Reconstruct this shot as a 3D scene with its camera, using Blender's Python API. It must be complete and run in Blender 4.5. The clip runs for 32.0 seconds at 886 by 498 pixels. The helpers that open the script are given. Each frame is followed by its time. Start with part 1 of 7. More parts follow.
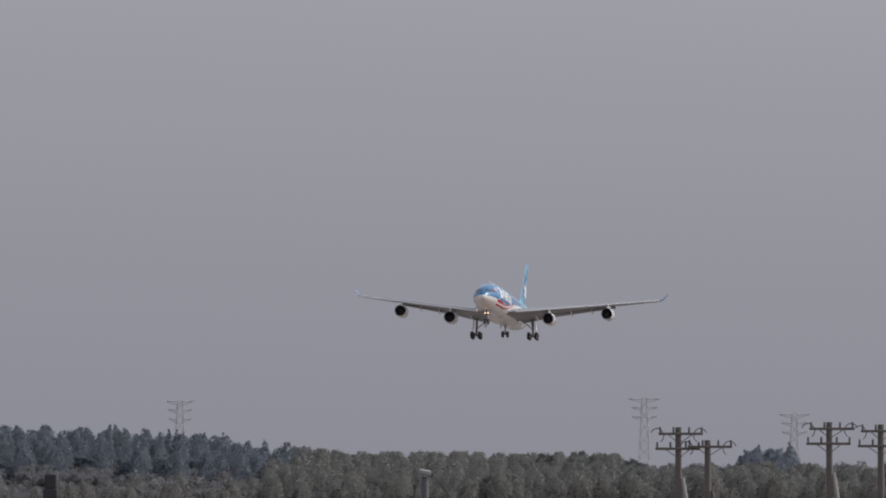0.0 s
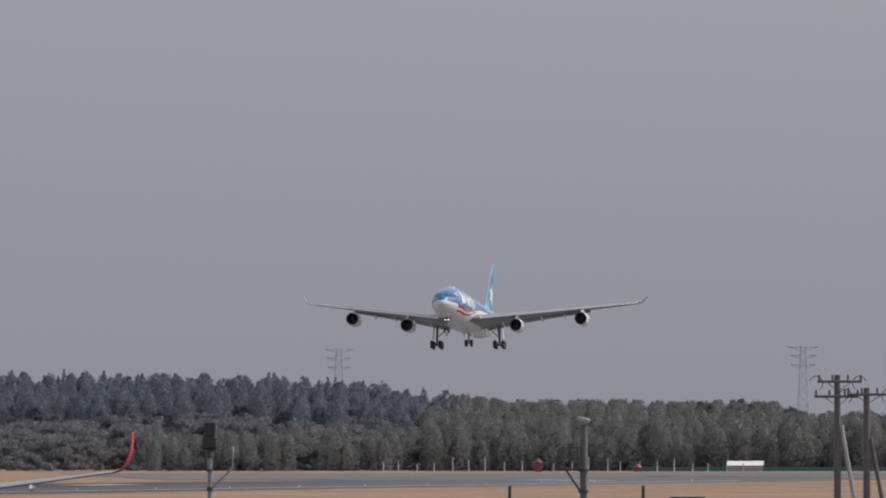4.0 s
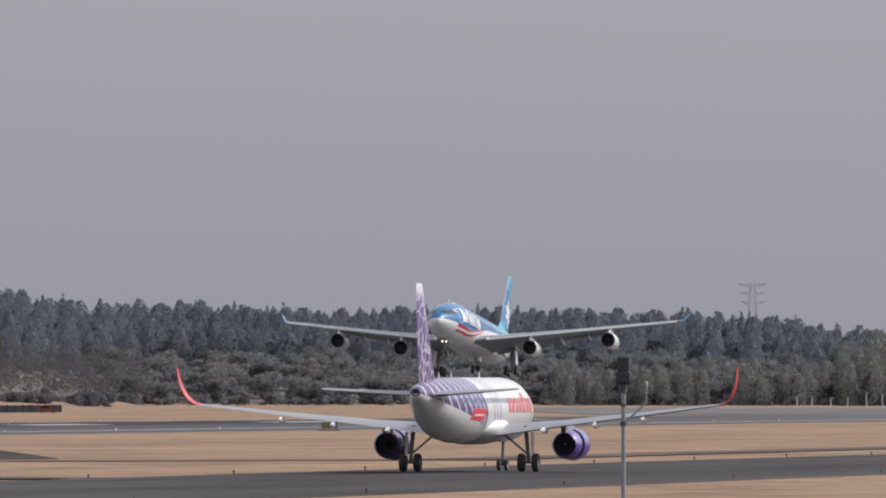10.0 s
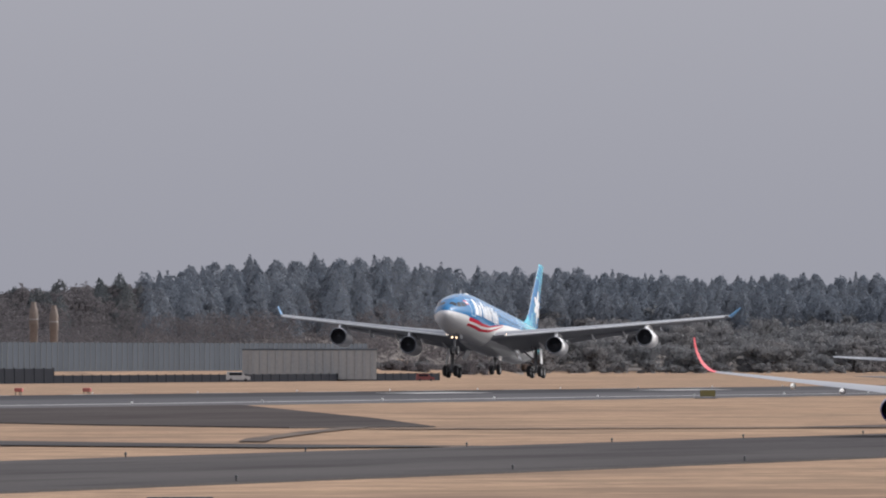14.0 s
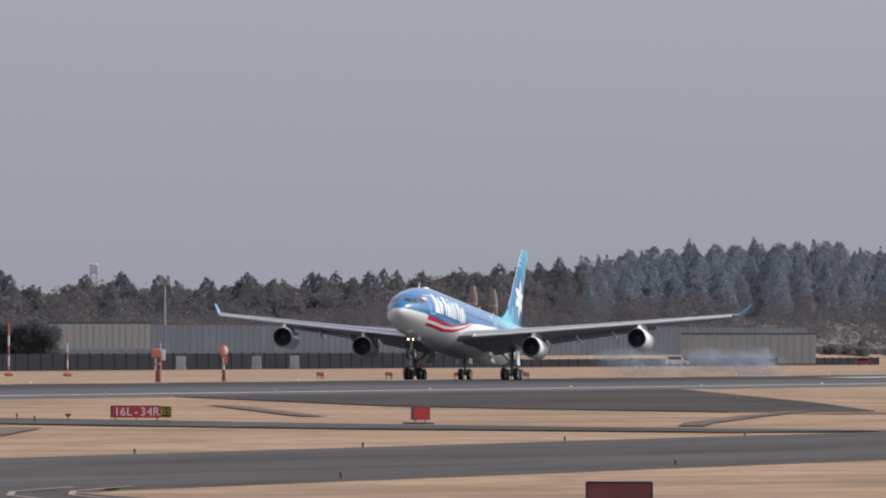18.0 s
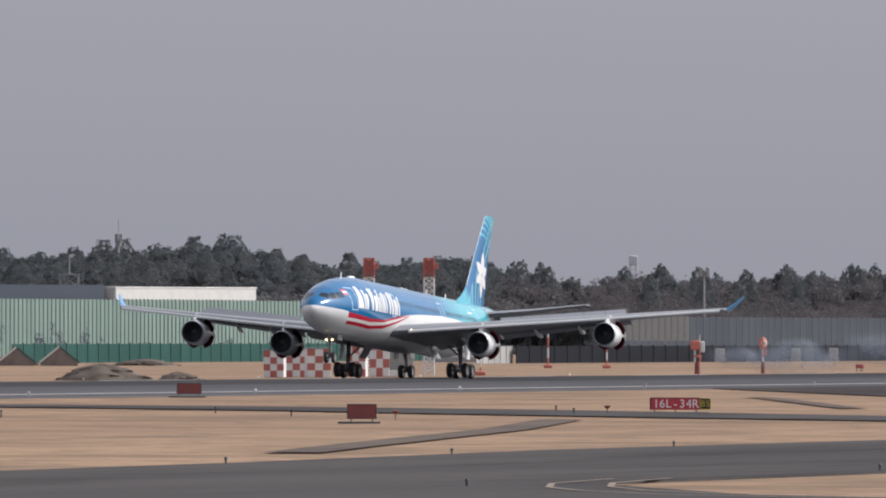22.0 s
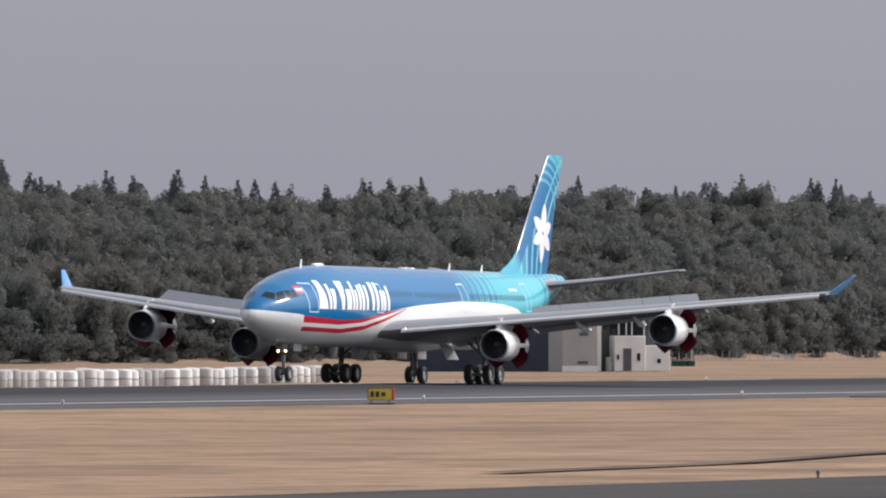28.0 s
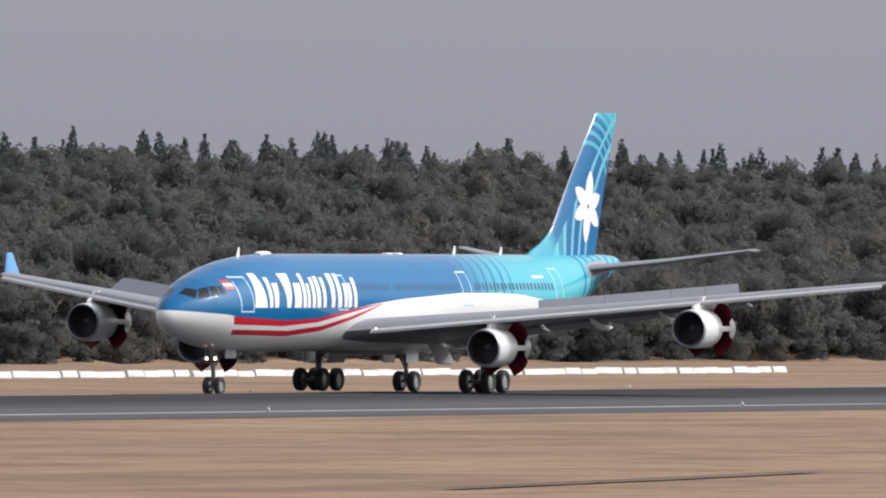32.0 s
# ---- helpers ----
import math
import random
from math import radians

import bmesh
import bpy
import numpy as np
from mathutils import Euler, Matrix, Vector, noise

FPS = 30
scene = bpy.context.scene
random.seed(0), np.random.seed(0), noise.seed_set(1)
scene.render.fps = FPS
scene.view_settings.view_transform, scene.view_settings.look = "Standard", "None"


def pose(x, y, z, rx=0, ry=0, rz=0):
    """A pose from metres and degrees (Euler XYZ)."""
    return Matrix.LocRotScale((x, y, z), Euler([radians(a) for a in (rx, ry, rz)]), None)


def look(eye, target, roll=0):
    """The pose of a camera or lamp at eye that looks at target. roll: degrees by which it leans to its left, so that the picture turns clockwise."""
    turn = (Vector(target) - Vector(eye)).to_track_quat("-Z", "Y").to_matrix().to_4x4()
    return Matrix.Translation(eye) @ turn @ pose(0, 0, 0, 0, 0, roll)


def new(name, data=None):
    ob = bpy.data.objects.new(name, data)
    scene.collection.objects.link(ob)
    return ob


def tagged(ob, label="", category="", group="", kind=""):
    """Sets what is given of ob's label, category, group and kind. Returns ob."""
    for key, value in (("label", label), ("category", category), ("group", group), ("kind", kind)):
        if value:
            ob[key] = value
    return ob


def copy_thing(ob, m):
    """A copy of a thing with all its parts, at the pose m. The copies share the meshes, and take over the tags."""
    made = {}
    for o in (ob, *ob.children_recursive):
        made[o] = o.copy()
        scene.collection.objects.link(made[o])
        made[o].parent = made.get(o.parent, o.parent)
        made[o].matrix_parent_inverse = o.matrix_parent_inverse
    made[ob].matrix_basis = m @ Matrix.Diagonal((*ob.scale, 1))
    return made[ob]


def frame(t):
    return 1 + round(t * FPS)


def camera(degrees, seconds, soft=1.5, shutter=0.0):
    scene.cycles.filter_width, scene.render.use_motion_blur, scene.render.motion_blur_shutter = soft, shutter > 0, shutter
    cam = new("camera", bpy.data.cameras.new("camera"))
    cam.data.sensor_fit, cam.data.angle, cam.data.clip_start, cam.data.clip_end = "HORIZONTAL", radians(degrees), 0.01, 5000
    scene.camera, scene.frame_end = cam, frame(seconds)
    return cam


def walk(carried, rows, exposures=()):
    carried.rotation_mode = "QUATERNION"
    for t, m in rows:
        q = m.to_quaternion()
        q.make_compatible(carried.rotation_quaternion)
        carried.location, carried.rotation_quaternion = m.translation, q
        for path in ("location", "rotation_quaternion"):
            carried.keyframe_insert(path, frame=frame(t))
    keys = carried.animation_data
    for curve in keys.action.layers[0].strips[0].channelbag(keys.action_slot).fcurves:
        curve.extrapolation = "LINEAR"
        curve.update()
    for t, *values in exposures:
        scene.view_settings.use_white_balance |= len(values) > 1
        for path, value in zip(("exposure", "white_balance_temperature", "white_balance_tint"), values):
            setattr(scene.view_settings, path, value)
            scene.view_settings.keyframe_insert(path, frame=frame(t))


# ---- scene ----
# World: the runway lies along x, its centreline at y = 357; the camera stands at the origin and turns.
EYE = (0.0, 0.0, 4.01)


def aim(az, el, roll):
    a, e = radians(az), radians(el)
    way = Vector((math.cos(a), math.sin(a), math.tan(e)))
    return look(EYE, Vector(EYE) + 100 * way, roll)


# seconds, azimuth, elevation, lean
PATH = [
    (0.0, 7.7994, 1.0224, -0.067), (0.5, 7.885, 0.9985, -0.029), (1.0, 7.9668, 0.9565, -0.035), (1.5, 8.0572, 0.9154, -0.041),
    (2.0, 8.131, 0.8929, -0.082), (2.5, 8.2017, 0.8781, -0.051), (4.5, 8.5401, 0.7925, -0.076), (5.0, 8.6754, 0.7715, -0.047),
    (5.5, 8.797, 0.754, -0.046), (6.0, 8.9032, 0.7345, 0.043), (6.5, 9.0213, 0.7202, 0.081), (7.0, 9.1441, 0.7035, 0.05),
    (7.5, 9.2875, 0.6713, -0.017), (8.0, 9.4503, 0.6374, -0.012), (8.5, 9.5867, 0.6144, 0.021), (9.0, 9.6932, 0.597, 0.001),
    (9.5, 9.8556, 0.5783, 0.01), (10.0, 10.0702, 0.5585, -0.01), (10.5, 10.2979, 0.5375, 0.008), (11.0, 10.5017, 0.5074, 0.003),
    (11.5, 10.679, 0.4878, -0.005), (12.0, 10.8314, 0.4752, 0.014), (12.5, 10.9781, 0.4648, 0.081), (13.0, 11.1547, 0.4533, 0.035),
    (13.5, 11.387, 0.4434, -0.0), (14.0, 11.569, 0.4326, -0.034), (14.5, 11.7559, 0.4207, -0.0), (16.5, 12.5743, 0.396, 0.006),
    (17.0, 12.7955, 0.3891, 0.004), (17.5, 13.0305, 0.3776, 0.007), (18.0, 13.3107, 0.3705, -0.004), (18.5, 13.5732, 0.364, -0.011),
    (19.0, 13.8376, 0.3604, 0.004), (19.5, 14.1121, 0.3569, 0.011), (20.0, 14.3594, 0.3532, 0.033), (20.5, 14.5902, 0.3493, 0.055),
    (21.0, 14.8719, 0.3418, 0.053), (21.5, 15.1551, 0.3394, 0.045), (22.0, 15.4487, 0.3384, 0.036), (22.5, 15.8368, 0.3349, 0.02),
    (23.0, 16.2171, 0.3324, 0.048), (23.5, 16.5561, 0.329, 0.041), (24.0, 16.9534, 0.3246, 0.036), (24.5, 17.4138, 0.321, 0.038),
    (25.0, 17.8132, 0.3212, 0.006), (25.5, 18.2134, 0.3179, 0.01), (27.5, 19.9627, 0.3109, 0.023), (28.0, 20.3951, 0.3082, -0.037),
    (28.5, 20.8673, 0.3074, -0.026), (29.0, 21.4081, 0.3037, -0.024), (29.5, 21.9209, 0.3011, -0.048), (30.0, 22.4687, 0.3008, -0.041),
    (30.5, 23.0056, 0.3011, -0.04), (31.0, 23.5716, 0.2999, -0.039), (31.5, 24.1423, 0.2969, 0.001), (32.0, 24.7217, 0.296, 0.01),
]

cam = camera(3.512, 32.0, soft=2.0)
walk(cam, [(t, aim(az, el, roll)) for t, az, el, roll in PATH],
     exposures=[(0.0, -0.28), (7.0, -0.12), (13.0, 0.07), (19.0, 0.09), (24.0, 0.0), (29.0, 0.06), (32.0, 0.03)])

# seconds, x, y, height of the main wheels, pitch, bank, heading of the landing airliner
LANDING = [
    (0.0, 2694.13, 357.35, 35.9, 4.85, 1.05, -0.13), (0.5, 2659.3, 357.16, 33.84, 4.85, 0.92, -0.1),
    (1.0, 2625.51, 356.96, 31.9, 4.85, 0.8, -0.07), (1.5, 2592.63, 356.76, 30.01, 4.85, 0.67, -0.04),
    (2.0, 2560.43, 356.56, 28.22, 4.85, 0.55, -0.01), (2.5, 2529.4, 356.35, 26.59, 4.85, 0.42, 0.02),
    (4.5, 2394.29, 355.46, 21.27, 4.85, -0.12, 0.15), (5.0, 2359.55, 355.32, 20.1, 4.85, -0.23, 0.18),
    (5.5, 2324.79, 355.24, 18.74, 4.85, -0.32, 0.2), (6.0, 2290.87, 355.22, 17.29, 4.87, -0.38, 0.21),
    (6.5, 2258.51, 355.27, 15.87, 4.91, -0.4, 0.21), (7.0, 2226.47, 355.4, 14.57, 4.96, -0.38, 0.2),
    (7.5, 2194.37, 355.57, 13.34, 5.02, -0.34, 0.19), (8.0, 2162.28, 355.77, 12.13, 5.07, -0.29, 0.17),
    (8.5, 2129.9, 355.97, 10.58, 5.13, -0.24, 0.15), (9.0, 2097.24, 356.19, 8.87, 5.18, -0.2, 0.14),
    (9.5, 2065.43, 356.4, 7.58, 5.24, -0.15, 0.12), (10.0, 2034.26, 356.61, 6.38, 5.29, -0.1, 0.1),
    (10.5, 2003.05, 356.82, 5.07, 5.35, -0.06, 0.09), (11.0, 1971.19, 357.02, 4.06, 5.41, -0.01, 0.07),
    (11.5, 1939.0, 357.22, 3.46, 5.46, 0.03, 0.05), (12.0, 1907.03, 357.4, 3.05, 5.52, 0.07, 0.04),
    (12.5, 1875.22, 357.56, 2.74, 5.57, 0.11, 0.03), (13.0, 1843.47, 357.66, 2.54, 5.6, 0.14, 0.04),
    (13.5, 1811.61, 357.73, 2.29, 5.58, 0.16, 0.06), (14.0, 1779.6, 357.75, 2.0, 5.52, 0.17, 0.08),
    (14.5, 1747.27, 357.74, 1.64, 5.46, 0.17, 0.12), (16.5, 1616.2, 357.47, 0.0, 5.22, 0.16, 0.3),
    (17.0, 1583.18, 357.42, 0.0, 5.16, 0.16, 0.34), (17.5, 1551.34, 357.37, 0.0, 5.11, 0.16, 0.39),
    (18.0, 1519.93, 357.33, 0.0, 5.06, 0.16, 0.43), (18.5, 1488.64, 357.29, 0.0, 4.99, 0.16, 0.45),
    (19.0, 1457.48, 357.27, 0.0, 4.86, 0.16, 0.46), (19.5, 1426.81, 357.25, 0.0, 4.64, 0.17, 0.45),
    (20.0, 1396.94, 357.25, 0.0, 4.36, 0.19, 0.41), (20.5, 1367.65, 357.25, 0.0, 4.06, 0.2, 0.37),
    (21.0, 1338.48, 357.26, 0.0, 3.77, 0.21, 0.32), (21.5, 1309.01, 357.27, 0.0, 3.48, 0.23, 0.27),
    (22.0, 1279.39, 357.28, 0.0, 3.19, 0.25, 0.23), (22.5, 1249.65, 357.29, 0.0, 2.9, 0.26, 0.18),
    (23.0, 1220.21, 357.3, 0.0, 2.61, 0.28, 0.13), (23.5, 1191.45, 357.31, 0.0, 2.32, 0.29, 0.09),
    (24.0, 1163.37, 357.31, 0.0, 2.03, 0.31, 0.04), (24.5, 1135.79, 357.31, 0.0, 1.75, 0.32, 0.0),
    (25.0, 1108.73, 357.3, 0.0, 1.49, 0.33, -0.03), (25.5, 1082.07, 357.28, 0.0, 1.29, 0.34, -0.05),
    (27.5, 978.99, 357.11, 0.0, 0.72, 0.39, -0.04), (28.0, 954.16, 357.07, 0.0, 0.57, 0.48, -0.04),
    (28.5, 929.64, 357.04, 0.0, 0.43, 0.5, -0.05), (29.0, 905.59, 357.02, 0.0, 0.3, 0.52, -0.06),
    (29.5, 882.06, 357.01, 0.0, 0.21, 0.54, -0.07), (30.0, 859.0, 357.0, 0.0, 0.12, 0.55, -0.1),
    (30.5, 836.24, 357.0, 0.0, 0.05, 0.56, -0.12), (31.0, 813.7, 357.01, 0.0, -0.03, 0.57, -0.15),
    (31.5, 791.48, 357.02, 0.0, -0.11, 0.58, -0.18), (32.0, 769.61, 357.04, 0.0, -0.18, 0.58, -0.21),
]

# ---- daylight: a hazy late-winter noon, the sun behind the camera and to its right ----
SUN_AZ, SUN_EL = -55.0, 37.0


def make_light():
    w = bpy.data.worlds.new("hazy_sky")
    scene.world = w
    w.use_nodes = True
    nt = w.node_tree
    nt.nodes.clear()
    out = nt.nodes.new("ShaderNodeOutputWorld")
    bg = nt.nodes.new("ShaderNodeBackground")
    sky = nt.nodes.new("ShaderNodeTexSky")
    sky.sky_type = "NISHITA"
    sky.sun_disc = False
    sky.sun_elevation = radians(SUN_EL)
    sky.sun_rotation = radians(90.0 - SUN_AZ)
    sky.altitude = 0.0
    sky.air_density = 1.0
    sky.dust_density = 6.0
    sky.ozone_density = 1.2
    hsv = nt.nodes.new("ShaderNodeHueSaturation")
    hsv.inputs["Saturation"].default_value = 0.30
    hsv.inputs["Value"].default_value = 1.0
    # thin uniform haze mixed over the clear sky
    mix = nt.nodes.new("ShaderNodeMix")
    mix.data_type = "RGBA"
    mix.inputs[0].default_value = 0.20
    mix.inputs[7].default_value = (9.3, 9.5, 11.3, 1)
    bg.inputs["Strength"].default_value = 0.15
    nt.links.new(sky.outputs[0], hsv.inputs["Color"])
    nt.links.new(hsv.outputs[0], mix.inputs[6])
    nt.links.new(mix.outputs[2], bg.inputs["Color"])
    nt.links.new(bg.outputs[0], out.inputs[0])
    sun = bpy.data.lights.new("sun", "SUN")
    sun.energy = 2.25
    sun.angle = radians(0.6)
    sun.color = (1.0, 0.97, 0.965)
    ob = new("sun", sun)
    a, e = radians(SUN_AZ), radians(SUN_EL)
    to = Vector((math.cos(a) * math.cos(e), math.sin(a) * math.cos(e), math.sin(e)))
    ob.matrix_world = look(Vector((0, -200, 300)), Vector((0, -200, 300)) - to)


make_light()


# ---- materials ----
def nd(nt, kind, **vals):
    n = nt.nodes.new(kind)
    for k, v in vals.items():
        n.inputs[k].default_value = v
    return n


def put(nt, sock, v):
    if isinstance(v, (int, float)):
        sock.default_value = v
    elif isinstance(v, (tuple, list)):
        sock.default_value = (*v, 1)[:4] if len(v) == 3 and sock.type == "RGBA" else v
    else:
        nt.links.new(v, sock)


def mth(nt, op, a, b=None, c=None):
    n = nt.nodes.new("ShaderNodeMath")
    n.operation = op
    for i, v in enumerate((a, b, c)):
        if v is not None:
            put(nt, n.inputs[i], v)
    return n.outputs[0]


def blend(nt, fac, a, b):
    n = nt.nodes.new("ShaderNodeMix")
    n.data_type = "RGBA"
    put(nt, n.inputs[0], fac)
    put(nt, n.inputs[6], a)
    put(nt, n.inputs[7], b)
    return n.outputs[2]


def ramp(nt, fac, stops, smooth=False):
    n = nt.nodes.new("ShaderNodeValToRGB")
    n.color_ramp.interpolation = "EASE" if smooth else "LINEAR"
    el = n.color_ramp.elements
    while len(el) > 1:
        el.remove(el[-1])
    for i, (p, c) in enumerate(stops):
        e = el[0] if i == 0 else el.new(p)
        e.position = p
        e.color = (*c, 1) if isinstance(c, tuple) else (c, c, c, 1)
    put(nt, n.inputs[0], fac)
    return n.outputs[0]


def texn(nt, scale, detail=4.0, rough=0.55, vec=None):
    n = nd(nt, "ShaderNodeTexNoise", Scale=scale, Detail=detail, Roughness=rough)
    if vec is not None:
        nt.links.new(vec, n.inputs["Vector"])
    return n.outputs[0]


def base_mat(name):
    m = bpy.data.materials.new(name)
    m.use_nodes = True
    nt = m.node_tree
    return m, nt, nt.nodes["Principled BSDF"]


def mat(name, col, rough=0.6, metal=0.0, var=0.15, scale=1.5, fine=12.0, bump=0.0, emit=0.0, coat=0.0, rand=0.0, spec=0.5):
    """A plain surface with two scales of variation round its colour."""
    m, nt, p = base_mat(name)
    tc = nt.nodes.new("ShaderNodeTexCoord").outputs["Object"]
    a, b = texn(nt, scale, 4, 0.6, tc), texn(nt, fine, 3, 0.6, tc)
    k = mth(nt, "ADD", mth(nt, "MULTIPLY", a, 1.4), mth(nt, "MULTIPLY", b, 0.6))
    k = mth(nt, "MULTIPLY_ADD", mth(nt, "SUBTRACT", k, 1.0), var * 2, 1.0)
    if rand:
        r = nt.nodes.new("ShaderNodeObjectInfo").outputs["Random"]
        k = mth(nt, "MULTIPLY", k, mth(nt, "MULTIPLY_ADD", r, rand, 1.0 - rand / 2))
    sc = nt.nodes.new("ShaderNodeVectorMath")
    sc.operation = "SCALE"
    sc.inputs[0].default_value = col
    nt.links.new(k, sc.inputs["Scale"])
    nt.links.new(sc.outputs[0], p.inputs["Base Color"])
    p.inputs["Roughness"].default_value = rough
    p.inputs["Metallic"].default_value = metal
    p.inputs["Specular IOR Level"].default_value = spec
    p.inputs["Coat Weight"].default_value = coat
    if bump:
        bn = nd(nt, "ShaderNodeBump", Strength=bump, Distance=0.02)
        nt.links.new(b, bn.inputs["Height"])
        nt.links.new(bn.outputs[0], p.inputs["Normal"])
    if emit:
        p.inputs["Emission Color"].default_value = (*col, 1)
        p.inputs["Emission Strength"].default_value = emit
    return m


def ground_mat(name, cols, scales, bump=0.3, stretch=(1, 1, 1), rough=0.95):
    """Ground: three colours mixed by broad, streaked and fine noise in world metres."""
    m, nt, p = base_mat(name)
    geo = nt.nodes.new("ShaderNodeNewGeometry").outputs["Position"]
    mp = nt.nodes.new("ShaderNodeMapping")
    mp.inputs["Scale"].default_value = stretch
    nt.links.new(geo, mp.inputs["Vector"])
    v = mp.outputs[0]
    n1, n2, n3 = texn(nt, scales[0], 3, 0.5, v), texn(nt, scales[1], 4, 0.6, v), texn(nt, scales[2], 3, 0.7, geo)
    c = blend(nt, ramp(nt, n1, [(0.38, 0.0), (0.62, 1.0)]), cols[0], cols[1])
    c = blend(nt, ramp(nt, n2, [(0.50, 0.0), (0.72, 0.8)]), c, cols[2])
    g = mth(nt, "MULTIPLY_ADD", n3, 0.5, 0.75)
    sc = nt.nodes.new("ShaderNodeVectorMath")
    sc.operation = "SCALE"
    nt.links.new(c, sc.inputs[0])
    nt.links.new(g, sc.inputs["Scale"])
    nt.links.new(sc.outputs[0], p.inputs["Base Color"])
    p.inputs["Roughness"].default_value = rough
    p.inputs["Specular IOR Level"].default_value = 0.0
    bn = nd(nt, "ShaderNodeBump", Strength=bump, Distance=0.05)
    nt.links.new(n3, bn.inputs["Height"])
    nt.links.new(bn.outputs[0], p.inputs["Normal"])
    return m


def leaf_mat(name, dark, light, warm, holes=1.2, grain=0.3):
    """Leaves: tone by clump and by broad patches; light also comes through them."""
    m, nt, p = base_mat(name)
    geo = nt.nodes.new("ShaderNodeNewGeometry")
    r = geo.outputs["Random Per Island"]
    n = texn(nt, 0.035, 3, 0.6, geo.outputs["Position"])
    n2 = texn(nt, 0.16, 2, 0.5, geo.outputs["Position"])
    c = blend(nt, mth(nt, "MULTIPLY_ADD", r, 0.5, mth(nt, "MULTIPLY", n2, 0.6)), dark, light)
    c = blend(nt, ramp(nt, n, [(0.42, 0.0), (0.66, 0.85)]), c, warm)
    g1, g2 = texn(nt, 1.1, 5, 0.7, geo.outputs["Position"]), texn(nt, 0.28, 3, 0.6, geo.outputs["Position"])
    k = mth(nt, "MULTIPLY_ADD", mth(nt, "ADD", g1, mth(nt, "MULTIPLY", g2, 0.6)), grain, 1.0 - 0.8 * grain)
    sc = nt.nodes.new("ShaderNodeVectorMath")
    sc.operation = "SCALE"
    nt.links.new(c, sc.inputs[0])
    nt.links.new(k, sc.inputs["Scale"])
    c = sc.outputs[0]
    nt.links.new(c, p.inputs["Base Color"])
    p.inputs["Roughness"].default_value = 0.8
    p.inputs["Specular IOR Level"].default_value = 0.05
    bn = nd(nt, "ShaderNodeBump", Strength=0.5 * grain, Distance=0.5)
    nt.links.new(g1, bn.inputs["Height"])
    nt.links.new(bn.outputs[0], p.inputs["Normal"])
    tr = nt.nodes.new("ShaderNodeBsdfTranslucent")
    nt.links.new(c, tr.inputs["Color"])
    mx = nt.nodes.new("ShaderNodeMixShader")
    mx.inputs[0].default_value = 0.45
    nt.links.new(p.outputs[0], mx.inputs[1])
    nt.links.new(tr.outputs[0], mx.inputs[2])
    # a clump is twigs and needles with air between them
    air = nt.nodes.new("ShaderNodeBsdfTransparent")
    m2 = nt.nodes.new("ShaderNodeMixShader")
    gap = texn(nt, holes, 2, 0.6, geo.outputs["Position"])
    nt.links.new(ramp(nt, gap, [(0.47, 0.0), (0.55, 0.9)]), m2.inputs[0])
    nt.links.new(mx.outputs[0], m2.inputs[1])
    nt.links.new(air.outputs[0], m2.inputs[2])
    nt.links.new(m2.outputs[0], nt.nodes["Material Output"].inputs["Surface"])
    return m


def runway_mat():
    """Runway asphalt with rubber laid down along its middle."""
    m = ground_mat("runway_asphalt", ((0.092, 0.091, 0.098), (0.118, 0.116, 0.123), (0.064, 0.063, 0.068)), (0.012, 0.045, 2.0), 0.2, (0.12, 3.0, 1), 0.8)
    nt = m.node_tree
    p = nt.nodes["Principled BSDF"]
    col = p.inputs["Base Color"].links[0].from_socket
    geo = nt.nodes.new("ShaderNodeNewGeometry").outputs["Position"]
    sep = nt.nodes.new("ShaderNodeSeparateXYZ")
    nt.links.new(geo, sep.inputs[0])
    off = mth(nt, "DIVIDE", mth(nt, "ABSOLUTE", mth(nt, "SUBTRACT", sep.outputs[1], 357.0)), 50.0)
    mp = nt.nodes.new("ShaderNodeMapping")
    mp.inputs["Scale"].default_value = (0.01, 0.5, 1)
    nt.links.new(geo, mp.inputs["Vector"])
    streak = texn(nt, 1.0, 4, 0.6, mp.outputs[0])
    k = mth(nt, "MULTIPLY", ramp(nt, off, [(0.0, 0.85), (0.30, 0.75), (0.52, 0.0)]), mth(nt, "MULTIPLY_ADD", streak, 0.9, 0.45))
    # rubber thins out before the far end, which is paled to carry distance haze
    far = ramp(nt, mth(nt, "DIVIDE", sep.outputs[0], 3000.0), [(0.60, 0.0), (0.80, 1.0)])
    k = mth(nt, "MULTIPLY", k, mth(nt, "SUBTRACT", 1.0, far))
    base = blend(nt, mth(nt, "MULTIPLY", far, 0.8), col, (0.150, 0.147, 0.152))
    nt.links.new(blend(nt, k, base, (0.046, 0.046, 0.050)), p.inputs["Base Color"])
    return m


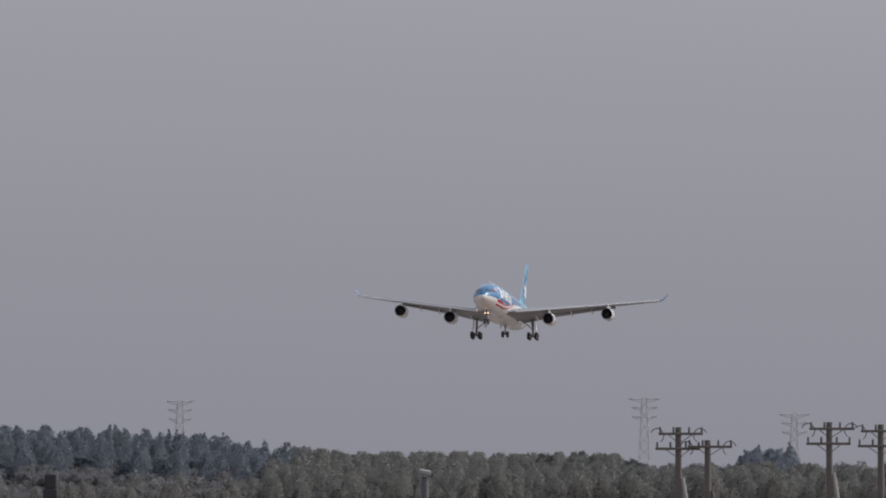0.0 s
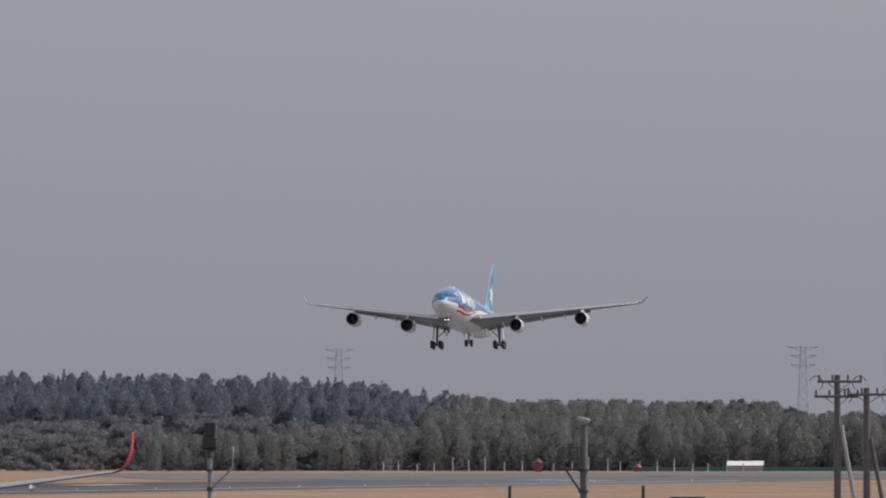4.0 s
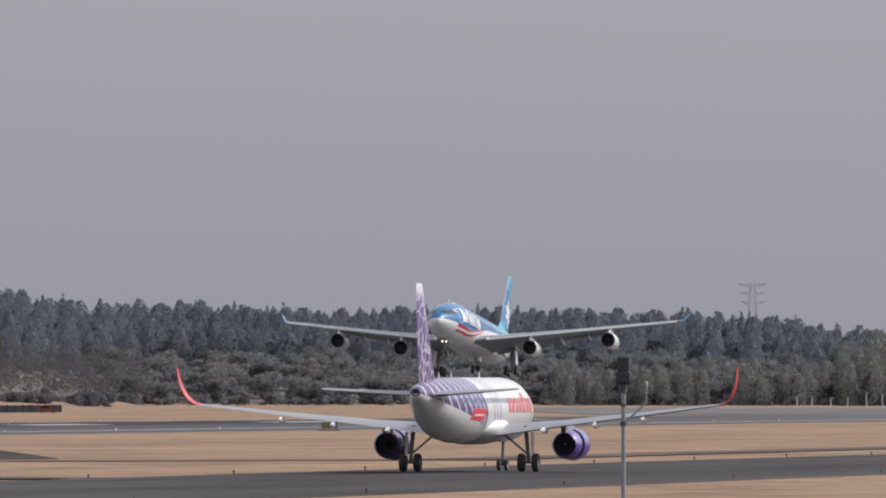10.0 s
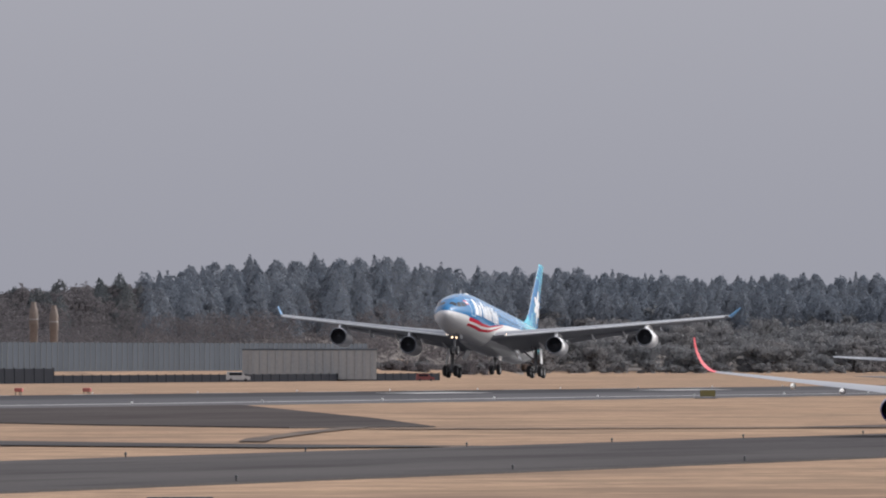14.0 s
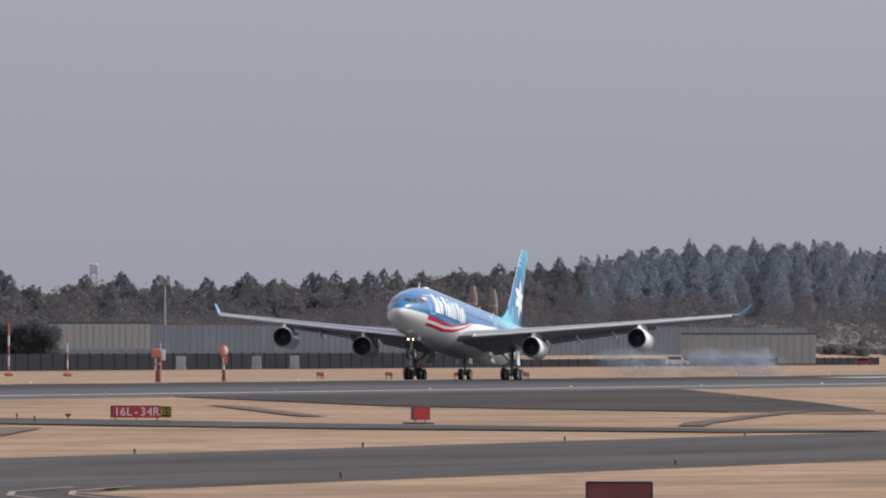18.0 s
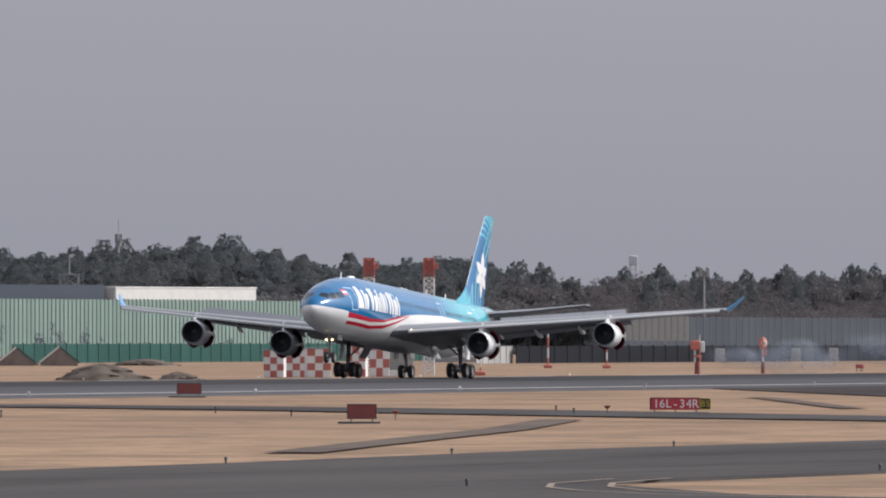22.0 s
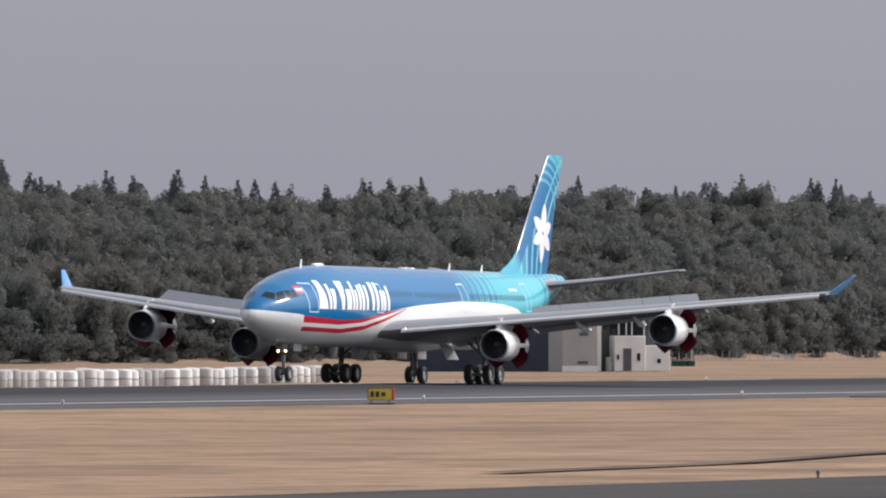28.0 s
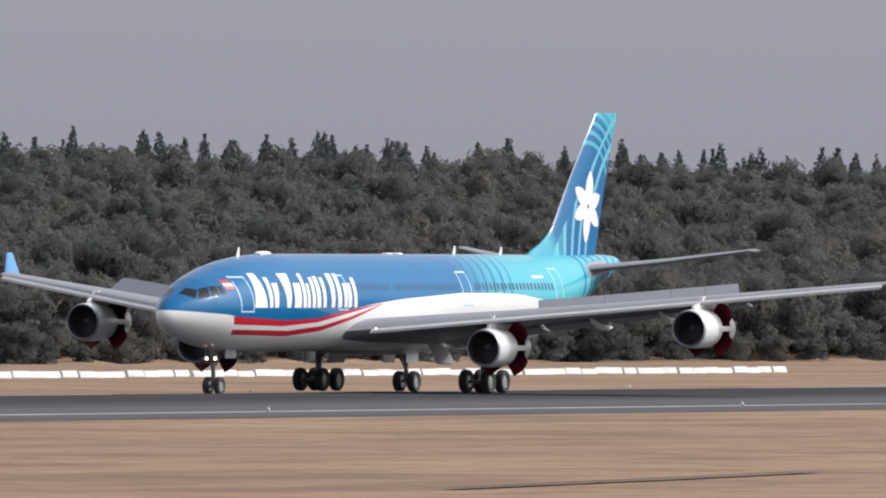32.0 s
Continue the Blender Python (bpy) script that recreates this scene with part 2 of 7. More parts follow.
def streak_grass(m):
    """Mown lines, worn tufts and dark stems laid over the grass colour."""
    nt = m.node_tree
    p = nt.nodes["Principled BSDF"]
    col = p.inputs["Base Color"].links[0].from_socket
    geo = nt.nodes.new("ShaderNodeNewGeometry").outputs["Position"]
    k = None
    for sx, sy, lo, hi, amt in ((0.05, 0.06, 0.52, 0.66, 0.75), (0.20, 0.28, 0.53, 0.68, 0.75), (0.9, 1.1, 0.55, 0.72, 0.6)):
        mp = nt.nodes.new("ShaderNodeMapping")
        mp.inputs["Scale"].default_value = (sx, sy, 1)
        nt.links.new(geo, mp.inputs["Vector"])
        f = ramp(nt, texn(nt, 1.0, 5, 0.65, mp.outputs[0]), [(lo - 0.04, 0.0), (hi - 0.04, amt)])
        k = f if k is None else mth(nt, "MAXIMUM", k, f)
    nt.links.new(blend(nt, k, col, (0.165, 0.122, 0.095)), p.inputs["Base Color"])
    return m


GRASS = ground_mat("winter_grass", ((0.350, 0.246, 0.172), (0.30, 0.208, 0.148), (0.185, 0.134, 0.104)), (0.012, 0.05, 1.2), 0.5, (0.35, 1.6, 1))
GRASS = streak_grass(GRASS)
ASPHALT = ground_mat("asphalt", ((0.074, 0.070, 0.072), (0.094, 0.089, 0.089), (0.052, 0.049, 0.051)), (0.02, 0.06, 2.0), 0.2, (0.25, 2.2, 1), 0.85)
DARKASPHALT = ground_mat("dark_asphalt", ((0.062, 0.056, 0.056), (0.078, 0.070, 0.069), (0.046, 0.042, 0.042)), (0.02, 0.06, 2.0), 0.2, (0.25, 2.2, 1), 0.85)
RUNWAY = runway_mat()
PATHM = ground_mat("worn_path", ((0.118, 0.100, 0.092), (0.150, 0.124, 0.108), (0.096, 0.082, 0.076)), (0.05, 0.15, 2.0), 0.3, (0.5, 1, 1))
# far asphalt with distance haze painted in as a lighter base colour
HAZEASPHALT = ground_mat("haze_asphalt", ((0.150, 0.146, 0.150), (0.180, 0.174, 0.174), (0.120, 0.116, 0.118)), (0.012, 0.05, 2.0), 0.2, (0.12, 1.6, 1), 0.85)
LINE = mat("runway_paint", (0.27, 0.268, 0.265), 0.7, var=0.35, scale=0.15, fine=2)
YLINE = mat("taxi_paint", (0.21, 0.16, 0.115), 0.7, var=0.25, scale=0.3)
# distance haze is put into these leaf tones: paler and bluer than cedar
CEDAR = leaf_mat("hazed_cedar_leaves", (0.160, 0.184, 0.222), (0.172, 0.196, 0.232), (0.178, 0.194, 0.224), 1.0, 0.15)
RIDGE = leaf_mat("ridge_cedar_leaves", (0.076, 0.088, 0.096), (0.094, 0.105, 0.110), (0.100, 0.106, 0.107), 2.4, 0.2)
# a little distance haze is mixed into the cool dark tone
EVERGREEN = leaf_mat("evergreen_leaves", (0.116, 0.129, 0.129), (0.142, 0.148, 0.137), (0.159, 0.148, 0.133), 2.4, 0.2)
# far wood and bamboo: leaf tones paled with the grey of distance haze
FARGREEN = leaf_mat("hazed_wood_leaves", (0.212, 0.220, 0.234), (0.228, 0.232, 0.242), (0.244, 0.230, 0.230), 1.0, 0.15)
BAMBOO = leaf_mat("hazed_bamboo_leaves", (0.190, 0.197, 0.190), (0.210, 0.213, 0.198), (0.216, 0.207, 0.198), 1.0, 0.15)
# twig tones shifted towards blue to carry distance haze
BARE = leaf_mat("bare_twigs", (0.140, 0.132, 0.142), (0.156, 0.146, 0.153), (0.154, 0.141, 0.146), 1.4, 0.15)
# dark leaf tones with the blue of distance haze mixed in
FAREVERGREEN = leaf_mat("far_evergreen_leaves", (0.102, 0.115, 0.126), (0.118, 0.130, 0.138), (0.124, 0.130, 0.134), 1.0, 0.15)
LITTER = mat("leaf_litter", (0.115, 0.100, 0.092), 0.95, var=0.3, scale=0.1, fine=0.8)


# ---- mesh building ----
class Geo:
    """Collects vertices and faces of one mesh."""

    def __init__(self):
        self.v, self.f = [], []

    def add(self, vs, fs):
        o = len(self.v)
        self.v += [tuple(p) for p in vs]
        self.f += [tuple(i + o for i in q) for q in fs]
        return self

    def rings(self, rs, close=True, cap0=True, cap1=True):
        n = len(rs[0])
        fs = []
        for i in range(len(rs) - 1):
            for j in range(n if close else n - 1):
                k = (j + 1) % n
                fs.append((i * n + j, i * n + k, (i + 1) * n + k, (i + 1) * n + j))
        if cap0:
            fs.append(tuple(range(n))[::-1])
        if cap1:
            fs.append(tuple((len(rs) - 1) * n + j for j in range(n)))
        return self.add([p for r in rs for p in r], fs)

    def box(self, c, s, m=None, bev=0.0):
        x, y, z = (a / 2 for a in s)
        b = min(bev, x * 0.9, y * 0.9, z * 0.9)
        if b <= 0:
            vs = [(i * x, j * y, k * z) for k in (-1, 1) for j in (-1, 1) for i in (-1, 1)]
            fs = [(0, 2, 3, 1), (4, 5, 7, 6), (0, 1, 5, 4), (2, 6, 7, 3), (0, 4, 6, 2), (1, 3, 7, 5)]
        else:
            def ring(hx, hy, cz):
                return [(hx, -hy + b, cz), (hx, hy - b, cz), (hx - b, hy, cz), (-hx + b, hy, cz),
                        (-hx, hy - b, cz), (-hx, -hy + b, cz), (-hx + b, -hy, cz), (hx - b, -hy, cz)]
            rs = [ring(x - b, y - b, -z), ring(x, y, -z + b), ring(x, y, z - b), ring(x - b, y - b, z)]
            g = Geo().rings(rs)
            vs, fs = g.v, g.f
        mm = Matrix.Translation(c) @ (m or Matrix.Identity(4))
        return self.add([mm @ Vector(p) for p in vs], fs)

    def tube(self, p0, p1, r0, r1=None, n=10, caps=True):
        r1 = r0 if r1 is None else r1
        a, b = Vector(p0), Vector(p1)
        d = (b - a).normalized()
        u = d.orthogonal().normalized()
        w = d.cross(u)
        rs = [[p + r * (math.cos(t) * u + math.sin(t) * w) for t in (2 * math.pi * i / n for i in range(n))] for p, r in ((a, r0), (b, r1))]
        return self.rings(rs, True, caps, caps)

    def lathe(self, prof, c=(0, 0, 0), axis="z", n=24, a0=0.0, a1=2 * math.pi):
        """prof: pairs (radius, place on the axis)."""
        full = abs(a1 - a0 - 2 * math.pi) < 1e-6
        k = n if full else n + 1
        rs = []
        for r, h in prof:
            ring = []
            for i in range(k):
                t = a0 + (a1 - a0) * i / n
                p, q = r * math.cos(t), r * math.sin(t)
                e = {"z": (p, q, h), "x": (h, p, q), "y": (q, h, p)}[axis]
                ring.append((e[0] + c[0], e[1] + c[1], e[2] + c[2]))
            rs.append(ring)
        return self.rings(rs, full, False, False)

    def mesh(self, name, material, smooth=40.0):
        me = bpy.data.meshes.new(name)
        me.from_pydata(self.v, [], self.f)
        if material:
            me.materials.append(material)
        if smooth:
            me.polygons.foreach_set("use_smooth", [True] * len(me.polygons))
            me.set_sharp_from_angle(angle=radians(smooth))
        me.update()
        return me


def fix(me):
    bm = bmesh.new()
    bm.from_mesh(me)
    bmesh.ops.recalc_face_normals(bm, faces=bm.faces[:])
    bm.to_mesh(me)
    bm.free()


def part(name, geo, material, parent=None, label="", smooth=40.0, at=None):
    me = geo.mesh(name, material, 0)
    fix(me)
    if smooth:
        me.polygons.foreach_set("use_smooth", [True] * len(me.polygons))
        me.set_sharp_from_angle(angle=radians(smooth))
    ob = new(name, me)
    if parent is not None:
        ob.parent = parent
    if at is not None:
        ob.matrix_basis = at
    if label:
        tagged(ob, label)
    return ob


def thing(name, label, category, group="", at=None, kind=""):
    ob = new(name)
    ob.empty_display_size = 0.5
    if at is not None:
        ob.matrix_basis = at
    return tagged(ob, label, category, group, kind)


def soup(name, verts, faces, material, normals=None):
    """A mesh straight from arrays; faces: (n, 3) or (n, 4)."""
    me = bpy.data.meshes.new(name)
    k = faces.shape[1]
    me.vertices.add(len(verts))
    me.vertices.foreach_set("co", verts.astype(np.float32).ravel())
    me.loops.add(faces.size)
    me.loops.foreach_set("vertex_index", faces.astype(np.int32).ravel())
    me.polygons.add(len(faces))
    me.polygons.foreach_set("loop_start", np.arange(0, faces.size, k, dtype=np.int32))
    me.update(calc_edges=True)
    me.materials.append(material)
    if normals is not None:
        me.polygons.foreach_set("use_smooth", np.ones(len(faces), dtype=bool))
        me.normals_split_custom_set_from_vertices(normals)
    return me


# ---- the land ----
RUN_Y = 357.0


def smooth01(a, b, v):
    t = np.clip((np.asarray(v, float) - a) / (b - a), 0, 1)
    return t * t * (3 - 2 * t)


def field(x, y):
    """Height of the airfield: the runway is crowned, the near grass lies lower."""
    near = np.interp(RUN_Y - np.asarray(y, float), [0, 30, 45, 90, 190, 300], [0, -0.40, -0.65, -0.85, -1.25, -1.3])
    far = np.interp(np.asarray(y, float) - RUN_Y, [0, 30, 45, 60], [0, -0.40, -0.62, -0.65])
    return np.where(np.asarray(y) < RUN_Y, near, far)


# the wooded skyline as an angle above the level, by azimuth in degrees (milliradians)
SKY_AZ = (3, 6.0, 6.8, 8.2, 8.6, 9.2, 10.2, 11.45, 11.8, 12.3, 12.7, 13.3, 13.7, 14.5, 15.1, 15.4, 15.85, 16.35, 16.9, 17.9, 18.25, 18.6, 18.95, 19.4, 20.8, 21.8, 22.6, 24.2, 26.0, 30, 36)
SKY_UP = (3.6, 3.6, 3.6, 3.8, 4.6, 5.5, 5.6, 5.8, 6.5, 6.4, 5.5, 5.0, 4.4, 4.1, 4.3, 5.8, 5.2, 6.7, 6.1, 6.5, 7.5, 8.8, 10.1, 10.0, 9.95, 10.5, 11.5, 12.2, 13.0, 12.3, 12)


def wood_front(az):
    """Distance at which the woods begin, by azimuth in degrees."""
    a = np.radians(az)
    beside = np.interp(az, [9, 11.6, 12.2, 17.3, 17.8, 18.6, 20.4, 24.7, 36], [900, 850, 800, 800, 760, 690, 668, 735, 780]) / np.sin(np.maximum(a, 0.05))
    return np.minimum(beside, np.interp(az, [3, 11.3, 12.0, 13], [4100, 4100, 3800, 9000]))


def wood_depth(az):
    return np.interp(az, [3, 12, 17.5, 18.5, 36], [380, 330, 320, 330, 330])


def hill(x, y):
    """The rise under the woods: its brow lies a tree's height below the skyline."""
    d = np.hypot(x, y)
    az = np.degrees(np.arctan2(y, x))
    front, deep = wood_front(az), wood_depth(az)
    brow = 4.0 + np.interp(az, SKY_AZ, SKY_UP) / 1000 * (front + deep * 0.8) - np.interp(az, [17.8, 18.8], [13.0, 9.6])
    q = np.clip((d - front) / (deep * 0.8), 0, 1)
    inside = (az > 2) & (az < 40) & (x > 0)
    return np.where(inside, np.maximum(brow, 0) * (q ** 0.85), 0.0)


def land(x, y):
    bank = 1.9 * smooth01(632, 664, y) * (1 - smooth01(740, 790, y)) * smooth01(11.3, 11.9, np.degrees(np.arctan2(y, np.maximum(x, 1)))) * (1 - smooth01(14.9, 15.3, np.degrees(np.arctan2(y, np.maximum(x, 1)))))
    return field(x, y) + np.where(np.asarray(x) > 0, np.maximum(bank, hill(x, y)), 0.0)


def make_ground():
    az = np.concatenate([np.arange(-180, 4, 6.0), np.arange(4, 34, 0.25), np.arange(34, 180, 6.0), [180.0]])
    dist = np.concatenate([[0.0, 3.0], np.geomspace(15, 200, 12)[:-1], np.geomspace(200, 4950, 260), [7000.0, 12000.0]])
    A, D = np.meshgrid(np.radians(az), dist, indexing="ij")
    X, Y = D * np.cos(A), D * np.sin(A)
    Z = land(X, Y) - 0.05
    Z = np.where(D > 4800, np.minimum(Z, 20), Z)
    n, k = A.shape
    vs = np.stack([X, Y, Z], -1).reshape(-1, 3)
    i, j = np.meshgrid(np.arange(n - 1), np.arange(k - 1), indexing="ij")
    o = (i * k + j).ravel()
    me = soup("ground", vs, np.stack([o, o + 1, o + k + 1, o + k], -1), GRASS)
    me.polygons.foreach_set("use_smooth", [True] * len(me.polygons))
    # leaf litter under the trees
    me.materials.append(LITTER)
    mid = vs[o] * 0.5 + vs[o + k + 1] * 0.5
    az_m = np.degrees(np.arctan2(mid[:, 1], mid[:, 0]))
    under = (az_m > 4.5) & (az_m < 28.5) & (np.hypot(mid[:, 0], mid[:, 1]) > wood_front(az_m) + 3)
    me.polygons.foreach_set("material_index", under.astype(np.int32))
    ob = tagged(new("ground", me), "flat airfield of dry tan winter grass", "ground", kind="structure")
    return ob


def sheet(name, outline, material, lift, label="", category="", parent=None, step=12.0):
    """A paved area: strips of equal y across a polygon, following the land, with an edge that goes into it."""
    ys = [p[1] for p in outline]
    cuts = sorted(set([y for y in ys] + [RUN_Y, RUN_Y - 30, RUN_Y + 30, RUN_Y - 45, RUN_Y + 45] + list(np.arange(min(ys), max(ys), step))))
    cuts = [c for c in cuts if min(ys) - 1e-6 <= c <= max(ys) + 1e-6]
    g = Geo()
    rows = []
    for c in cuts:
        cc = min(max(c + 0.0013, min(ys) + 0.01), max(ys) - 0.01)
        xs = []
        for (x0, y0), (x1, y1) in zip(outline, outline[1:] + outline[:1]):
            if (y0 - cc) * (y1 - cc) < 0:
                xs.append(x0 + (x1 - x0) * (cc - y0) / (y1 - y0))
        rows.append((c, min(xs), max(xs)))
    pts, nseg = [], 24
    for c, a, b in rows:
        z = float(field(0, c)) + lift
        pts.append([(a + (b - a) * i / nseg, c, z) for i in range(nseg + 1)])
    g.rings(pts, False, False, False)
    # edge
    rim = [p[0] for p in pts] + pts[-1][1:] + [p[-1] for p in pts[::-1]][1:] + pts[0][::-1][1:-1]
    low = [(x, y, z - 0.3) for x, y, z in rim]
    g.rings([low, rim], True, False, False)
    ob = part(name, g, material, parent, smooth=20)
    if parent is None:
        tagged(ob, label, category, kind="structure")
    elif label:
        tagged(ob, label)
    return ob


def ribbon(name, line, width, material, lift, label="", category="", parent=None):
    """A road or painted line of one width along a line of points."""
    pts = []
    for a, b in zip(line, line[1:]):
        n = max(2, int(math.dist(a, b) / 6))
        pts += [(a[0] + (b[0] - a[0]) * i / n, a[1] + (b[1] - a[1]) * i / n) for i in range(n)]
    pts.append(line[-1])
    rs = []
    for i, p in enumerate(pts):
        q, r = pts[max(0, i - 1)], pts[min(len(pts) - 1, i + 1)]
        d = Vector((r[0] - q[0], r[1] - q[1])).normalized()
        nrm = Vector((-d.y, d.x)) * width / 2
        ring = []
        for s in (-1, -0.34, 0.34, 1):
            x, y = p[0] + nrm.x * s, p[1] + nrm.y * s
            ring.append((x, y, float(field(x, y)) + lift))
        rs.append(ring)
    ob = part(name, Geo().rings(rs, False, False, False), material, parent, smooth=20)
    if parent is None:
        tagged(ob, label, category, kind="structure")
    elif label:
        tagged(ob, label)
    return ob


def make_paving():
    run = sheet("runway", [(-400, 309.5), (2650, 309.5), (2650, 404.5), (-400, 404.5)], RUNWAY, 0.03, "wide grey asphalt runway with dark tyre marks and white paint", "runway", step=8)
    for y in (318.5, 395.5):
        sheet("edge_line", [(-400, y - 0.55), (2500, y - 0.55), (2500, y + 0.55), (-400, y + 0.55)], LINE, 0.045, "worn white runway edge line", parent=run)
    for i in range(36):
        x = -200 + i * 60
        sheet("centre_dash", [(x, 356.55), (x + 30, 356.55), (x + 30, 357.45), (x, 357.45)], LINE, 0.045, "", parent=run)
    for x0 in (1660, 1820, 1980):
        for y0 in (343, 366):
            sheet("touchdown_bar", [(x0, y0), (x0 + 45, y0), (x0 + 45, y0 + 5), (x0, y0 + 5)], LINE, 0.045, "", parent=run)
    for i in range(8):
        y0 = 329 + i * 3.4 + (6 if i > 3 else 0) + (i > 3) * 14
        sheet("threshold_bar", [(2380, y0), (2420, y0), (2420, y0 + 1.8), (2380, y0 + 1.8)], LINE, 0.045, "", parent=run)
    taxi = sheet("taxiway", [(-300, 131), (2600, 131), (2600, 169.2), (630, 169.2), (564, 164.5), (480, 161.6), (-300, 161.4)], ASPHALT, 0.05, "grey asphalt parallel taxiway", "taxiway")
    sheet("exit_taxiway", [(1207, 309.4), (1081, 260), (1052, 243), (1024, 221), (1045, 214.5), (1160, 243), (1322, 286), (1410, 309.4)], DARKASPHALT, 0.04, "dark asphalt rapid exit between runway and taxiway", "taxiway")
    ribbon("service_road", [(831, 172), (836, 184), (842, 196), (856, 212), (876, 231), (900, 250), (914, 268), (921, 286), (922, 309)], 24, ASPHALT, 0.035, "dark asphalt link road curving across the grass", "road")
    ribbon("perimeter_road", [(2600, 187), (1700, 187), (1250, 187), (1060, 187), (1010, 213)], 7, PATHM, 0.03, "narrow dark service track through dry grass", "road")
    ribbon("service_track", [(612, 176), (646, 183), (748, 203.3), (826, 221)], 2.6, PATHM, 0.03, "narrow dark service track through dry grass", "road")
    ribbon("grass_track", [(484, 178), (522, 181.8), (553, 188), (580, 192.4), (597, 193.2)], 1.3, PATHM, 0.03, "dark worn wheel track in dry grass", "track")
    ribbon("grass_track", [(412, 189.4), (426.5, 191.9), (441, 194.3), (461, 198)], 0.9, PATHM, 0.03, "dark worn wheel track in dry grass", "track")
    ribbon("grass_track", [(1078, 273.1), (1061, 267.4), (1036.5, 260), (1013, 252.8), (987, 245.1), (962.4, 237.7), (949, 233.3)], 2.0, PATHM, 0.03, "dark worn wheel track in dry grass", "track")
    ribbon("drain_track", [(872, 190.5), (899, 196), (970, 208), (1040, 219)], 1.8, PATHM, 0.03, "narrow dark service track through dry grass", "road")
    sheet("apron", [(150, 40), (418, 40), (424, 70), (438, 96), (458, 116), (492, 130.9), (150, 130.9)], ASPHALT, 0.05, "grey asphalt taxiway branching off towards an apron", "taxiway")
    curve = [(440, 100), (448, 111), (457, 119), (466, 124), (476, 127.8), (488, 130.9), (505, 133.2)]
    for dx, dy in ((0, 0), (2.2, -1.6)):
        ribbon("guide_line", [(x + dx, y + dy) for x, y in curve], 0.25, YLINE, 0.075, "worn yellow lead-off line", parent=taxi)
    sheet("far_apron", [(2690, 262), (3680, 360), (3650, 640), (2700, 452)], HAZEASPHALT, 0.03, "distant grey asphalt area beyond the runway", "taxiway")


make_ground()
make_paving()


# ---- woods ----
def blob_leaves(rng, n, size, shape):
    """n bent leaf clumps (4-sided) on and in a crown; shape(rng, n) gives centres and outward ways."""
    c, w = shape(rng, n)
    r = rng.normal(size=(n, 3)) * 0.42 + w * 1.0
    r /= np.linalg.norm(r, axis=1, keepdims=True)
    u = np.cross(r, rng.normal(size=(n, 3)))
    u /= np.linalg.norm(u, axis=1, keepdims=True)
    v = np.cross(r, u)
    s = size * rng.uniform(0.55, 1.25, size=(n, 1))
    k = rng.uniform(0.5, 0.9, size=(n, 1))
    q = np.stack([c + u * s, c + v * s * k, c - u * s * 0.9, c - v * s * k + r * s * 0.35], 1)
    nr = w / np.linalg.norm(w, axis=1, keepdims=True) + rng.normal(size=(n, 3)) * 0.28 + np.array([0, 0, 0.35])
    nr /= np.linalg.norm(nr, axis=1, keepdims=True)
    return q.reshape(-1, 3), np.arange(4 * n).reshape(n, 4), np.repeat(nr, 4, axis=0)


def conifer_shape(h, rad, base, blunt):
    def f(rng, n):
        t = rng.beta(1.0, 1.2, n)
        z = base + (h - base) * t
        rr = rad * (1 - t ** 1.6) ** blunt * rng.uniform(0.80, 1.08, n) + 0.08
        a = rng.uniform(0, 2 * math.pi, n)
        lob = 1 + 0.14 * np.sin(3 * a + 2.2 * z)
        c = np.stack([rr * lob * np.cos(a), rr * lob * np.sin(a), z - 0.15 * rr], 1)
        return c, np.stack([np.cos(a), np.sin(a), 0.4 * np.ones(n)], 1)
    prof = [(rad * 0.86 * (1 - t ** 1.6) ** blunt + 0.05, base + (h - base) * t) for t in (0, 0.3, 0.55, 0.80, 0.97)]
    return f, [((0, 0, 0), prof)]


def broad_shape(h, rad, base, lumps, seed):
    g = np.random.default_rng(seed)
    cen, rr = [], []
    for i in range(lumps):
        a, t = g.uniform(0, 2 * math.pi), g.uniform(0, 1)
        k = g.uniform(0.15, 0.75) * rad
        z = base + (h - base) * (0.28 + 0.52 * t)
        cen.append((k * math.cos(a), k * math.sin(a), z))
        rr.append(rad * g.uniform(0.34, 0.56))
    cen.append((0, 0, base + (h - base) * 0.62))
    rr.append(rad * 0.62)
    cores = [(c, [(r * 0.78 * math.sin(a), -r * 0.78 * math.cos(a)) for a in (0.3, 1.2, 2.0, 2.95)]) for c, r in zip(cen, rr)]
    cen, rr = np.array(cen), np.array(rr)

    def f(rng, n):
        i = rng.integers(0, len(cen), n)
        w = rng.normal(size=(n, 3))
        w /= np.linalg.norm(w, axis=1, keepdims=True)
        w[:, 2] = np.abs(w[:, 2]) * np.where(rng.uniform(size=n) < 0.72, 1, -1)
        return cen[i] + w * (rr[i] * rng.uniform(0.84, 1.05, n))[:, None], w
    return f, cores


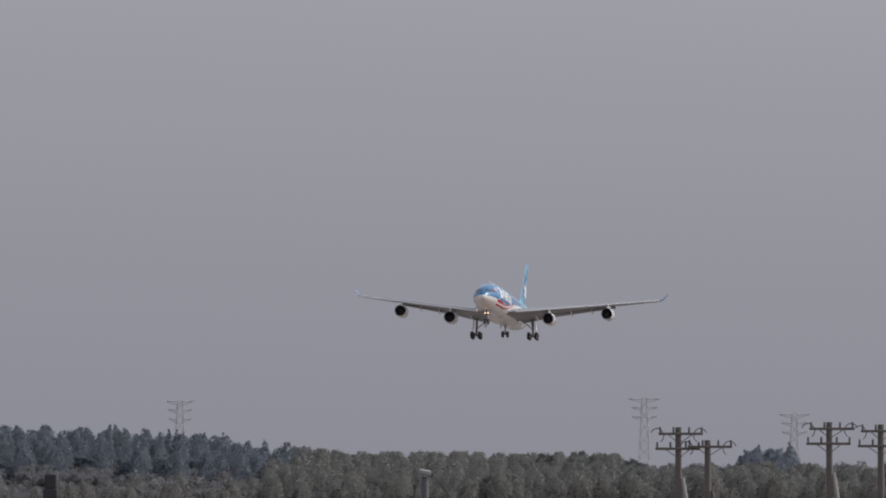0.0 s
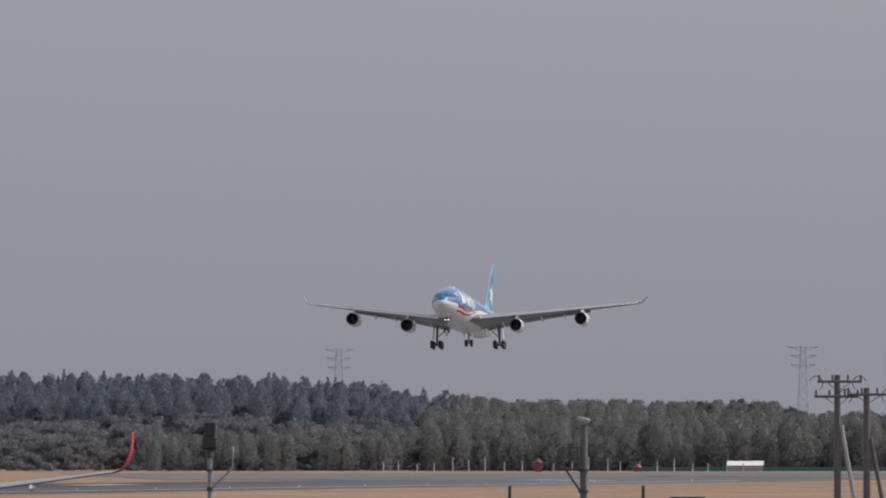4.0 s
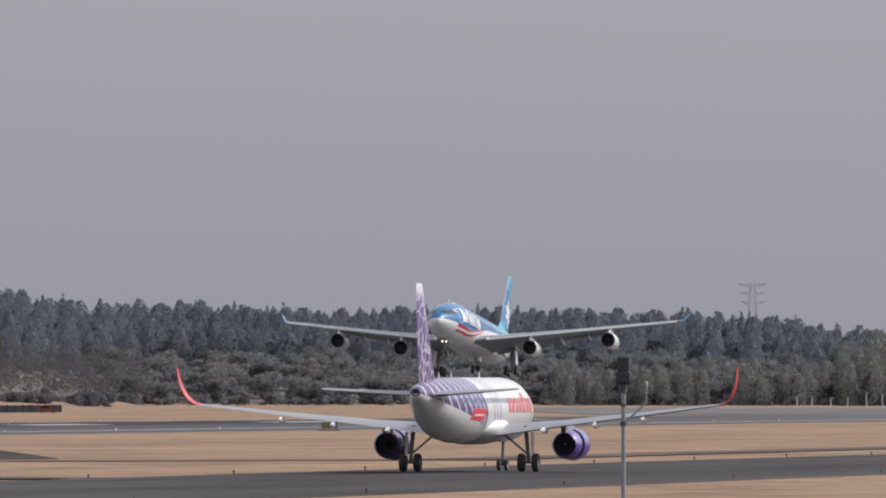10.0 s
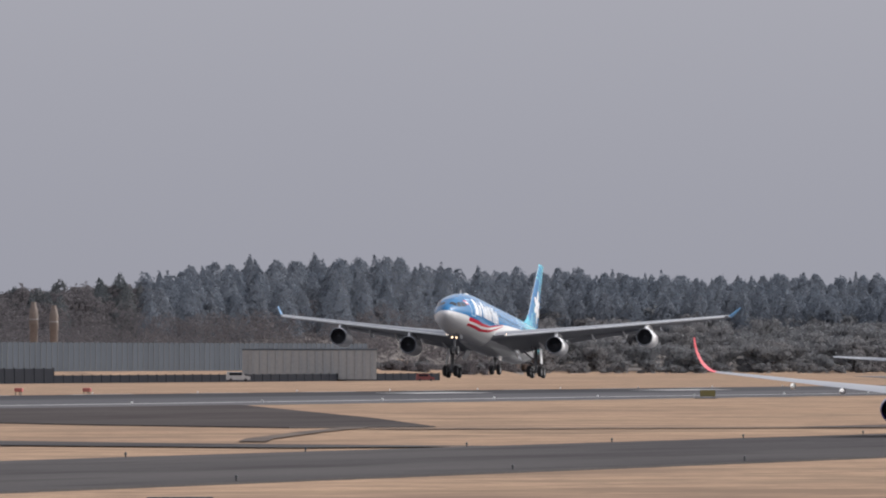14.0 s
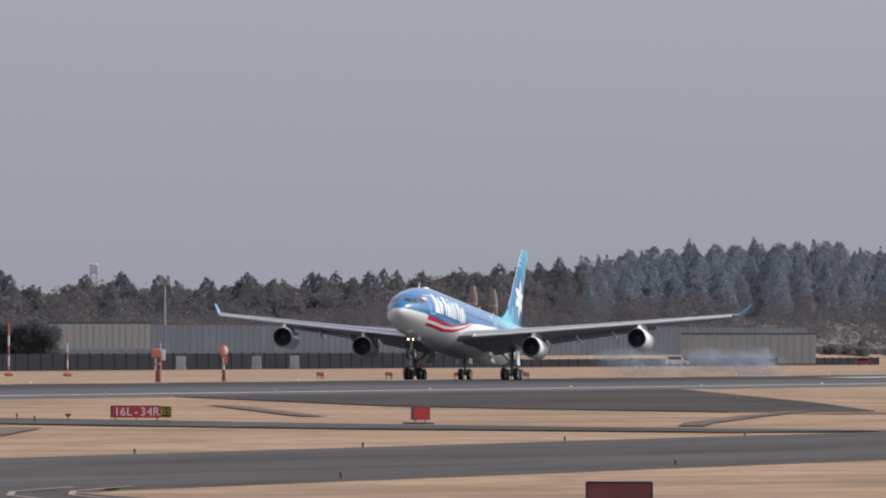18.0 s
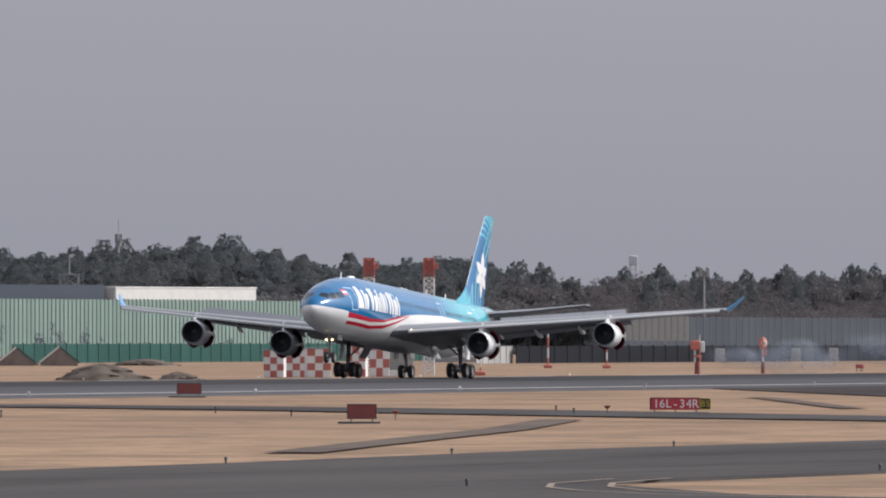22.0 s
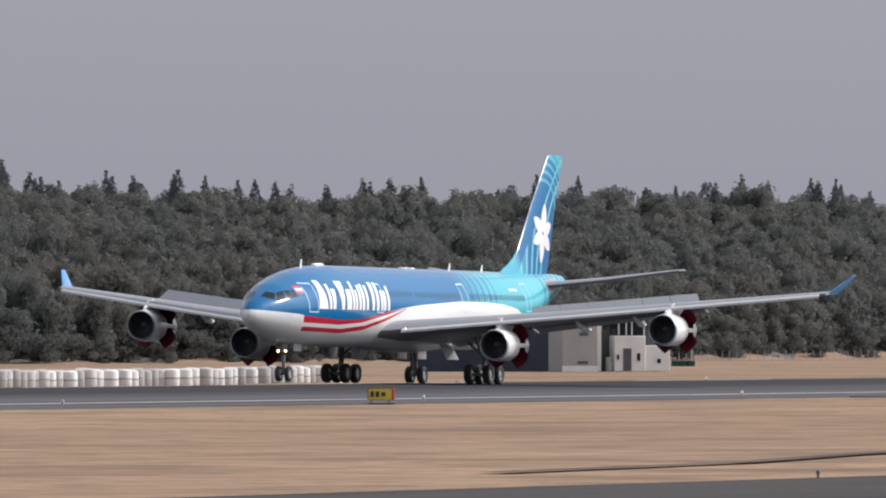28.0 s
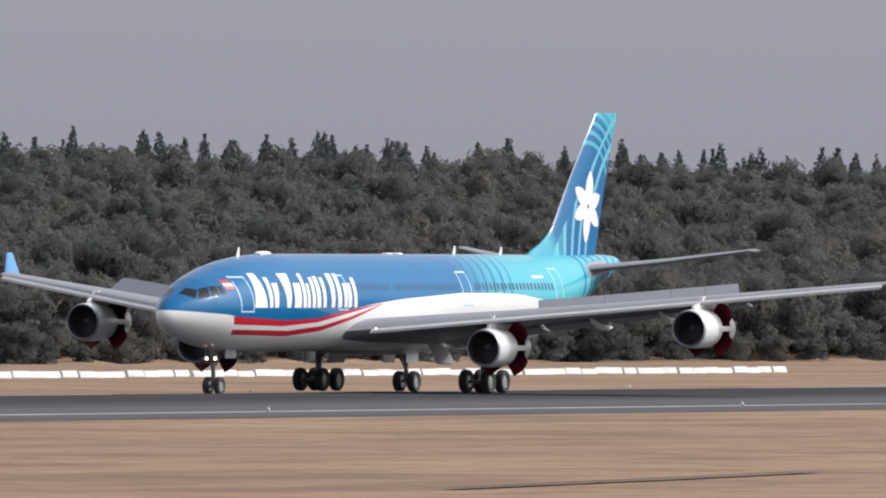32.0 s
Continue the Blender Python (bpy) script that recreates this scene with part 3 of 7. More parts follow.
def inner_mass(cores, n=6):
    """The dense inside of a crown, seen between its leaf clumps."""
    vs, fs, ns = [], [], []
    for c, prof in cores:
        o = len(vs)
        for k, (r, z) in enumerate(prof):
            r0, z0 = prof[max(0, k - 1)]
            r1, z1 = prof[min(len(prof) - 1, k + 1)]
            for i in range(n):
                a = 2 * math.pi * (i + 0.5 * (k % 2)) / n
                vs.append((c[0] + r * math.cos(a), c[1] + r * math.sin(a), c[2] + z))
                nr = Vector(((z1 - z0) * math.cos(a), (z1 - z0) * math.sin(a), r0 - r1 + 0.2)).normalized()
                ns.append(tuple(nr))
                if k:
                    j = (i + 1) % n
                    fs.append((o + (k - 1) * n + i, o + (k - 1) * n + j, o + k * n + j, o + k * n + i))
    return np.array(vs), np.array(fs), np.array(ns)


def crown(kind, seed, n):
    rng = np.random.default_rng(seed)
    if kind == "cedar":
        size, (shape, cores) = 0.62, conifer_shape(15.0, 4.8, 1.0, 0.68)
    elif kind == "spire":
        size, (shape, cores) = 0.55, conifer_shape(15.8, 3.2, 1.5, 1.0)
    elif kind == "bamboo":
        size, (shape, cores) = 0.6, conifer_shape(14.2, 3.0, 0.3, 0.38)
    elif kind == "bare":
        size, (shape, cores) = 0.42, broad_shape(12.0, 4.2, 1.5, 8, seed)
        cores = []
    else:
        size, (shape, cores) = 0.6 if n > 200 else 0.85, broad_shape(13.0, 4.6, 0.5, 9, seed)
    v, f, nr = blob_leaves(rng, n, size, shape)
    if cores:
        v2, f2, n2 = inner_mass(cores)
        v, f, nr = np.concatenate([v, v2]), np.concatenate([f, f2 + len(v)]), np.concatenate([nr, n2])
    return v, f, nr


def plant(name, kinds, spots, material, label, leaves, round_=0.18):
    """One joined wood: spots are rows (x, y, ground, height factor, width factor, turn, which)."""
    protos = [crown(k, 10 + i, leaves) for i, k in enumerate(kinds)]
    vs, fs, ns, o = [], [], [], 0
    for x, y, z, sh, sw, a, w in spots:
        v, f, nr = protos[int(w) % len(protos)]
        ca, sa = math.cos(a), math.sin(a)
        p = np.empty_like(v)
        p[:, 0] = (v[:, 0] * ca - v[:, 1] * sa) * sw + x
        p[:, 1] = (v[:, 0] * sa + v[:, 1] * ca) * sw + y
        p[:, 2] = v[:, 2] * sh + z
        vs.append(p)
        # shading normals are bent one way, towards the field, to even out the light
        q = np.stack([round_ * (nr[:, 0] * ca - nr[:, 1] * sa) - 0.60, round_ * (nr[:, 0] * sa + nr[:, 1] * ca) - 0.80, round_ * nr[:, 2] + 0.1], 1)
        q /= np.linalg.norm(q, axis=1, keepdims=True)
        # wind every clump so that its face looks the same way as its shading
        way = np.cross(p[f[:, 2]] - p[f[:, 0]], p[f[:, 3]] - p[f[:, 1]])
        away = (way * q[f[:, 0]]).sum(1) < 0
        ns.append(q)
        fs.append(np.where(away[:, None], f[:, ::-1], f) + o)
        o += len(v)
    ob = new(name, soup(name, np.concatenate(vs), np.concatenate(fs), material, np.concatenate(ns)))
    return tagged(ob, label, "trees", kind="stuff")


def scatter(rng, az0, az1, q0, q1, gap, deep=1.5, jitter=0.4):
    """Spots for trees between two azimuths and two depths into the woods."""
    out = []
    az = az0
    while az < az1:
        fr, dp = float(wood_front(az)), float(wood_depth(az))
        d = fr + dp * q0
        while d < fr + dp * q1:
            dd = d + rng.uniform(-jitter, jitter) * gap
            aa = az + math.degrees(rng.uniform(-jitter, jitter) * gap / dd)
            x, y = dd * math.cos(radians(aa)), dd * math.sin(radians(aa))
            out.append((x, y, aa, (dd - fr) / dp))
            d += gap * deep
        az += math.degrees(gap / fr)
    return out


def spot_at(az, d):
    x, y = d * math.cos(radians(az)), d * math.sin(radians(az))
    return x, y, float(land(x, y)) - 0.5


def make_woods():
    rng = np.random.default_rng(5)

    def rows(spots, lo, hi, wide=1.0, skip=0.0, many=6, sink=0.6):
        return [(x, y, float(land(x, y)) - sink, s, s * wide * rng.uniform(0.85, 1.2), rng.uniform(0, 6.28), rng.integers(0, many))
                for x, y, az, q in spots if rng.uniform() > skip for s in [rng.uniform(lo, hi)]]
    # the near wood beside the runway
    plant("evergreen_wood", ["broad"] * 7, rows(scatter(rng, 17.75, 27.6, 0.0, 0.74, 5.4), 0.66, 1.02, 0.86, 0, 7, 1.6) + rows(scatter(rng, 17.75, 27.6, 0.74, 0.98, 5.4), 0.52, 0.84, 0.86, 0, 7, 1.6), EVERGREEN, "dense dull green evergreen wood on a low hill", 190, 0.5)
    plant("evergreen_understorey", ["broad"] * 5, rows(scatter(rng, 17.75, 27.6, 0.0, 0.96, 5.8), 0.50, 0.66, 1.35, 0, 5, 0.6), EVERGREEN, "lower evergreen trees filling a dense wood", 110, 0.5)
    plant("wood_edge", ["broad"] * 5, rows(scatter(rng, 17.75, 27.6, -0.03, 0.03, 4.0), 0.28, 0.52, 1.3, 0.2, 6, 1.4), EVERGREEN, "low shrubs along the edge of a wood", 140)
    plant("cedar_ridge", ["spire", "spire", "cedar", "spire"], rows(scatter(rng, 18.2, 22.0, 0.78, 1.0, 4.8, 3.0), 0.52, 0.78, 1.0, 0.4) + rows(scatter(rng, 22.0, 27.6, 0.78, 1.0, 4.8, 3.0), 0.56, 0.80, 1.05, 0.25), RIDGE, "dark pointed cedars rising along a wooded ridge", 150)

    def zone(spots, a0, a1, share=1.0):
        return [p for p in spots if a0 <= p[2] < a1 and rng.uniform() < share]
    # the far skyline: bamboo, then cedars on a rise, then leafless wood with single conifers, then rounded evergreens
    back = scatter(rng, 5.0, 17.9, 0.42, 1.0, 5.6, 2.2)
    cedars = zone(back, 8.35, 12.75) + zone(back, 12.75, 15.25, 0.16) + zone(back, 6.42, 6.62)
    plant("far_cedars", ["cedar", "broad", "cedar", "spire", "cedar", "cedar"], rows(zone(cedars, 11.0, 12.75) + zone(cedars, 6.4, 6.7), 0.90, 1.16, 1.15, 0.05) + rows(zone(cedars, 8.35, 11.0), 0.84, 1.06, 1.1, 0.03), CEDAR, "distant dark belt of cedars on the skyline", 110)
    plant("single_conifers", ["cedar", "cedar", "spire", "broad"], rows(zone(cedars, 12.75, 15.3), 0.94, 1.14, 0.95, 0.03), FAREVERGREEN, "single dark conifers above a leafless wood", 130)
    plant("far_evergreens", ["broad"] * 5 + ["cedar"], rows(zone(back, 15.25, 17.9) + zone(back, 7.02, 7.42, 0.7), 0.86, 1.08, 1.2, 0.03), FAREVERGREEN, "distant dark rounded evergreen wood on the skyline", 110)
    plant("far_mixed_wood", ["broad", "bare", "bare", "broad"], rows(zone(back, 5.0, 6.42) + zone(back, 6.62, 7.15), 0.80, 0.98, 1.2, 0.05), FARGREEN, "distant mixed wood on the skyline, greyed by haze", 110)
    plant("far_bare_wood", ["bare", "bare", "broad", "bare"], rows(zone(back, 12.75, 15.25, 0.95), 0.92, 1.16, 1.2, 0.03), BARE, "distant grey-brown leafless wood on the skyline", 130)
    plant("bamboo_grove", ["bamboo"] * 5, rows(zone(back, 7.1, 8.4), 0.90, 1.08, 1.3, 0.02) + rows(scatter(rng, 5.0, 8.5, -0.06, 0.42, 4.6, 2.0), 0.55, 1.08, 1.4, 0.05) + rows(scatter(rng, 8.5, 9.6, -0.06, 0.1, 5.5), 0.5, 0.9, 1.3, 0.3), BAMBOO, "olive bamboo grove before the far woods, paled by haze", 100)
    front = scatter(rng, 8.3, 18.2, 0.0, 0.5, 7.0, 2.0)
    plant("far_broadleaf_wood", ["broad", "bare", "broad", "bare", "broad"], rows(zone(front, 8.3, 11.4) + zone(front, 15.2, 18.3, 0.6), 0.66, 0.96, 1.3, 0.05, 6, 2.0), FARGREEN, "distant mixed wood, greyed by haze", 140)
    plant("far_undergrowth", ["broad"] * 4, rows(scatter(rng, 5.0, 18.3, -0.05, 0.03, 5.5, 2.0), 0.28, 0.48, 1.7, 0.15, 6, 1.6), FARGREEN, "low undergrowth along far woods, greyed by haze", 60)
    plant("bare_wood", ["bare"] * 4, rows(scatter(rng, 11.3, 17.4, -0.1, 0.45, 6.0, 1.8), 0.6, 1.0, 1.25, 0.12), BARE, "grey-brown leafless winter trees", 200)
    plant("bare_undergrowth", ["broad"] * 4, rows(scatter(rng, 11.3, 15.2, -0.13, 0.02, 4.2, 2.0), 0.26, 0.46, 1.7, 0.1, 6, 1.4), BARE, "low grey-brown undergrowth before a leafless wood", 70)
    shrubs = [(x, 706.0 + rng.uniform(-1.5, 1.5), -0.9, h, wd, rng.uniform(0, 6.28), rng.integers(0, 4)) for x0, x1, n, h0, h1, w0, w1 in ((2235, 2265, 12, 0.5, 0.72, 0.35, 0.5), (2268, 2345, 14, 0.35, 0.6, 0.14, 0.26), (2360, 2540, 14, 0.3, 0.42, 0.16, 0.3)) for x, h, wd in zip(rng.uniform(x0, x1, n), rng.uniform(h0, h1, n), rng.uniform(w0, w1, n))]
    plant("barrier_shrubs", ["bare"] * 4, shrubs, CEDAR, "dark leafless shrubs growing up a green barrier", 260)
    mound = [(*spot_at(az, 2735 + rng.uniform(-15, 15)), s, 1.3 * s, rng.uniform(0, 6.28), i) for i, (az, s) in enumerate(((16.66, 0.8), (16.60, 0.9), (16.54, 0.85), (16.47, 0.95), (16.40, 0.8), (16.33, 0.85)))]
    hedge = [(*spot_at(az, 2486 + k * 5), s, 1.05 * s, rng.uniform(0, 6.28), i) for k in (0, 1) for i, (az, s) in enumerate(zip(np.linspace(14.885, 15.27, 8) + rng.uniform(-0.01, 0.01, 8), rng.uniform(0.60, 0.74, 8)))]
    plant("evergreen_hedge", ["broad"] * 5, hedge, RIDGE, "tall dark evergreen hedge beside a shed", 300)
    plant("round_evergreens", ["broad"] * 5, mound, FAREVERGREEN, "dark rounded evergreen trees before a wood", 300)


make_woods()


# ---- aircraft ----
WHITE = mat("white_gloss_paint", (0.77, 0.77, 0.77), 0.28, var=0.05, scale=0.4, fine=5, coat=0.3)
WINGM = mat("wing_grey_paint", (0.25, 0.26, 0.285), 0.42, var=0.10, scale=0.5, fine=6)
DARKM = mat("dark_metal", (0.060, 0.062, 0.070), 0.6, 0.3, var=0.3)
STEEL = mat("gear_steel", (0.20, 0.20, 0.21), 0.5, 0.3, var=0.25)
TYRE = mat("tyre_rubber", (0.040, 0.040, 0.043), 0.85, var=0.3, scale=4)
RIM = mat("wheel_rim", (0.26, 0.26, 0.27), 0.5, 0.2, var=0.15)
LIP = mat("polished_lip", (0.62, 0.62, 0.64), 0.25, 0.8, var=0.08)
INLET = mat("inlet_metal", (0.30, 0.32, 0.36), 0.45, 0.4, var=0.1)
FAN = mat("fan_blades", (0.065, 0.067, 0.075), 0.5, 0.4, var=0.3)
MAROON = mat("maroon_duct", (0.10, 0.012, 0.018), 0.6, var=0.25)
GLASS = mat("cockpit_glass", (0.012, 0.017, 0.024), 0.12, var=0.1, coat=0.0, spec=0.15)
PANE = mat("cabin_glass", (0.02, 0.085, 0.17), 0.2, var=0.1, spec=0.2)
RED = mat("red_paint", (0.52, 0.02, 0.04), 0.35, var=0.08)
BLUE = mat("blue_gloss_paint", (0.045, 0.24, 0.50), 0.28, var=0.06, coat=0.3)
LAMP = mat("landing_lamp", (1.0, 0.70, 0.42), 0.3, var=0.0, emit=5.5)
SLATM = mat("slat_grey_paint", (0.46, 0.465, 0.48), 0.5, 0.1, var=0.12)
SEAM = mat("door_outline", (0.42, 0.60, 0.78), 0.4, var=0.05)
BEACON = mat("beacon_red", (0.5, 0.03, 0.02), 0.4, var=0.05)


def paint_axes(nt, origin):
    """Distance behind the nose, to port and up, as sockets."""
    tc = nt.nodes.new("ShaderNodeTexCoord")
    sep = nt.nodes.new("ShaderNodeSeparateXYZ")
    nt.links.new(tc.outputs["Object"], sep.inputs[0])
    return mth(nt, "SUBTRACT", origin, sep.outputs[0]), sep.outputs[1], sep.outputs[2], tc.outputs["Object"]


def gloss(nt, p, col, obj, rough=0.16):
    n = texn(nt, 0.5, 4, 0.6, obj)
    k = mth(nt, "MULTIPLY_ADD", n, 0.12, 0.94)
    sc = nt.nodes.new("ShaderNodeVectorMath")
    sc.operation = "SCALE"
    nt.links.new(col, sc.inputs[0])
    nt.links.new(k, sc.inputs["Scale"])
    nt.links.new(sc.outputs[0], p.inputs["Base Color"])
    p.inputs["Roughness"].default_value = rough
    p.inputs["Specular IOR Level"].default_value = 0.2
    p.inputs["Coat Weight"].default_value = 0.0


def between(nt, v, lo, hi):
    return mth(nt, "MULTIPLY", mth(nt, "GREATER_THAN", v, lo), mth(nt, "LESS_THAN", v, hi))


NOSE_AT = 32.13
C_BLUE, C_TURQ, C_PALE = (0.010, 0.132, 0.310), (0.085, 0.45, 0.53), (0.28, 0.64, 0.70)


def lagoon_body():
    """Blue upper body turning turquoise aft, white belly that rises behind the nose, two red ribbons."""
    m, nt, p = base_mat("lagoon_body_paint")
    s, y, z, obj = paint_axes(nt, NOSE_AT)
    f = mth(nt, "DIVIDE", s, 64.0)

    def height(pts):
        return mth(nt, "MULTIPLY", ramp(nt, f, [(a / 64, b / 10) for a, b in pts]), 10.0)
    # ramp sockets carry grey, so they may be read as heights
    edge = height([(0, 4.90), (4.5, 4.62), (5.3, 4.46), (10.8, 4.28), (15.2, 4.40), (19.4, 4.90), (22.7, 5.25), (26.4, 5.5), (34.5, 5.84), (40, 5.82), (43, 5.72), (46, 5.44), (47.5, 5.0), (49, 3.0), (51, 1.0)])
    wob = mth(nt, "MULTIPLY_ADD", mth(nt, "SINE", mth(nt, "MULTIPLY_ADD", z, 0.9, 1.0)), 0.5, s)
    lean = mth(nt, "MULTIPLY_ADD", mth(nt, "SUBTRACT", z, 5.4), -0.75, wob)
    turq = ramp(nt, mth(nt, "DIVIDE", lean, 64.0), [(34.0 / 64, 0.0), (40.0 / 64, 0.82), (51 / 64, 1.0)])
    col = blend(nt, turq, C_BLUE, C_TURQ)
    wave = mth(nt, "SINE", mth(nt, "MULTIPLY", lean, 5.2))
    band = mth(nt, "MULTIPLY", mth(nt, "GREATER_THAN", wave, 0.55), between(nt, lean, 34.6, 41.4))
    col = blend(nt, mth(nt, "MULTIPLY", band, 0.75), col, C_BLUE)
    band2 = mth(nt, "MULTIPLY", mth(nt, "GREATER_THAN", wave, 0.5), mth(nt, "GREATER_THAN", lean, 52.5))
    col = blend(nt, mth(nt, "MULTIPLY", band2, 0.85), col, C_BLUE)
    col = blend(nt, mth(nt, "LESS_THAN", z, edge), col, (0.77, 0.77, 0.77))
    u1 = height([(0, 4.62), (5.3, 4.50), (10.8, 4.28), (15.2, 4.40), (19.4, 4.90), (23.5, 5.28), (64, 5.22)])
    l1 = height([(0, 4.05), (5.3, 4.05), (10.8, 3.95), (15.2, 4.16), (19.4, 4.72), (23.5, 5.27), (64, 5.22)])
    u2 = height([(0, 3.75), (5.0, 3.78), (11.8, 3.68), (16, 3.96), (19.6, 4.52), (23.5, 5.24), (64, 5.2)])
    l2 = height([(0, 3.42), (5.0, 3.48), (11.8, 3.36), (16, 3.64), (19.6, 4.30), (23.5, 5.20), (64, 5.2)])
    fore = mth(nt, "MULTIPLY", mth(nt, "GREATER_THAN", mth(nt, "MULTIPLY_ADD", z, 0.5, s), 7.1), mth(nt, "LESS_THAN", s, 23.4))
    for u, lo in ((u1, l1), (u2, l2)):
        k = mth(nt, "MULTIPLY", mth(nt, "MULTIPLY", mth(nt, "LESS_THAN", z, u), mth(nt, "GREATER_THAN", z, lo)), fore)
        col = blend(nt, k, col, (0.50, 0.022, 0.045))
    gloss(nt, p, col, obj, 0.12)
    return m


def lagoon_fin():
    m, nt, p = base_mat("lagoon_fin_paint")
    s, y, z, obj = paint_axes(nt, NOSE_AT)
    # curved bands that run round two centres
    def ring(cx, cz, k):
        dx, dz = mth(nt, "SUBTRACT", s, cx), mth(nt, "SUBTRACT", z, cz)
        r = mth(nt, "SQRT", mth(nt, "ADD", mth(nt, "MULTIPLY", dx, dx), mth(nt, "MULTIPLY", dz, dz)))
        return r, mth(nt, "SINE", mth(nt, "MULTIPLY", r, k))
    r1, w1 = ring(67.0, 7.0, 5.6)
    foot = mth(nt, "LESS_THAN", mth(nt, "MULTIPLY_ADD", s, -0.9, z), -39.3)
    low = mth(nt, "MULTIPLY", mth(nt, "MULTIPLY", between(nt, r1, 8.6, 16.0), mth(nt, "GREATER_THAN", w1, 0.55)), foot)
    r2, w2 = ring(58.0, 11.4, 9.5)
    high = mth(nt, "MULTIPLY", between(nt, r2, 3.0, 9.0), mth(nt, "GREATER_THAN", w2, 0.3))
    high = mth(nt, "MULTIPLY", high, mth(nt, "GREATER_THAN", z, 12.2))
    fade = mth(nt, "MULTIPLY", ramp(nt, mth(nt, "DIVIDE", r1, 20.0), [(0.60, 0.0), (0.76, 1.0)]), foot)
    col = blend(nt, fade, C_BLUE, C_TURQ)
    col = blend(nt, mth(nt, "MULTIPLY", low, 0.6), col, C_PALE)
    col = blend(nt, mth(nt, "MULTIPLY", high, 0.75), col, C_TURQ)
    col = blend(nt, ramp(nt, mth(nt, "DIVIDE", r2, 10.0), [(0.50, 0.0), (0.60, 0.65)]), col, C_TURQ)
    gloss(nt, p, col, obj)
    return m


def purple_body():
    """White jet with a purple hoop-striped tail."""
    m, nt, p = base_mat("purple_hoop_paint")
    s, y, z, obj = paint_axes(nt, 17.7)
    lean = mth(nt, "MULTIPLY_ADD", mth(nt, "SUBTRACT", z, 4.0), -0.55, s)
    aft = mth(nt, "MULTIPLY", mth(nt, "GREATER_THAN", lean, 22.3), mth(nt, "GREATER_THAN", mth(nt, "MULTIPLY_ADD", s, -0.14, z), -0.3))
    wave = mth(nt, "SINE", mth(nt, "MULTIPLY", mth(nt, "MULTIPLY_ADD", mth(nt, "SINE", mth(nt, "MULTIPLY", z, 2.2)), 0.28, lean), 4.6))
    fine = mth(nt, "SINE", mth(nt, "MULTIPLY", lean, 12.0))
    stripe = mth(nt, "MAXIMUM", mth(nt, "GREATER_THAN", wave, 0.82), mth(nt, "MULTIPLY", mth(nt, "GREATER_THAN", fine, 0.93), 0.6))
    tone = ramp(nt, mth(nt, "DIVIDE", s, 40.0), [(0.56, (0.066, 0.050, 0.175)), (0.9, (0.044, 0.020, 0.105))])
    purple = blend(nt, mth(nt, "MULTIPLY", stripe, 0.8), tone, (0.60, 0.57, 0.70))
    col = blend(nt, aft, (0.60, 0.595, 0.585), purple)
    thin = mth(nt, "MULTIPLY", between(nt, lean, 16.4, 20.2), mth(nt, "GREATER_THAN", mth(nt, "SINE", mth(nt, "MULTIPLY", lean, 5.5)), 0.55))
    col = blend(nt, mth(nt, "MULTIPLY", thin, 0.75), col, (0.17, 0.14, 0.36))
    gloss(nt, p, col, obj)
    return m


def purple_fin():
    m, nt, p = base_mat("purple_fin_paint")
    s, y, z, obj = paint_axes(nt, 17.7)
    v = nd(nt, "ShaderNodeTexVoronoi", Scale=0.95)
    v.feature = "DISTANCE_TO_EDGE"
    nt.links.new(obj, v.inputs["Vector"])
    lace = mth(nt, "LESS_THAN", v.outputs[0], 0.07)
    tone = ramp(nt, mth(nt, "DIVIDE", z, 12.0), [(0.5, (0.060, 0.028, 0.125)), (0.80, (0.085, 0.052, 0.19)), (0.89, (0.10, 0.065, 0.22)), (0.95, (0.60, 0.58, 0.66)), (0.985, (0.74, 0.74, 0.75))])
    col = blend(nt, mth(nt, "MULTIPLY", lace, 0.45), tone, (0.72, 0.70, 0.76))
    gloss(nt, p, col, obj)
    return m


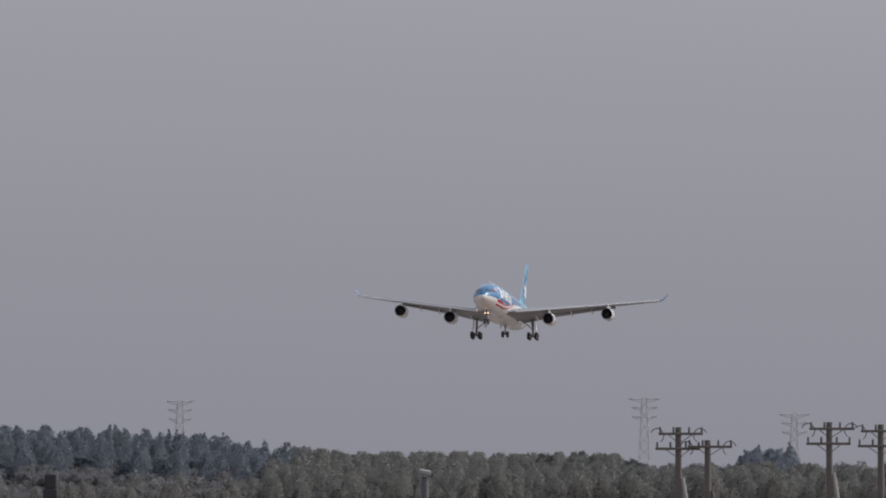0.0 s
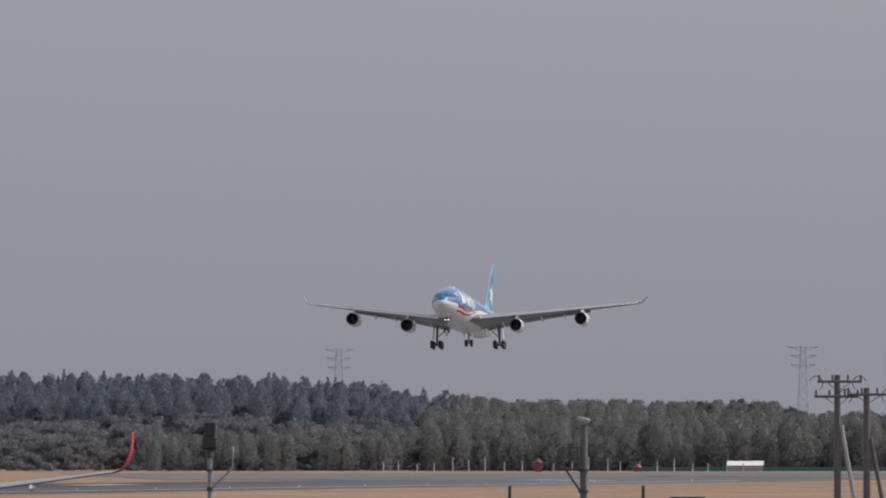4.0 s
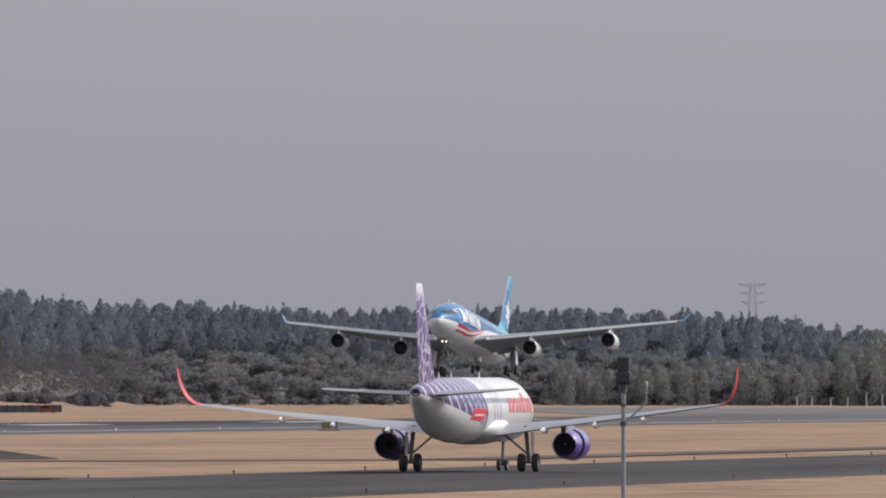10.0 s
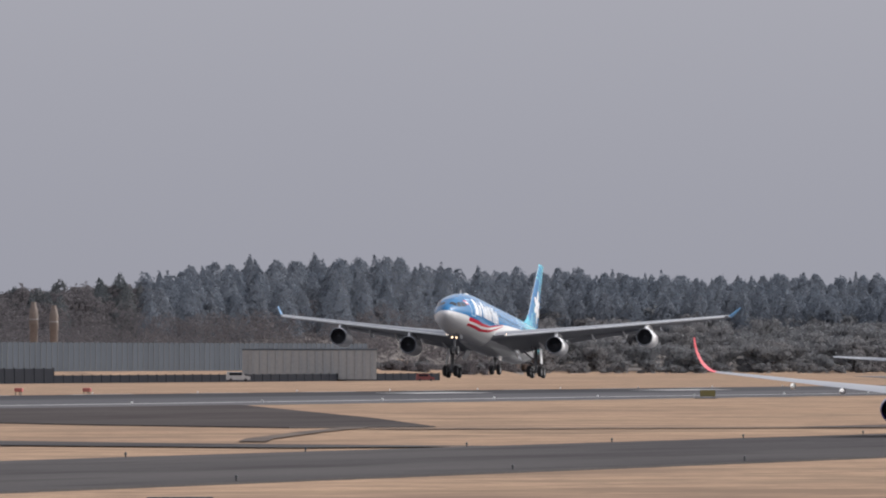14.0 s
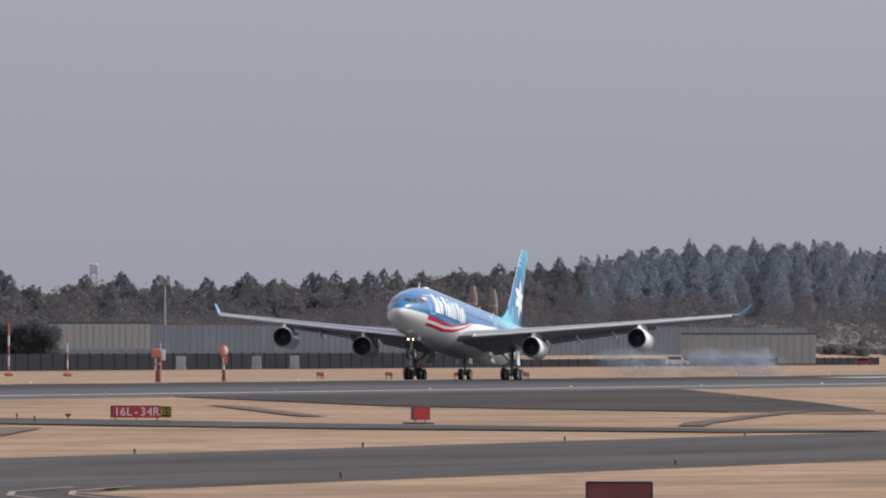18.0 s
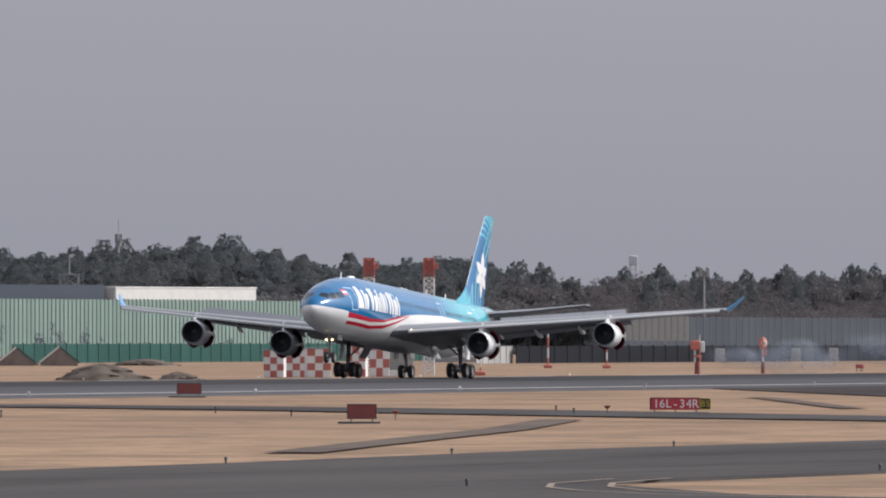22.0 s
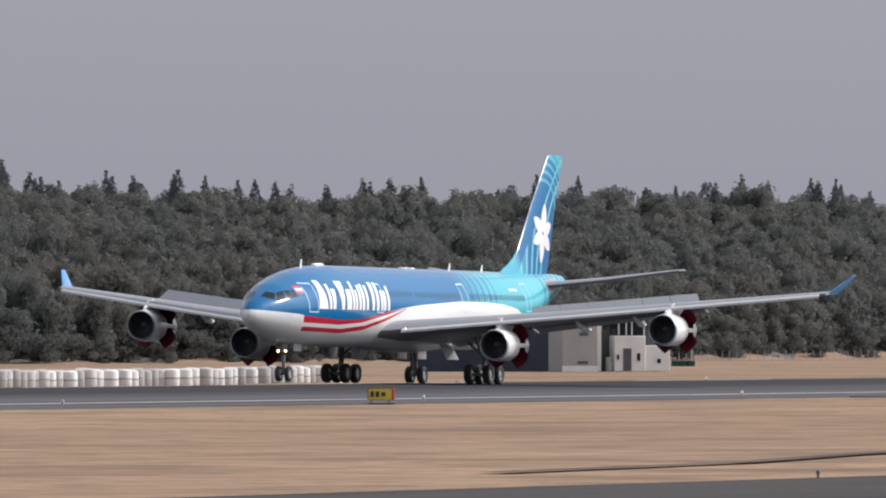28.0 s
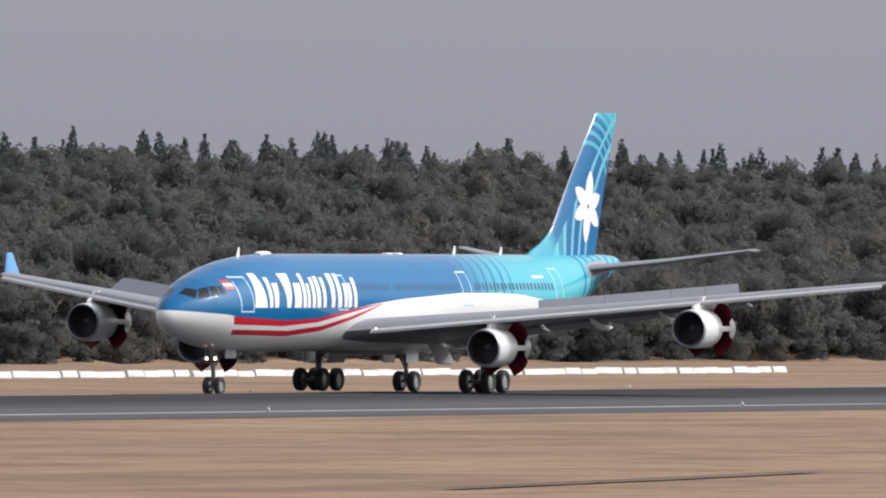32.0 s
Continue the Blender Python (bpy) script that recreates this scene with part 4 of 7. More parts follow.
class Body:
    """A fuselage of round sections: rows (behind nose, centre height, half width, half height)."""

    def __init__(self, rows, origin):
        self.r, self.o = np.array(rows, float), origin

    def at(self, s):
        return [np.interp(s, self.r[:, 0], self.r[:, i]) for i in (1, 2, 3)]

    def geo(self, n=56, step=0.5):
        ss = sorted(set(list(self.r[:, 0]) + list(np.arange(self.r[0, 0], self.r[-1, 0], step))))
        # smooth the profile between rows
        rs = []
        for s in ss:
            zc, w, h = self.at(s)
            rs.append([(self.o - s, w * math.sin(2 * math.pi * i / n), zc + h * math.cos(2 * math.pi * i / n)) for i in range(n)])
        return Geo().rings(rs)

    def on(self, s, z, side=1, off=0.012):
        zc, w, h = self.at(s)
        k = max(-1.0, min(1.0, (z - zc) / h))
        c = math.sqrt(max(0.0, 1 - k * k))
        nrm = Vector((0, c / w, k / h)).normalized() * off
        return (self.o - s, side * (w * c + nrm.y), zc + h * k + nrm.z)

    def patch(self, g, quad, side=1, off=0.012, nu=3, nv=4):
        """A thin plate on the skin; quad: four corners (s, z) in turn."""
        (a, b, c, d) = quad
        rows = []
        for j in range(nv + 1):
            v = j / nv
            row = []
            for i in range(nu + 1):
                u = i / nu
                s = (a[0] * (1 - u) + b[0] * u) * (1 - v) + (d[0] * (1 - u) + c[0] * u) * v
                z = (a[1] * (1 - u) + b[1] * u) * (1 - v) + (d[1] * (1 - u) + c[1] * u) * v
                row.append(self.on(s, z, side, off))
            rows.append(row)
        return g.rings(rows, False, False, False)

    def outline(self, g, s0, s1, z0, z1, side, t=0.09, lean=0.0):
        for q in ([(s0, z0), (s1, z0), (s1, z0 + t), (s0, z0 + t)], [(s0, z1 - t), (s1, z1 - t), (s1, z1), (s0, z1)],
                  [(s0, z0), (s0 + t, z0), (s0 + t, z1), (s0, z1)], [(s1 - t, z0), (s1, z0), (s1, z1), (s1 - t, z1)]):
            self.patch(g, q, side, 0.010, 2, 6)


def airfoil(chord, thick, n=12):
    """Points (aft, up) round a section."""
    up, lo = [], []
    for i in range(n + 1):
        t = 0.5 - 0.5 * math.cos(math.pi * i / n)
        h = 5 * thick * (0.2969 * math.sqrt(t) - 0.126 * t - 0.3516 * t * t + 0.2843 * t ** 3 - 0.1036 * t ** 4)
        cam = 0.02 * math.sin(math.pi * t)
        up.append((t * chord, (cam + h) * chord))
        lo.append((t * chord, (cam - h * 0.8) * chord))
    return up + lo[-2:0:-1]


def wing_geo(rows, origin, side):
    """rows: (span, leading edge behind nose, chord, height, thickness, twist in degrees)."""
    rs = []
    for y, le, ch, z, th, tw in rows:
        t = radians(tw)
        rs.append([(origin - le - (a * math.cos(t) + h * math.sin(t)), side * y, z + h * math.cos(t) - a * math.sin(t)) for a, h in airfoil(ch, th)])
    return Geo().rings(rs)


def fin_geo(rows, origin, thick):
    """A fin in the plane of symmetry; rows: (height, leading edge, chord)."""
    rs = []
    for z, le, ch in rows:
        rs.append([(origin - le - a, h * thick, z) for a, h in airfoil(ch, 0.1)])
    return Geo().rings(rs)


def slab_geo(rows, origin, side, th=0.08):
    """A control surface: rows (span, front behind nose, rear behind nose, front height, rear height)."""
    rs = []
    for y, s0, s1, z0, z1 in rows:
        rs.append([(origin - s0, side * y, z0 + th), (origin - s1, side * y, z1 + 0.02), (origin - s1, side * y, z1 - 0.02), (origin - s0, side * y, z0 - th)])
    return Geo().rings(rs)


def wheel(parent, c, r, w, name="wheel"):
    g = Geo().lathe([(r * 0.55, -w * 0.42), (r * 0.86, -w * 0.5), (r * 0.97, -w * 0.36), (r, -w * 0.12), (r, w * 0.12), (r * 0.97, w * 0.36), (r * 0.86, w * 0.5), (r * 0.55, w * 0.42)], (0, 0, 0), "y", 28)
    t = part(name, g, TYRE, parent, at=Matrix.Translation(c))
    part("rim", Geo().lathe([(0.02, -w * 0.30), (r * 0.28, -w * 0.36), (r * 0.50, -w * 0.26), (r * 0.57, -w * 0.42), (r * 0.57, w * 0.42), (r * 0.50, w * 0.26), (r * 0.28, w * 0.36), (0.02, w * 0.30)], (0, 0, 0), "y", 20), RIM, t, "grey metal wheel rim")
    return t


def engine(parent, name, c, r, long, cowl, petals=None, label="", rear_col=None):
    """A nacelle whose inlet lies at c; x runs forward. Returns the part and its reverser doors."""
    body = part(name, Geo().lathe([(r * 0.895, -0.75), (r * 0.89, -0.35), (r * 0.905, -0.06), (r * 0.935, 0.0), (r * 0.975, -0.10), (r * 1.03, -0.45), (r * 1.05, -long * 0.25), (r * 1.02, -long * 0.46), (r * 0.99, -long * 0.50), (r * 0.90, -long * 0.50)], axis="x", n=40), cowl, parent, label, at=Matrix.Translation(c))
    part("inlet_lip", Geo().lathe([(r * 0.885, -0.10), (r * 0.90, -0.035), (r * 0.935, 0.012), (r * 0.965, -0.035), (r * 0.99, -0.12)], axis="x", n=40), INLET, body, "dull metal inlet lip")
    part("inlet_duct", Geo().lathe([(r * 0.87, -0.95), (r * 0.865, -0.35), (r * 0.885, -0.09)], axis="x", n=40), DARKM, body, "dark inlet duct")
    g = Geo().lathe([(0.02, -0.35), (r * 0.12, -0.46), (r * 0.24, -0.68)], axis="x", n=20)
    part("spinner", g, DARKM, body)
    g = Geo()
    for i in range(26):
        a = 2 * math.pi * i / 26
        u = Vector((0, math.cos(a), math.sin(a)))
        w = Vector((0, -math.sin(a), math.cos(a)))
        p0, p1 = u * r * 0.22, u * r * 0.86
        g.add([Vector((-0.62, 0, 0)) + p0 - w * 0.05, Vector((-0.72, 0, 0)) + p0 + w * 0.05, Vector((-0.80, 0, 0)) + p1 + w * 0.10, Vector((-0.60, 0, 0)) + p1 - w * 0.06], [(0, 1, 2, 3)])
    g.lathe([(r * 0.88, -0.95), (0.02, -0.95)], axis="x", n=30)
    tagged(part("fan", g, FAN, body), "dark fan blades", kind="stuff")
    part("core_duct", Geo().lathe([(r * 0.93, -long * 0.49), (r * 0.74, -long * 0.52), (r * 0.72, -long * 0.74), (r * 0.9, -long * 0.76)], axis="x", n=32), MAROON if petals else DARKM, body, "dark red reverser duct" if petals else "")
    part("nozzle", Geo().lathe([(r * 0.97, -long * 0.745), (r * 0.93, -long * 0.85), (r * 0.80, -long * 0.97), (r * 0.74, -long), (r * 0.70, -long * 0.99), (r * 0.68, -long * 0.82)], axis="x", n=36), rear_col or cowl, body, "tapered exhaust nozzle")
    part("exhaust_plug", Geo().lathe([(r * 0.66, -long * 0.84), (r * 0.3, -long * 0.86), (r * 0.22, -long * 0.95), (0.02, -long * 1.06)], axis="x", n=20), DARKM, body)
    doors = []
    if petals:
        for k in range(4):
            a0 = math.pi / 4 + k * math.pi / 2
            # side beams that join cowl and nozzle
            b0 = k * math.pi / 2
            part("beam", Geo().lathe([(r * 1.0, -long * 0.49), (r * 0.98, -long * 0.76), (r * 0.88, -long * 0.76), (r * 0.9, -long * 0.49), (r * 1.0, -long * 0.49)], axis="x", n=4, a0=b0 - 0.14, a1=b0 + 0.14), cowl, body)
            hinge = -long * 0.66
            rad = r * 0.97
            gg = Geo()
            wd = 0.62
            prof = [(rad + 0.02, -long * 0.495), (rad + 0.02, -long * 0.75), (rad - 0.10, -long * 0.75), (rad - 0.10, -long * 0.495), (rad + 0.02, -long * 0.495)]
            gg.lathe(prof, axis="x", n=8, a0=-wd, a1=wd)
            gg.v = [(x - hinge, y - rad, z) for x, y, z in gg.v]
            base = Matrix.Rotation(a0, 4, "X") @ Matrix.Translation((hinge, rad, 0))
            d = part("reverser_door", gg, cowl if not petals else MIXDOOR, body, "reverser door, dark red inside", at=base)
            doors.append((d, base))
    return body, doors


def two_face(name, outer, inner):
    m, nt, p = base_mat(name)
    tc = nt.nodes.new("ShaderNodeTexCoord")
    sep = nt.nodes.new("ShaderNodeSeparateXYZ")
    nt.links.new(tc.outputs["Normal"], sep.inputs[0])
    col = blend(nt, mth(nt, "GREATER_THAN", sep.outputs[1], 0.35), inner, outer)
    gloss(nt, p, col, tc.outputs["Object"], 0.4)
    return m


MIXDOOR = two_face("reverser_door_paint", (0.80, 0.80, 0.80), (0.11, 0.012, 0.02))
BIG = Body([(0, 4.56, 0.03, 0.03), (0.12, 4.56, 0.26, 0.28), (0.4, 4.58, 0.50, 0.54), (0.9, 4.64, 0.82, 0.84), (1.6, 4.69, 1.17, 1.14), (2.5, 4.76, 1.56, 1.47), (3.6, 4.87, 1.95, 1.81), (5, 4.93, 2.30, 2.14), (6.6, 5.03, 2.57, 2.42), (8.5, 5.13, 2.75, 2.64), (10.5, 5.22, 2.82, 2.76), (13, 5.28, 2.82, 2.82),
            (43, 5.28, 2.82, 2.82), (46, 5.36, 2.76, 2.74), (49, 5.56, 2.57, 2.53), (52, 5.92, 2.25, 2.16), (55, 6.42, 1.80, 1.66), (58, 6.98, 1.30, 1.12), (60.3, 7.34, 0.88, 0.76), (61.8, 7.54, 0.56, 0.50), (62.5, 7.62, 0.34, 0.30)], NOSE_AT)
BIG_WING = [(1.5, 19.1, 12.6, 3.55, 0.135, 4), (2.9, 20.0, 11.6, 3.70, 0.13, 4), (9.4, 24.35, 7.9, 4.42, 0.115, 2.5), (15, 28.0, 6.0, 5.02, 0.11, 1.5), (21, 31.95, 4.55, 5.70, 0.105, 0.5), (28.95, 37.2, 2.65, 6.60, 0.10, -0.5)]


def wing_at(y):
    w = np.array(BIG_WING)
    return [float(np.interp(y, w[:, 0], w[:, i])) for i in (1, 2, 3)]


def make_big():
    """The four-engined airliner. Returns what moves."""
    body_paint, fin_paint = lagoon_body(), lagoon_fin()
    a = thing("airliner", "landing four-engined airliner in blue, turquoise and white with red ribbons", "airplane")
    moving = {"thing": a, "wing": [], "spoiler": [], "engine": [], "door": [], "leg": []}
    fus = part("fuselage", BIG.geo(64, 0.5), body_paint, a, "blue and white fuselage turning turquoise aft")
    belly = []
    for s, w, h in ((17.5, 0.3, 0.2), (19, 1.9, 0.9), (21.5, 2.75, 1.35), (26, 3.05, 1.55), (32, 3.05, 1.55), (36, 2.6, 1.3), (39, 1.6, 0.8), (40.5, 0.3, 0.2)):
        belly.append([(NOSE_AT - s, w * math.cos(t), 3.75 + h * math.sin(t)) for t in (2 * math.pi * i / 28 for i in range(28))])
    part("belly_fairing", Geo().rings(belly), WHITE, a, "white wing-root fairing")
    for side in (1, -1):
        for corners in ([(1.60, 5.80), (2.12, 5.54), (2.66, 6.04), (2.36, 6.13)], [(2.26, 5.55), (3.08, 5.62), (3.40, 6.20), (2.80, 6.08)],
                        [(3.24, 5.66), (3.84, 5.72), (4.02, 6.26), (3.52, 6.22)], [(3.98, 5.76), (4.52, 5.84), (4.36, 6.24), (4.14, 6.26)]):
            pane = Geo()
            BIG.patch(pane, corners, side, 0.015, 4, 4)
            part("cockpit_window", pane, GLASS, fus)
        g = Geo()
        s = 7.4
        while s < 49:
            gap = any(abs(s - d) < 1.0 for d in (17.9, 35.2, 49.0)) or 24.4 < s < 25.2
            if not gap and not (7 < s < 8):
                pane = Geo()
                BIG.patch(pane, [(s, 6.02), (s + 0.26, 6.02), (s + 0.26, 6.40), (s, 6.40)], side, 0.012, 1, 2)
                part("cabin_window", pane, PANE, fus)
            s += 0.53
        for s0, z0 in ((5.5, 4.75), (17.6, 4.85), (34.7, 5.05), (48.3, 5.25)):
            dg = Geo()
            BIG.outline(dg, s0, s0 + 1.3, z0, z0 + 2.05, side)
            part("cabin_door_outline", dg, SEAM, fus)
        # the airline's title as plain upright bars: start, foot from and to, head from and to, height
        for x, f0, f1, h0, h1, top in ((0.0, 0.0, 1.40, 0.45, 1.05, 1.95), (1.62, 0, 0.42, 0, 0.42, 1.72), (2.24, 0, 0.46, 0, 0.66, 1.40), (3.42, 0.40, 0.86, 0.0, 1.25, 1.95),
                                       (4.76, 0, 0.95, 0.1, 0.95, 1.40), (5.94, 0, 0.42, 0, 0.42, 1.95), (6.50, 0, 0.40, 0.0, 0.36, 1.38), (7.16, 0, 0.42, 0, 0.42, 1.72), (7.78, 0, 0.52, 0.0, 0.50, 1.80),
                                       (8.60, 0, 0.42, 0, 0.42, 1.72), (9.70, 0, 0.46, 0, 0.66, 1.95), (10.55, 0.0, 0.56, 0.1, 0.56, 1.95), (11.42, 0, 0.42, 0, 0.42, 1.40), (12.02, 0, 0.42, 0, 0.42, 1.40), (12.75, 0, 0.42, 0, 0.42, 1.72)):
            tg = Geo()
            a0 = 6.85 + x
            BIG.patch(tg, [(a0 + f0, 5.02), (a0 + f1, 5.02), (a0 + h1 + 0.10, 5.02 + top), (a0 + h0 + 0.10, 5.02 + top)], side, 0.016, 3, 6)
            part("title_block", tg, WHITE, fus, "plain white livery block")
        for i, (z0, z1, m) in enumerate(((6.05, 6.23, RED), (6.23, 6.40, WHITE), (6.40, 6.58, RED))):
            fg = Geo()
            BIG.patch(fg, [(4.62, z0), (5.34, z0), (5.34, z1), (4.62, z1)], side, 0.018, 3, 2)
            part("flag_stripe", fg, m, fus)
        mg = Geo()
        BIG.patch(mg, [(45.2, 6.70), (46.9, 6.70), (46.9, 6.85), (45.2, 6.85)], side, 0.014, 4, 1)
        part("registration_bar", mg, WHITE, fus, "plain white bar in place of small characters")
        mg = Geo()
        BIG.patch(mg, [(54.6, 6.75), (59.4, 7.05), (59.0, 7.80), (55.4, 7.55)], side, 0.02, 6, 4)
        part("tailplane_seal", mg, WINGM, fus, "bare grey plate round the tailplane root")
    # fin, rudder and flower
    fin = part("fin", fin_geo([(7.6, 48.8, 10.6), (8.3, 50.2, 9.45), (8.7, 51.4, 8.4), (9.2, 52.45, 7.5), (9.8, 53.35, 6.8), (13, 56.1, 5.05), (16.55, 59.4, 3.2), (16.68, 59.65, 2.9)], NOSE_AT, 0.55), fin_paint, a, "tall blue and turquoise fin with a white flower")
    for side in (1, -1):
        for k in range(6):
            an = radians(k * 60 + 82)
            pet = []
            long = (2.05, 1.75, 1.7, 2.1, 1.8, 1.6)[k]
            for i in range(15):
                t = i / 14
                w = 0.47 * math.sin(math.pi * min(1, t * 0.93 + 0.07)) ** 0.7
                pet.append((0.12 + t * long, w))
            out = [(u, w) for u, w in pet] + [(u, -w) for u, w in pet[::-1]]
            vs = []
            for u, w in out:
                ds, dz = u * math.cos(an) - w * math.sin(an), u * math.sin(an) + w * math.cos(an)
                s_, z_ = 58.05 + ds * 1.2, 11.0 + dz
                le = np.interp(z_, [8.7, 9.8, 13, 16.55], [51.8, 53.8, 56.5, 59.5])
                ch = np.interp(z_, [8.7, 9.8, 13, 16.55], [8.0, 6.35, 4.7, 2.85])
                t = min(0.97, max(0.02, (s_ - le) / ch))
                h = 5 * 0.1 * (0.2969 * math.sqrt(t) - 0.126 * t - 0.3516 * t * t + 0.2843 * t ** 3 - 0.1036 * t ** 4) + 0.02 * math.sin(math.pi * t)
                vs.append((NOSE_AT - s_, side * (abs(h) * ch * 0.55 + 0.03), z_))
            n = len(vs)
            part("flower_petal", Geo().add(vs + [(x, y + side * 0.01, z) for x, y, z in vs], [tuple(range(n)), tuple(range(n, 2 * n))] + [(i, (i + 1) % n, n + (i + 1) % n, n + i) for i in range(n)]), WHITE, fin)
    le = Geo()
    for (z0, s0), (z1, s1) in zip([(9.8, 53.35), (13, 56.1)], [(13, 56.1), (16.55, 59.4)]):
        le.tube((NOSE_AT - s0 + 0.02, 0, z0), (NOSE_AT - s1 + 0.02, 0, z1), 0.03, n=8)
    part("leading_edge", le, SLATM, fin, "thin grey fin leading edge")
    for side in (1, -1):
        hp = [(0.6, 54.6, 5.0, 7.1, 0.10, 0), (5, 57.6, 3.6, 7.66, 0.10, 0), (9.7, 60.8, 1.75, 8.42, 0.09, 0)]
        part("tailplane", wing_geo(hp, NOSE_AT, side), WINGM, a, "pale grey tailplane")
    # wings
    for side in (1, -1):
        pivot = Vector((NOSE_AT - 26, side * 2.2, 3.7))
        mloc = Matrix.Translation(pivot)

        def local(g):
            g.v = [(x - pivot.x, y - pivot.y, z - pivot.z) for x, y, z in g.v]
            return g
        w = part("wing", local(wing_geo(BIG_WING, NOSE_AT, side)), WINGM, a, "grey swept wing with flaps down", at=mloc)
        moving["wing"].append((w, pivot, side))
        slat = []
        for y in (3.6, 9.2, 15, 21, 28.6):
            l, c, z = wing_at(y)
            slat.append((y, l - 0.36, l + 0.35, z - 0.20, z + 0.12))
        part("slat", local(slab_geo(slat, NOSE_AT, side, 0.07)), SLATM, w, "drooped pale grey leading-edge slat")
        for y0, y1 in ((3.2, 9.2), (9.5, 20.5)):
            rows = []
            for y in (y0, (y0 + y1) / 2, y1):
                l, c, z = wing_at(y)
                zt = z - math.sin(radians(3)) * c * 0.9 + 0.05
                rows.append((y, l + c * 0.90, l + c * 1.10, zt - 0.06, zt - c * 0.055))
            part("flap", local(slab_geo(rows, NOSE_AT, side, 0.12)), WINGM, w, "lowered grey flap")
        rows = []
        for y in (21, 28.2):
            l, c, z = wing_at(y)
            rows.append((y, l + c * 0.97, l + c * 1.02, z, z - 0.03))
        part("aileron", local(slab_geo(rows, NOSE_AT, side, 0.05)), WINGM, w)
        g = Geo()
        rs = []
        for t in np.linspace(0, 1, 6):
            y = 28.9 + 1.1 * t
            z = 6.58 + 1.35 * t ** 1.1
            l = 37.65 + 2.5 * t
            c = 2.2 - 1.4 * t
            nrm = Vector((0, -side * 0.75, 0.66)) if t > 0.15 else Vector((0, 0, 1))
            rs.append([Vector((NOSE_AT - l - aa, side * y, z)) + nrm * hh * 0.9 for aa, hh in airfoil(c, 0.09, 8)])
        g.rings(rs)
        part("winglet", local(g), BLUE, w, "blue upturned wing tip")
        for y in (6.2, 12.6, 16.3):
            l, c, z = wing_at(y)
            zt = z - 0.35
            pod = [[(NOSE_AT - (l + c * (0.66 + 0.50 * t)), side * y + rr * 0.15 * math.cos(q), zt + 0.05 - 0.20 * math.sin(math.pi * t) - 0.55 * t + rr * 0.24 * math.sin(q)) for q in (2 * math.pi * i / 10 for i in range(10))] for t, rr in ((0, 0.1), (0.15, 0.8), (0.45, 1.0), (0.75, 0.85), (0.95, 0.3), (1, 0.05))]
            part("flap_fairing", local(Geo().rings(pod)), WHITE, w, "canoe-shaped flap track fairing")
        for i in range(6):
            y0, y1 = 9.8 + i * 1.78, 9.8 + i * 1.78 + 1.76
            (l0, c0, z0), (l1, c1, z1) = wing_at(y0), wing_at(y1)
            h0 = Vector((NOSE_AT - l0 - c0 * 0.70, side * y0, z0 + 0.10 * c0 * 0.33))
            h1 = Vector((NOSE_AT - l1 - c1 * 0.70, side * y1, z1 + 0.10 * c1 * 0.33))
            mid = (h0 + h1) / 2
            ax = (h1 - h0).normalized()
            wd = (h1 - h0).length / 2
            sg = Geo().box((-0.62, 0, 0.02), (1.24, 2 * wd, 0.05), None, 0.02)
            # x of the panel points forward across the hinge
            fwd = Vector((0, 0, 1)).cross(ax) if side < 0 else ax.cross(Vector((0, 0, 1)))
            fwd.normalize()
            up = fwd.cross(ax * side).normalized()
            if up.z < 0:
                up = -up
            m3 = Matrix((fwd, up.cross(fwd), up)).transposed().to_4x4()
            base = Matrix.Translation(mid - pivot) @ m3
            sp = part("spoiler", sg, WINGM, w, "grey spoiler panel", smooth=0, at=base)
            moving["spoiler"].append((sp, base))
        part("wing_lamp", Geo().lathe([(0.02, 0.06), (0.11, 0.03), (0.13, 0.0)], (NOSE_AT - 20.6 - pivot.x, side * 3.75 - pivot.y, 3.72 - pivot.z), "x", 12), LAMP, w, "bright landing lamp")
    # engines and pylons
    for side in (1, -1):
        for y, s, z, flex in ((9.33, 23.3, 2.72, 0.10), (19.6, 29.45, 3.92, 0.43)):
            c = Vector((NOSE_AT - s, side * y, z))
            e, doors = engine(a, "engine", c, 1.09, 5.0, WHITE, True, "white engine nacelle with thrust reverser")
            moving["engine"].append((e, c, flex))
            moving["door"] += doors
            l, ch, wz = wing_at(y)
            py = []
            for xx, zz0, zz1, hw in ((-0.7, 1.06, 1.25, 0.10), (-1.6, 1.05, 1.62, 0.22), (s - l - 0.2 - 0.0, 0.9, wz - z + 0.25, 0.26), (s - l - 2.6, 0.75, wz - z + 0.05, 0.22), (s - l - 4.0, 0.6, wz - z - 0.15, 0.08)):
                py.append([(xx, hw, zz0), (xx, hw * 0.8, zz1), (xx, -hw * 0.8, zz1), (xx, -hw, zz0)])
            part("pylon", Geo().rings(sorted(py, key=lambda r: -r[0][0])), WHITE, e, "white engine pylon")
    # landing gear
    for side in (1, -1):
        gx = NOSE_AT - 32.13
        g = Geo().tube((gx + 0.1, side * 5.3, 4.2), (gx, side * 5.38, 0.9), 0.22, 0.19, 12)
        g.tube((gx, side * 5.38, 1.5), (gx, side * 5.38, 0.7), 0.13, n=10)
        g.tube((gx, side * 3.4, 3.6), (gx, side * 5.36, 1.9), 0.09, n=8)
        g.tube((gx + 1.6, side * 5.0, 3.9), (gx, side * 5.38, 1.7), 0.07, n=8)
        leg = part("main_gear_leg", g, STEEL, a, "steel main landing gear leg")
        moving["leg"].append(leg)
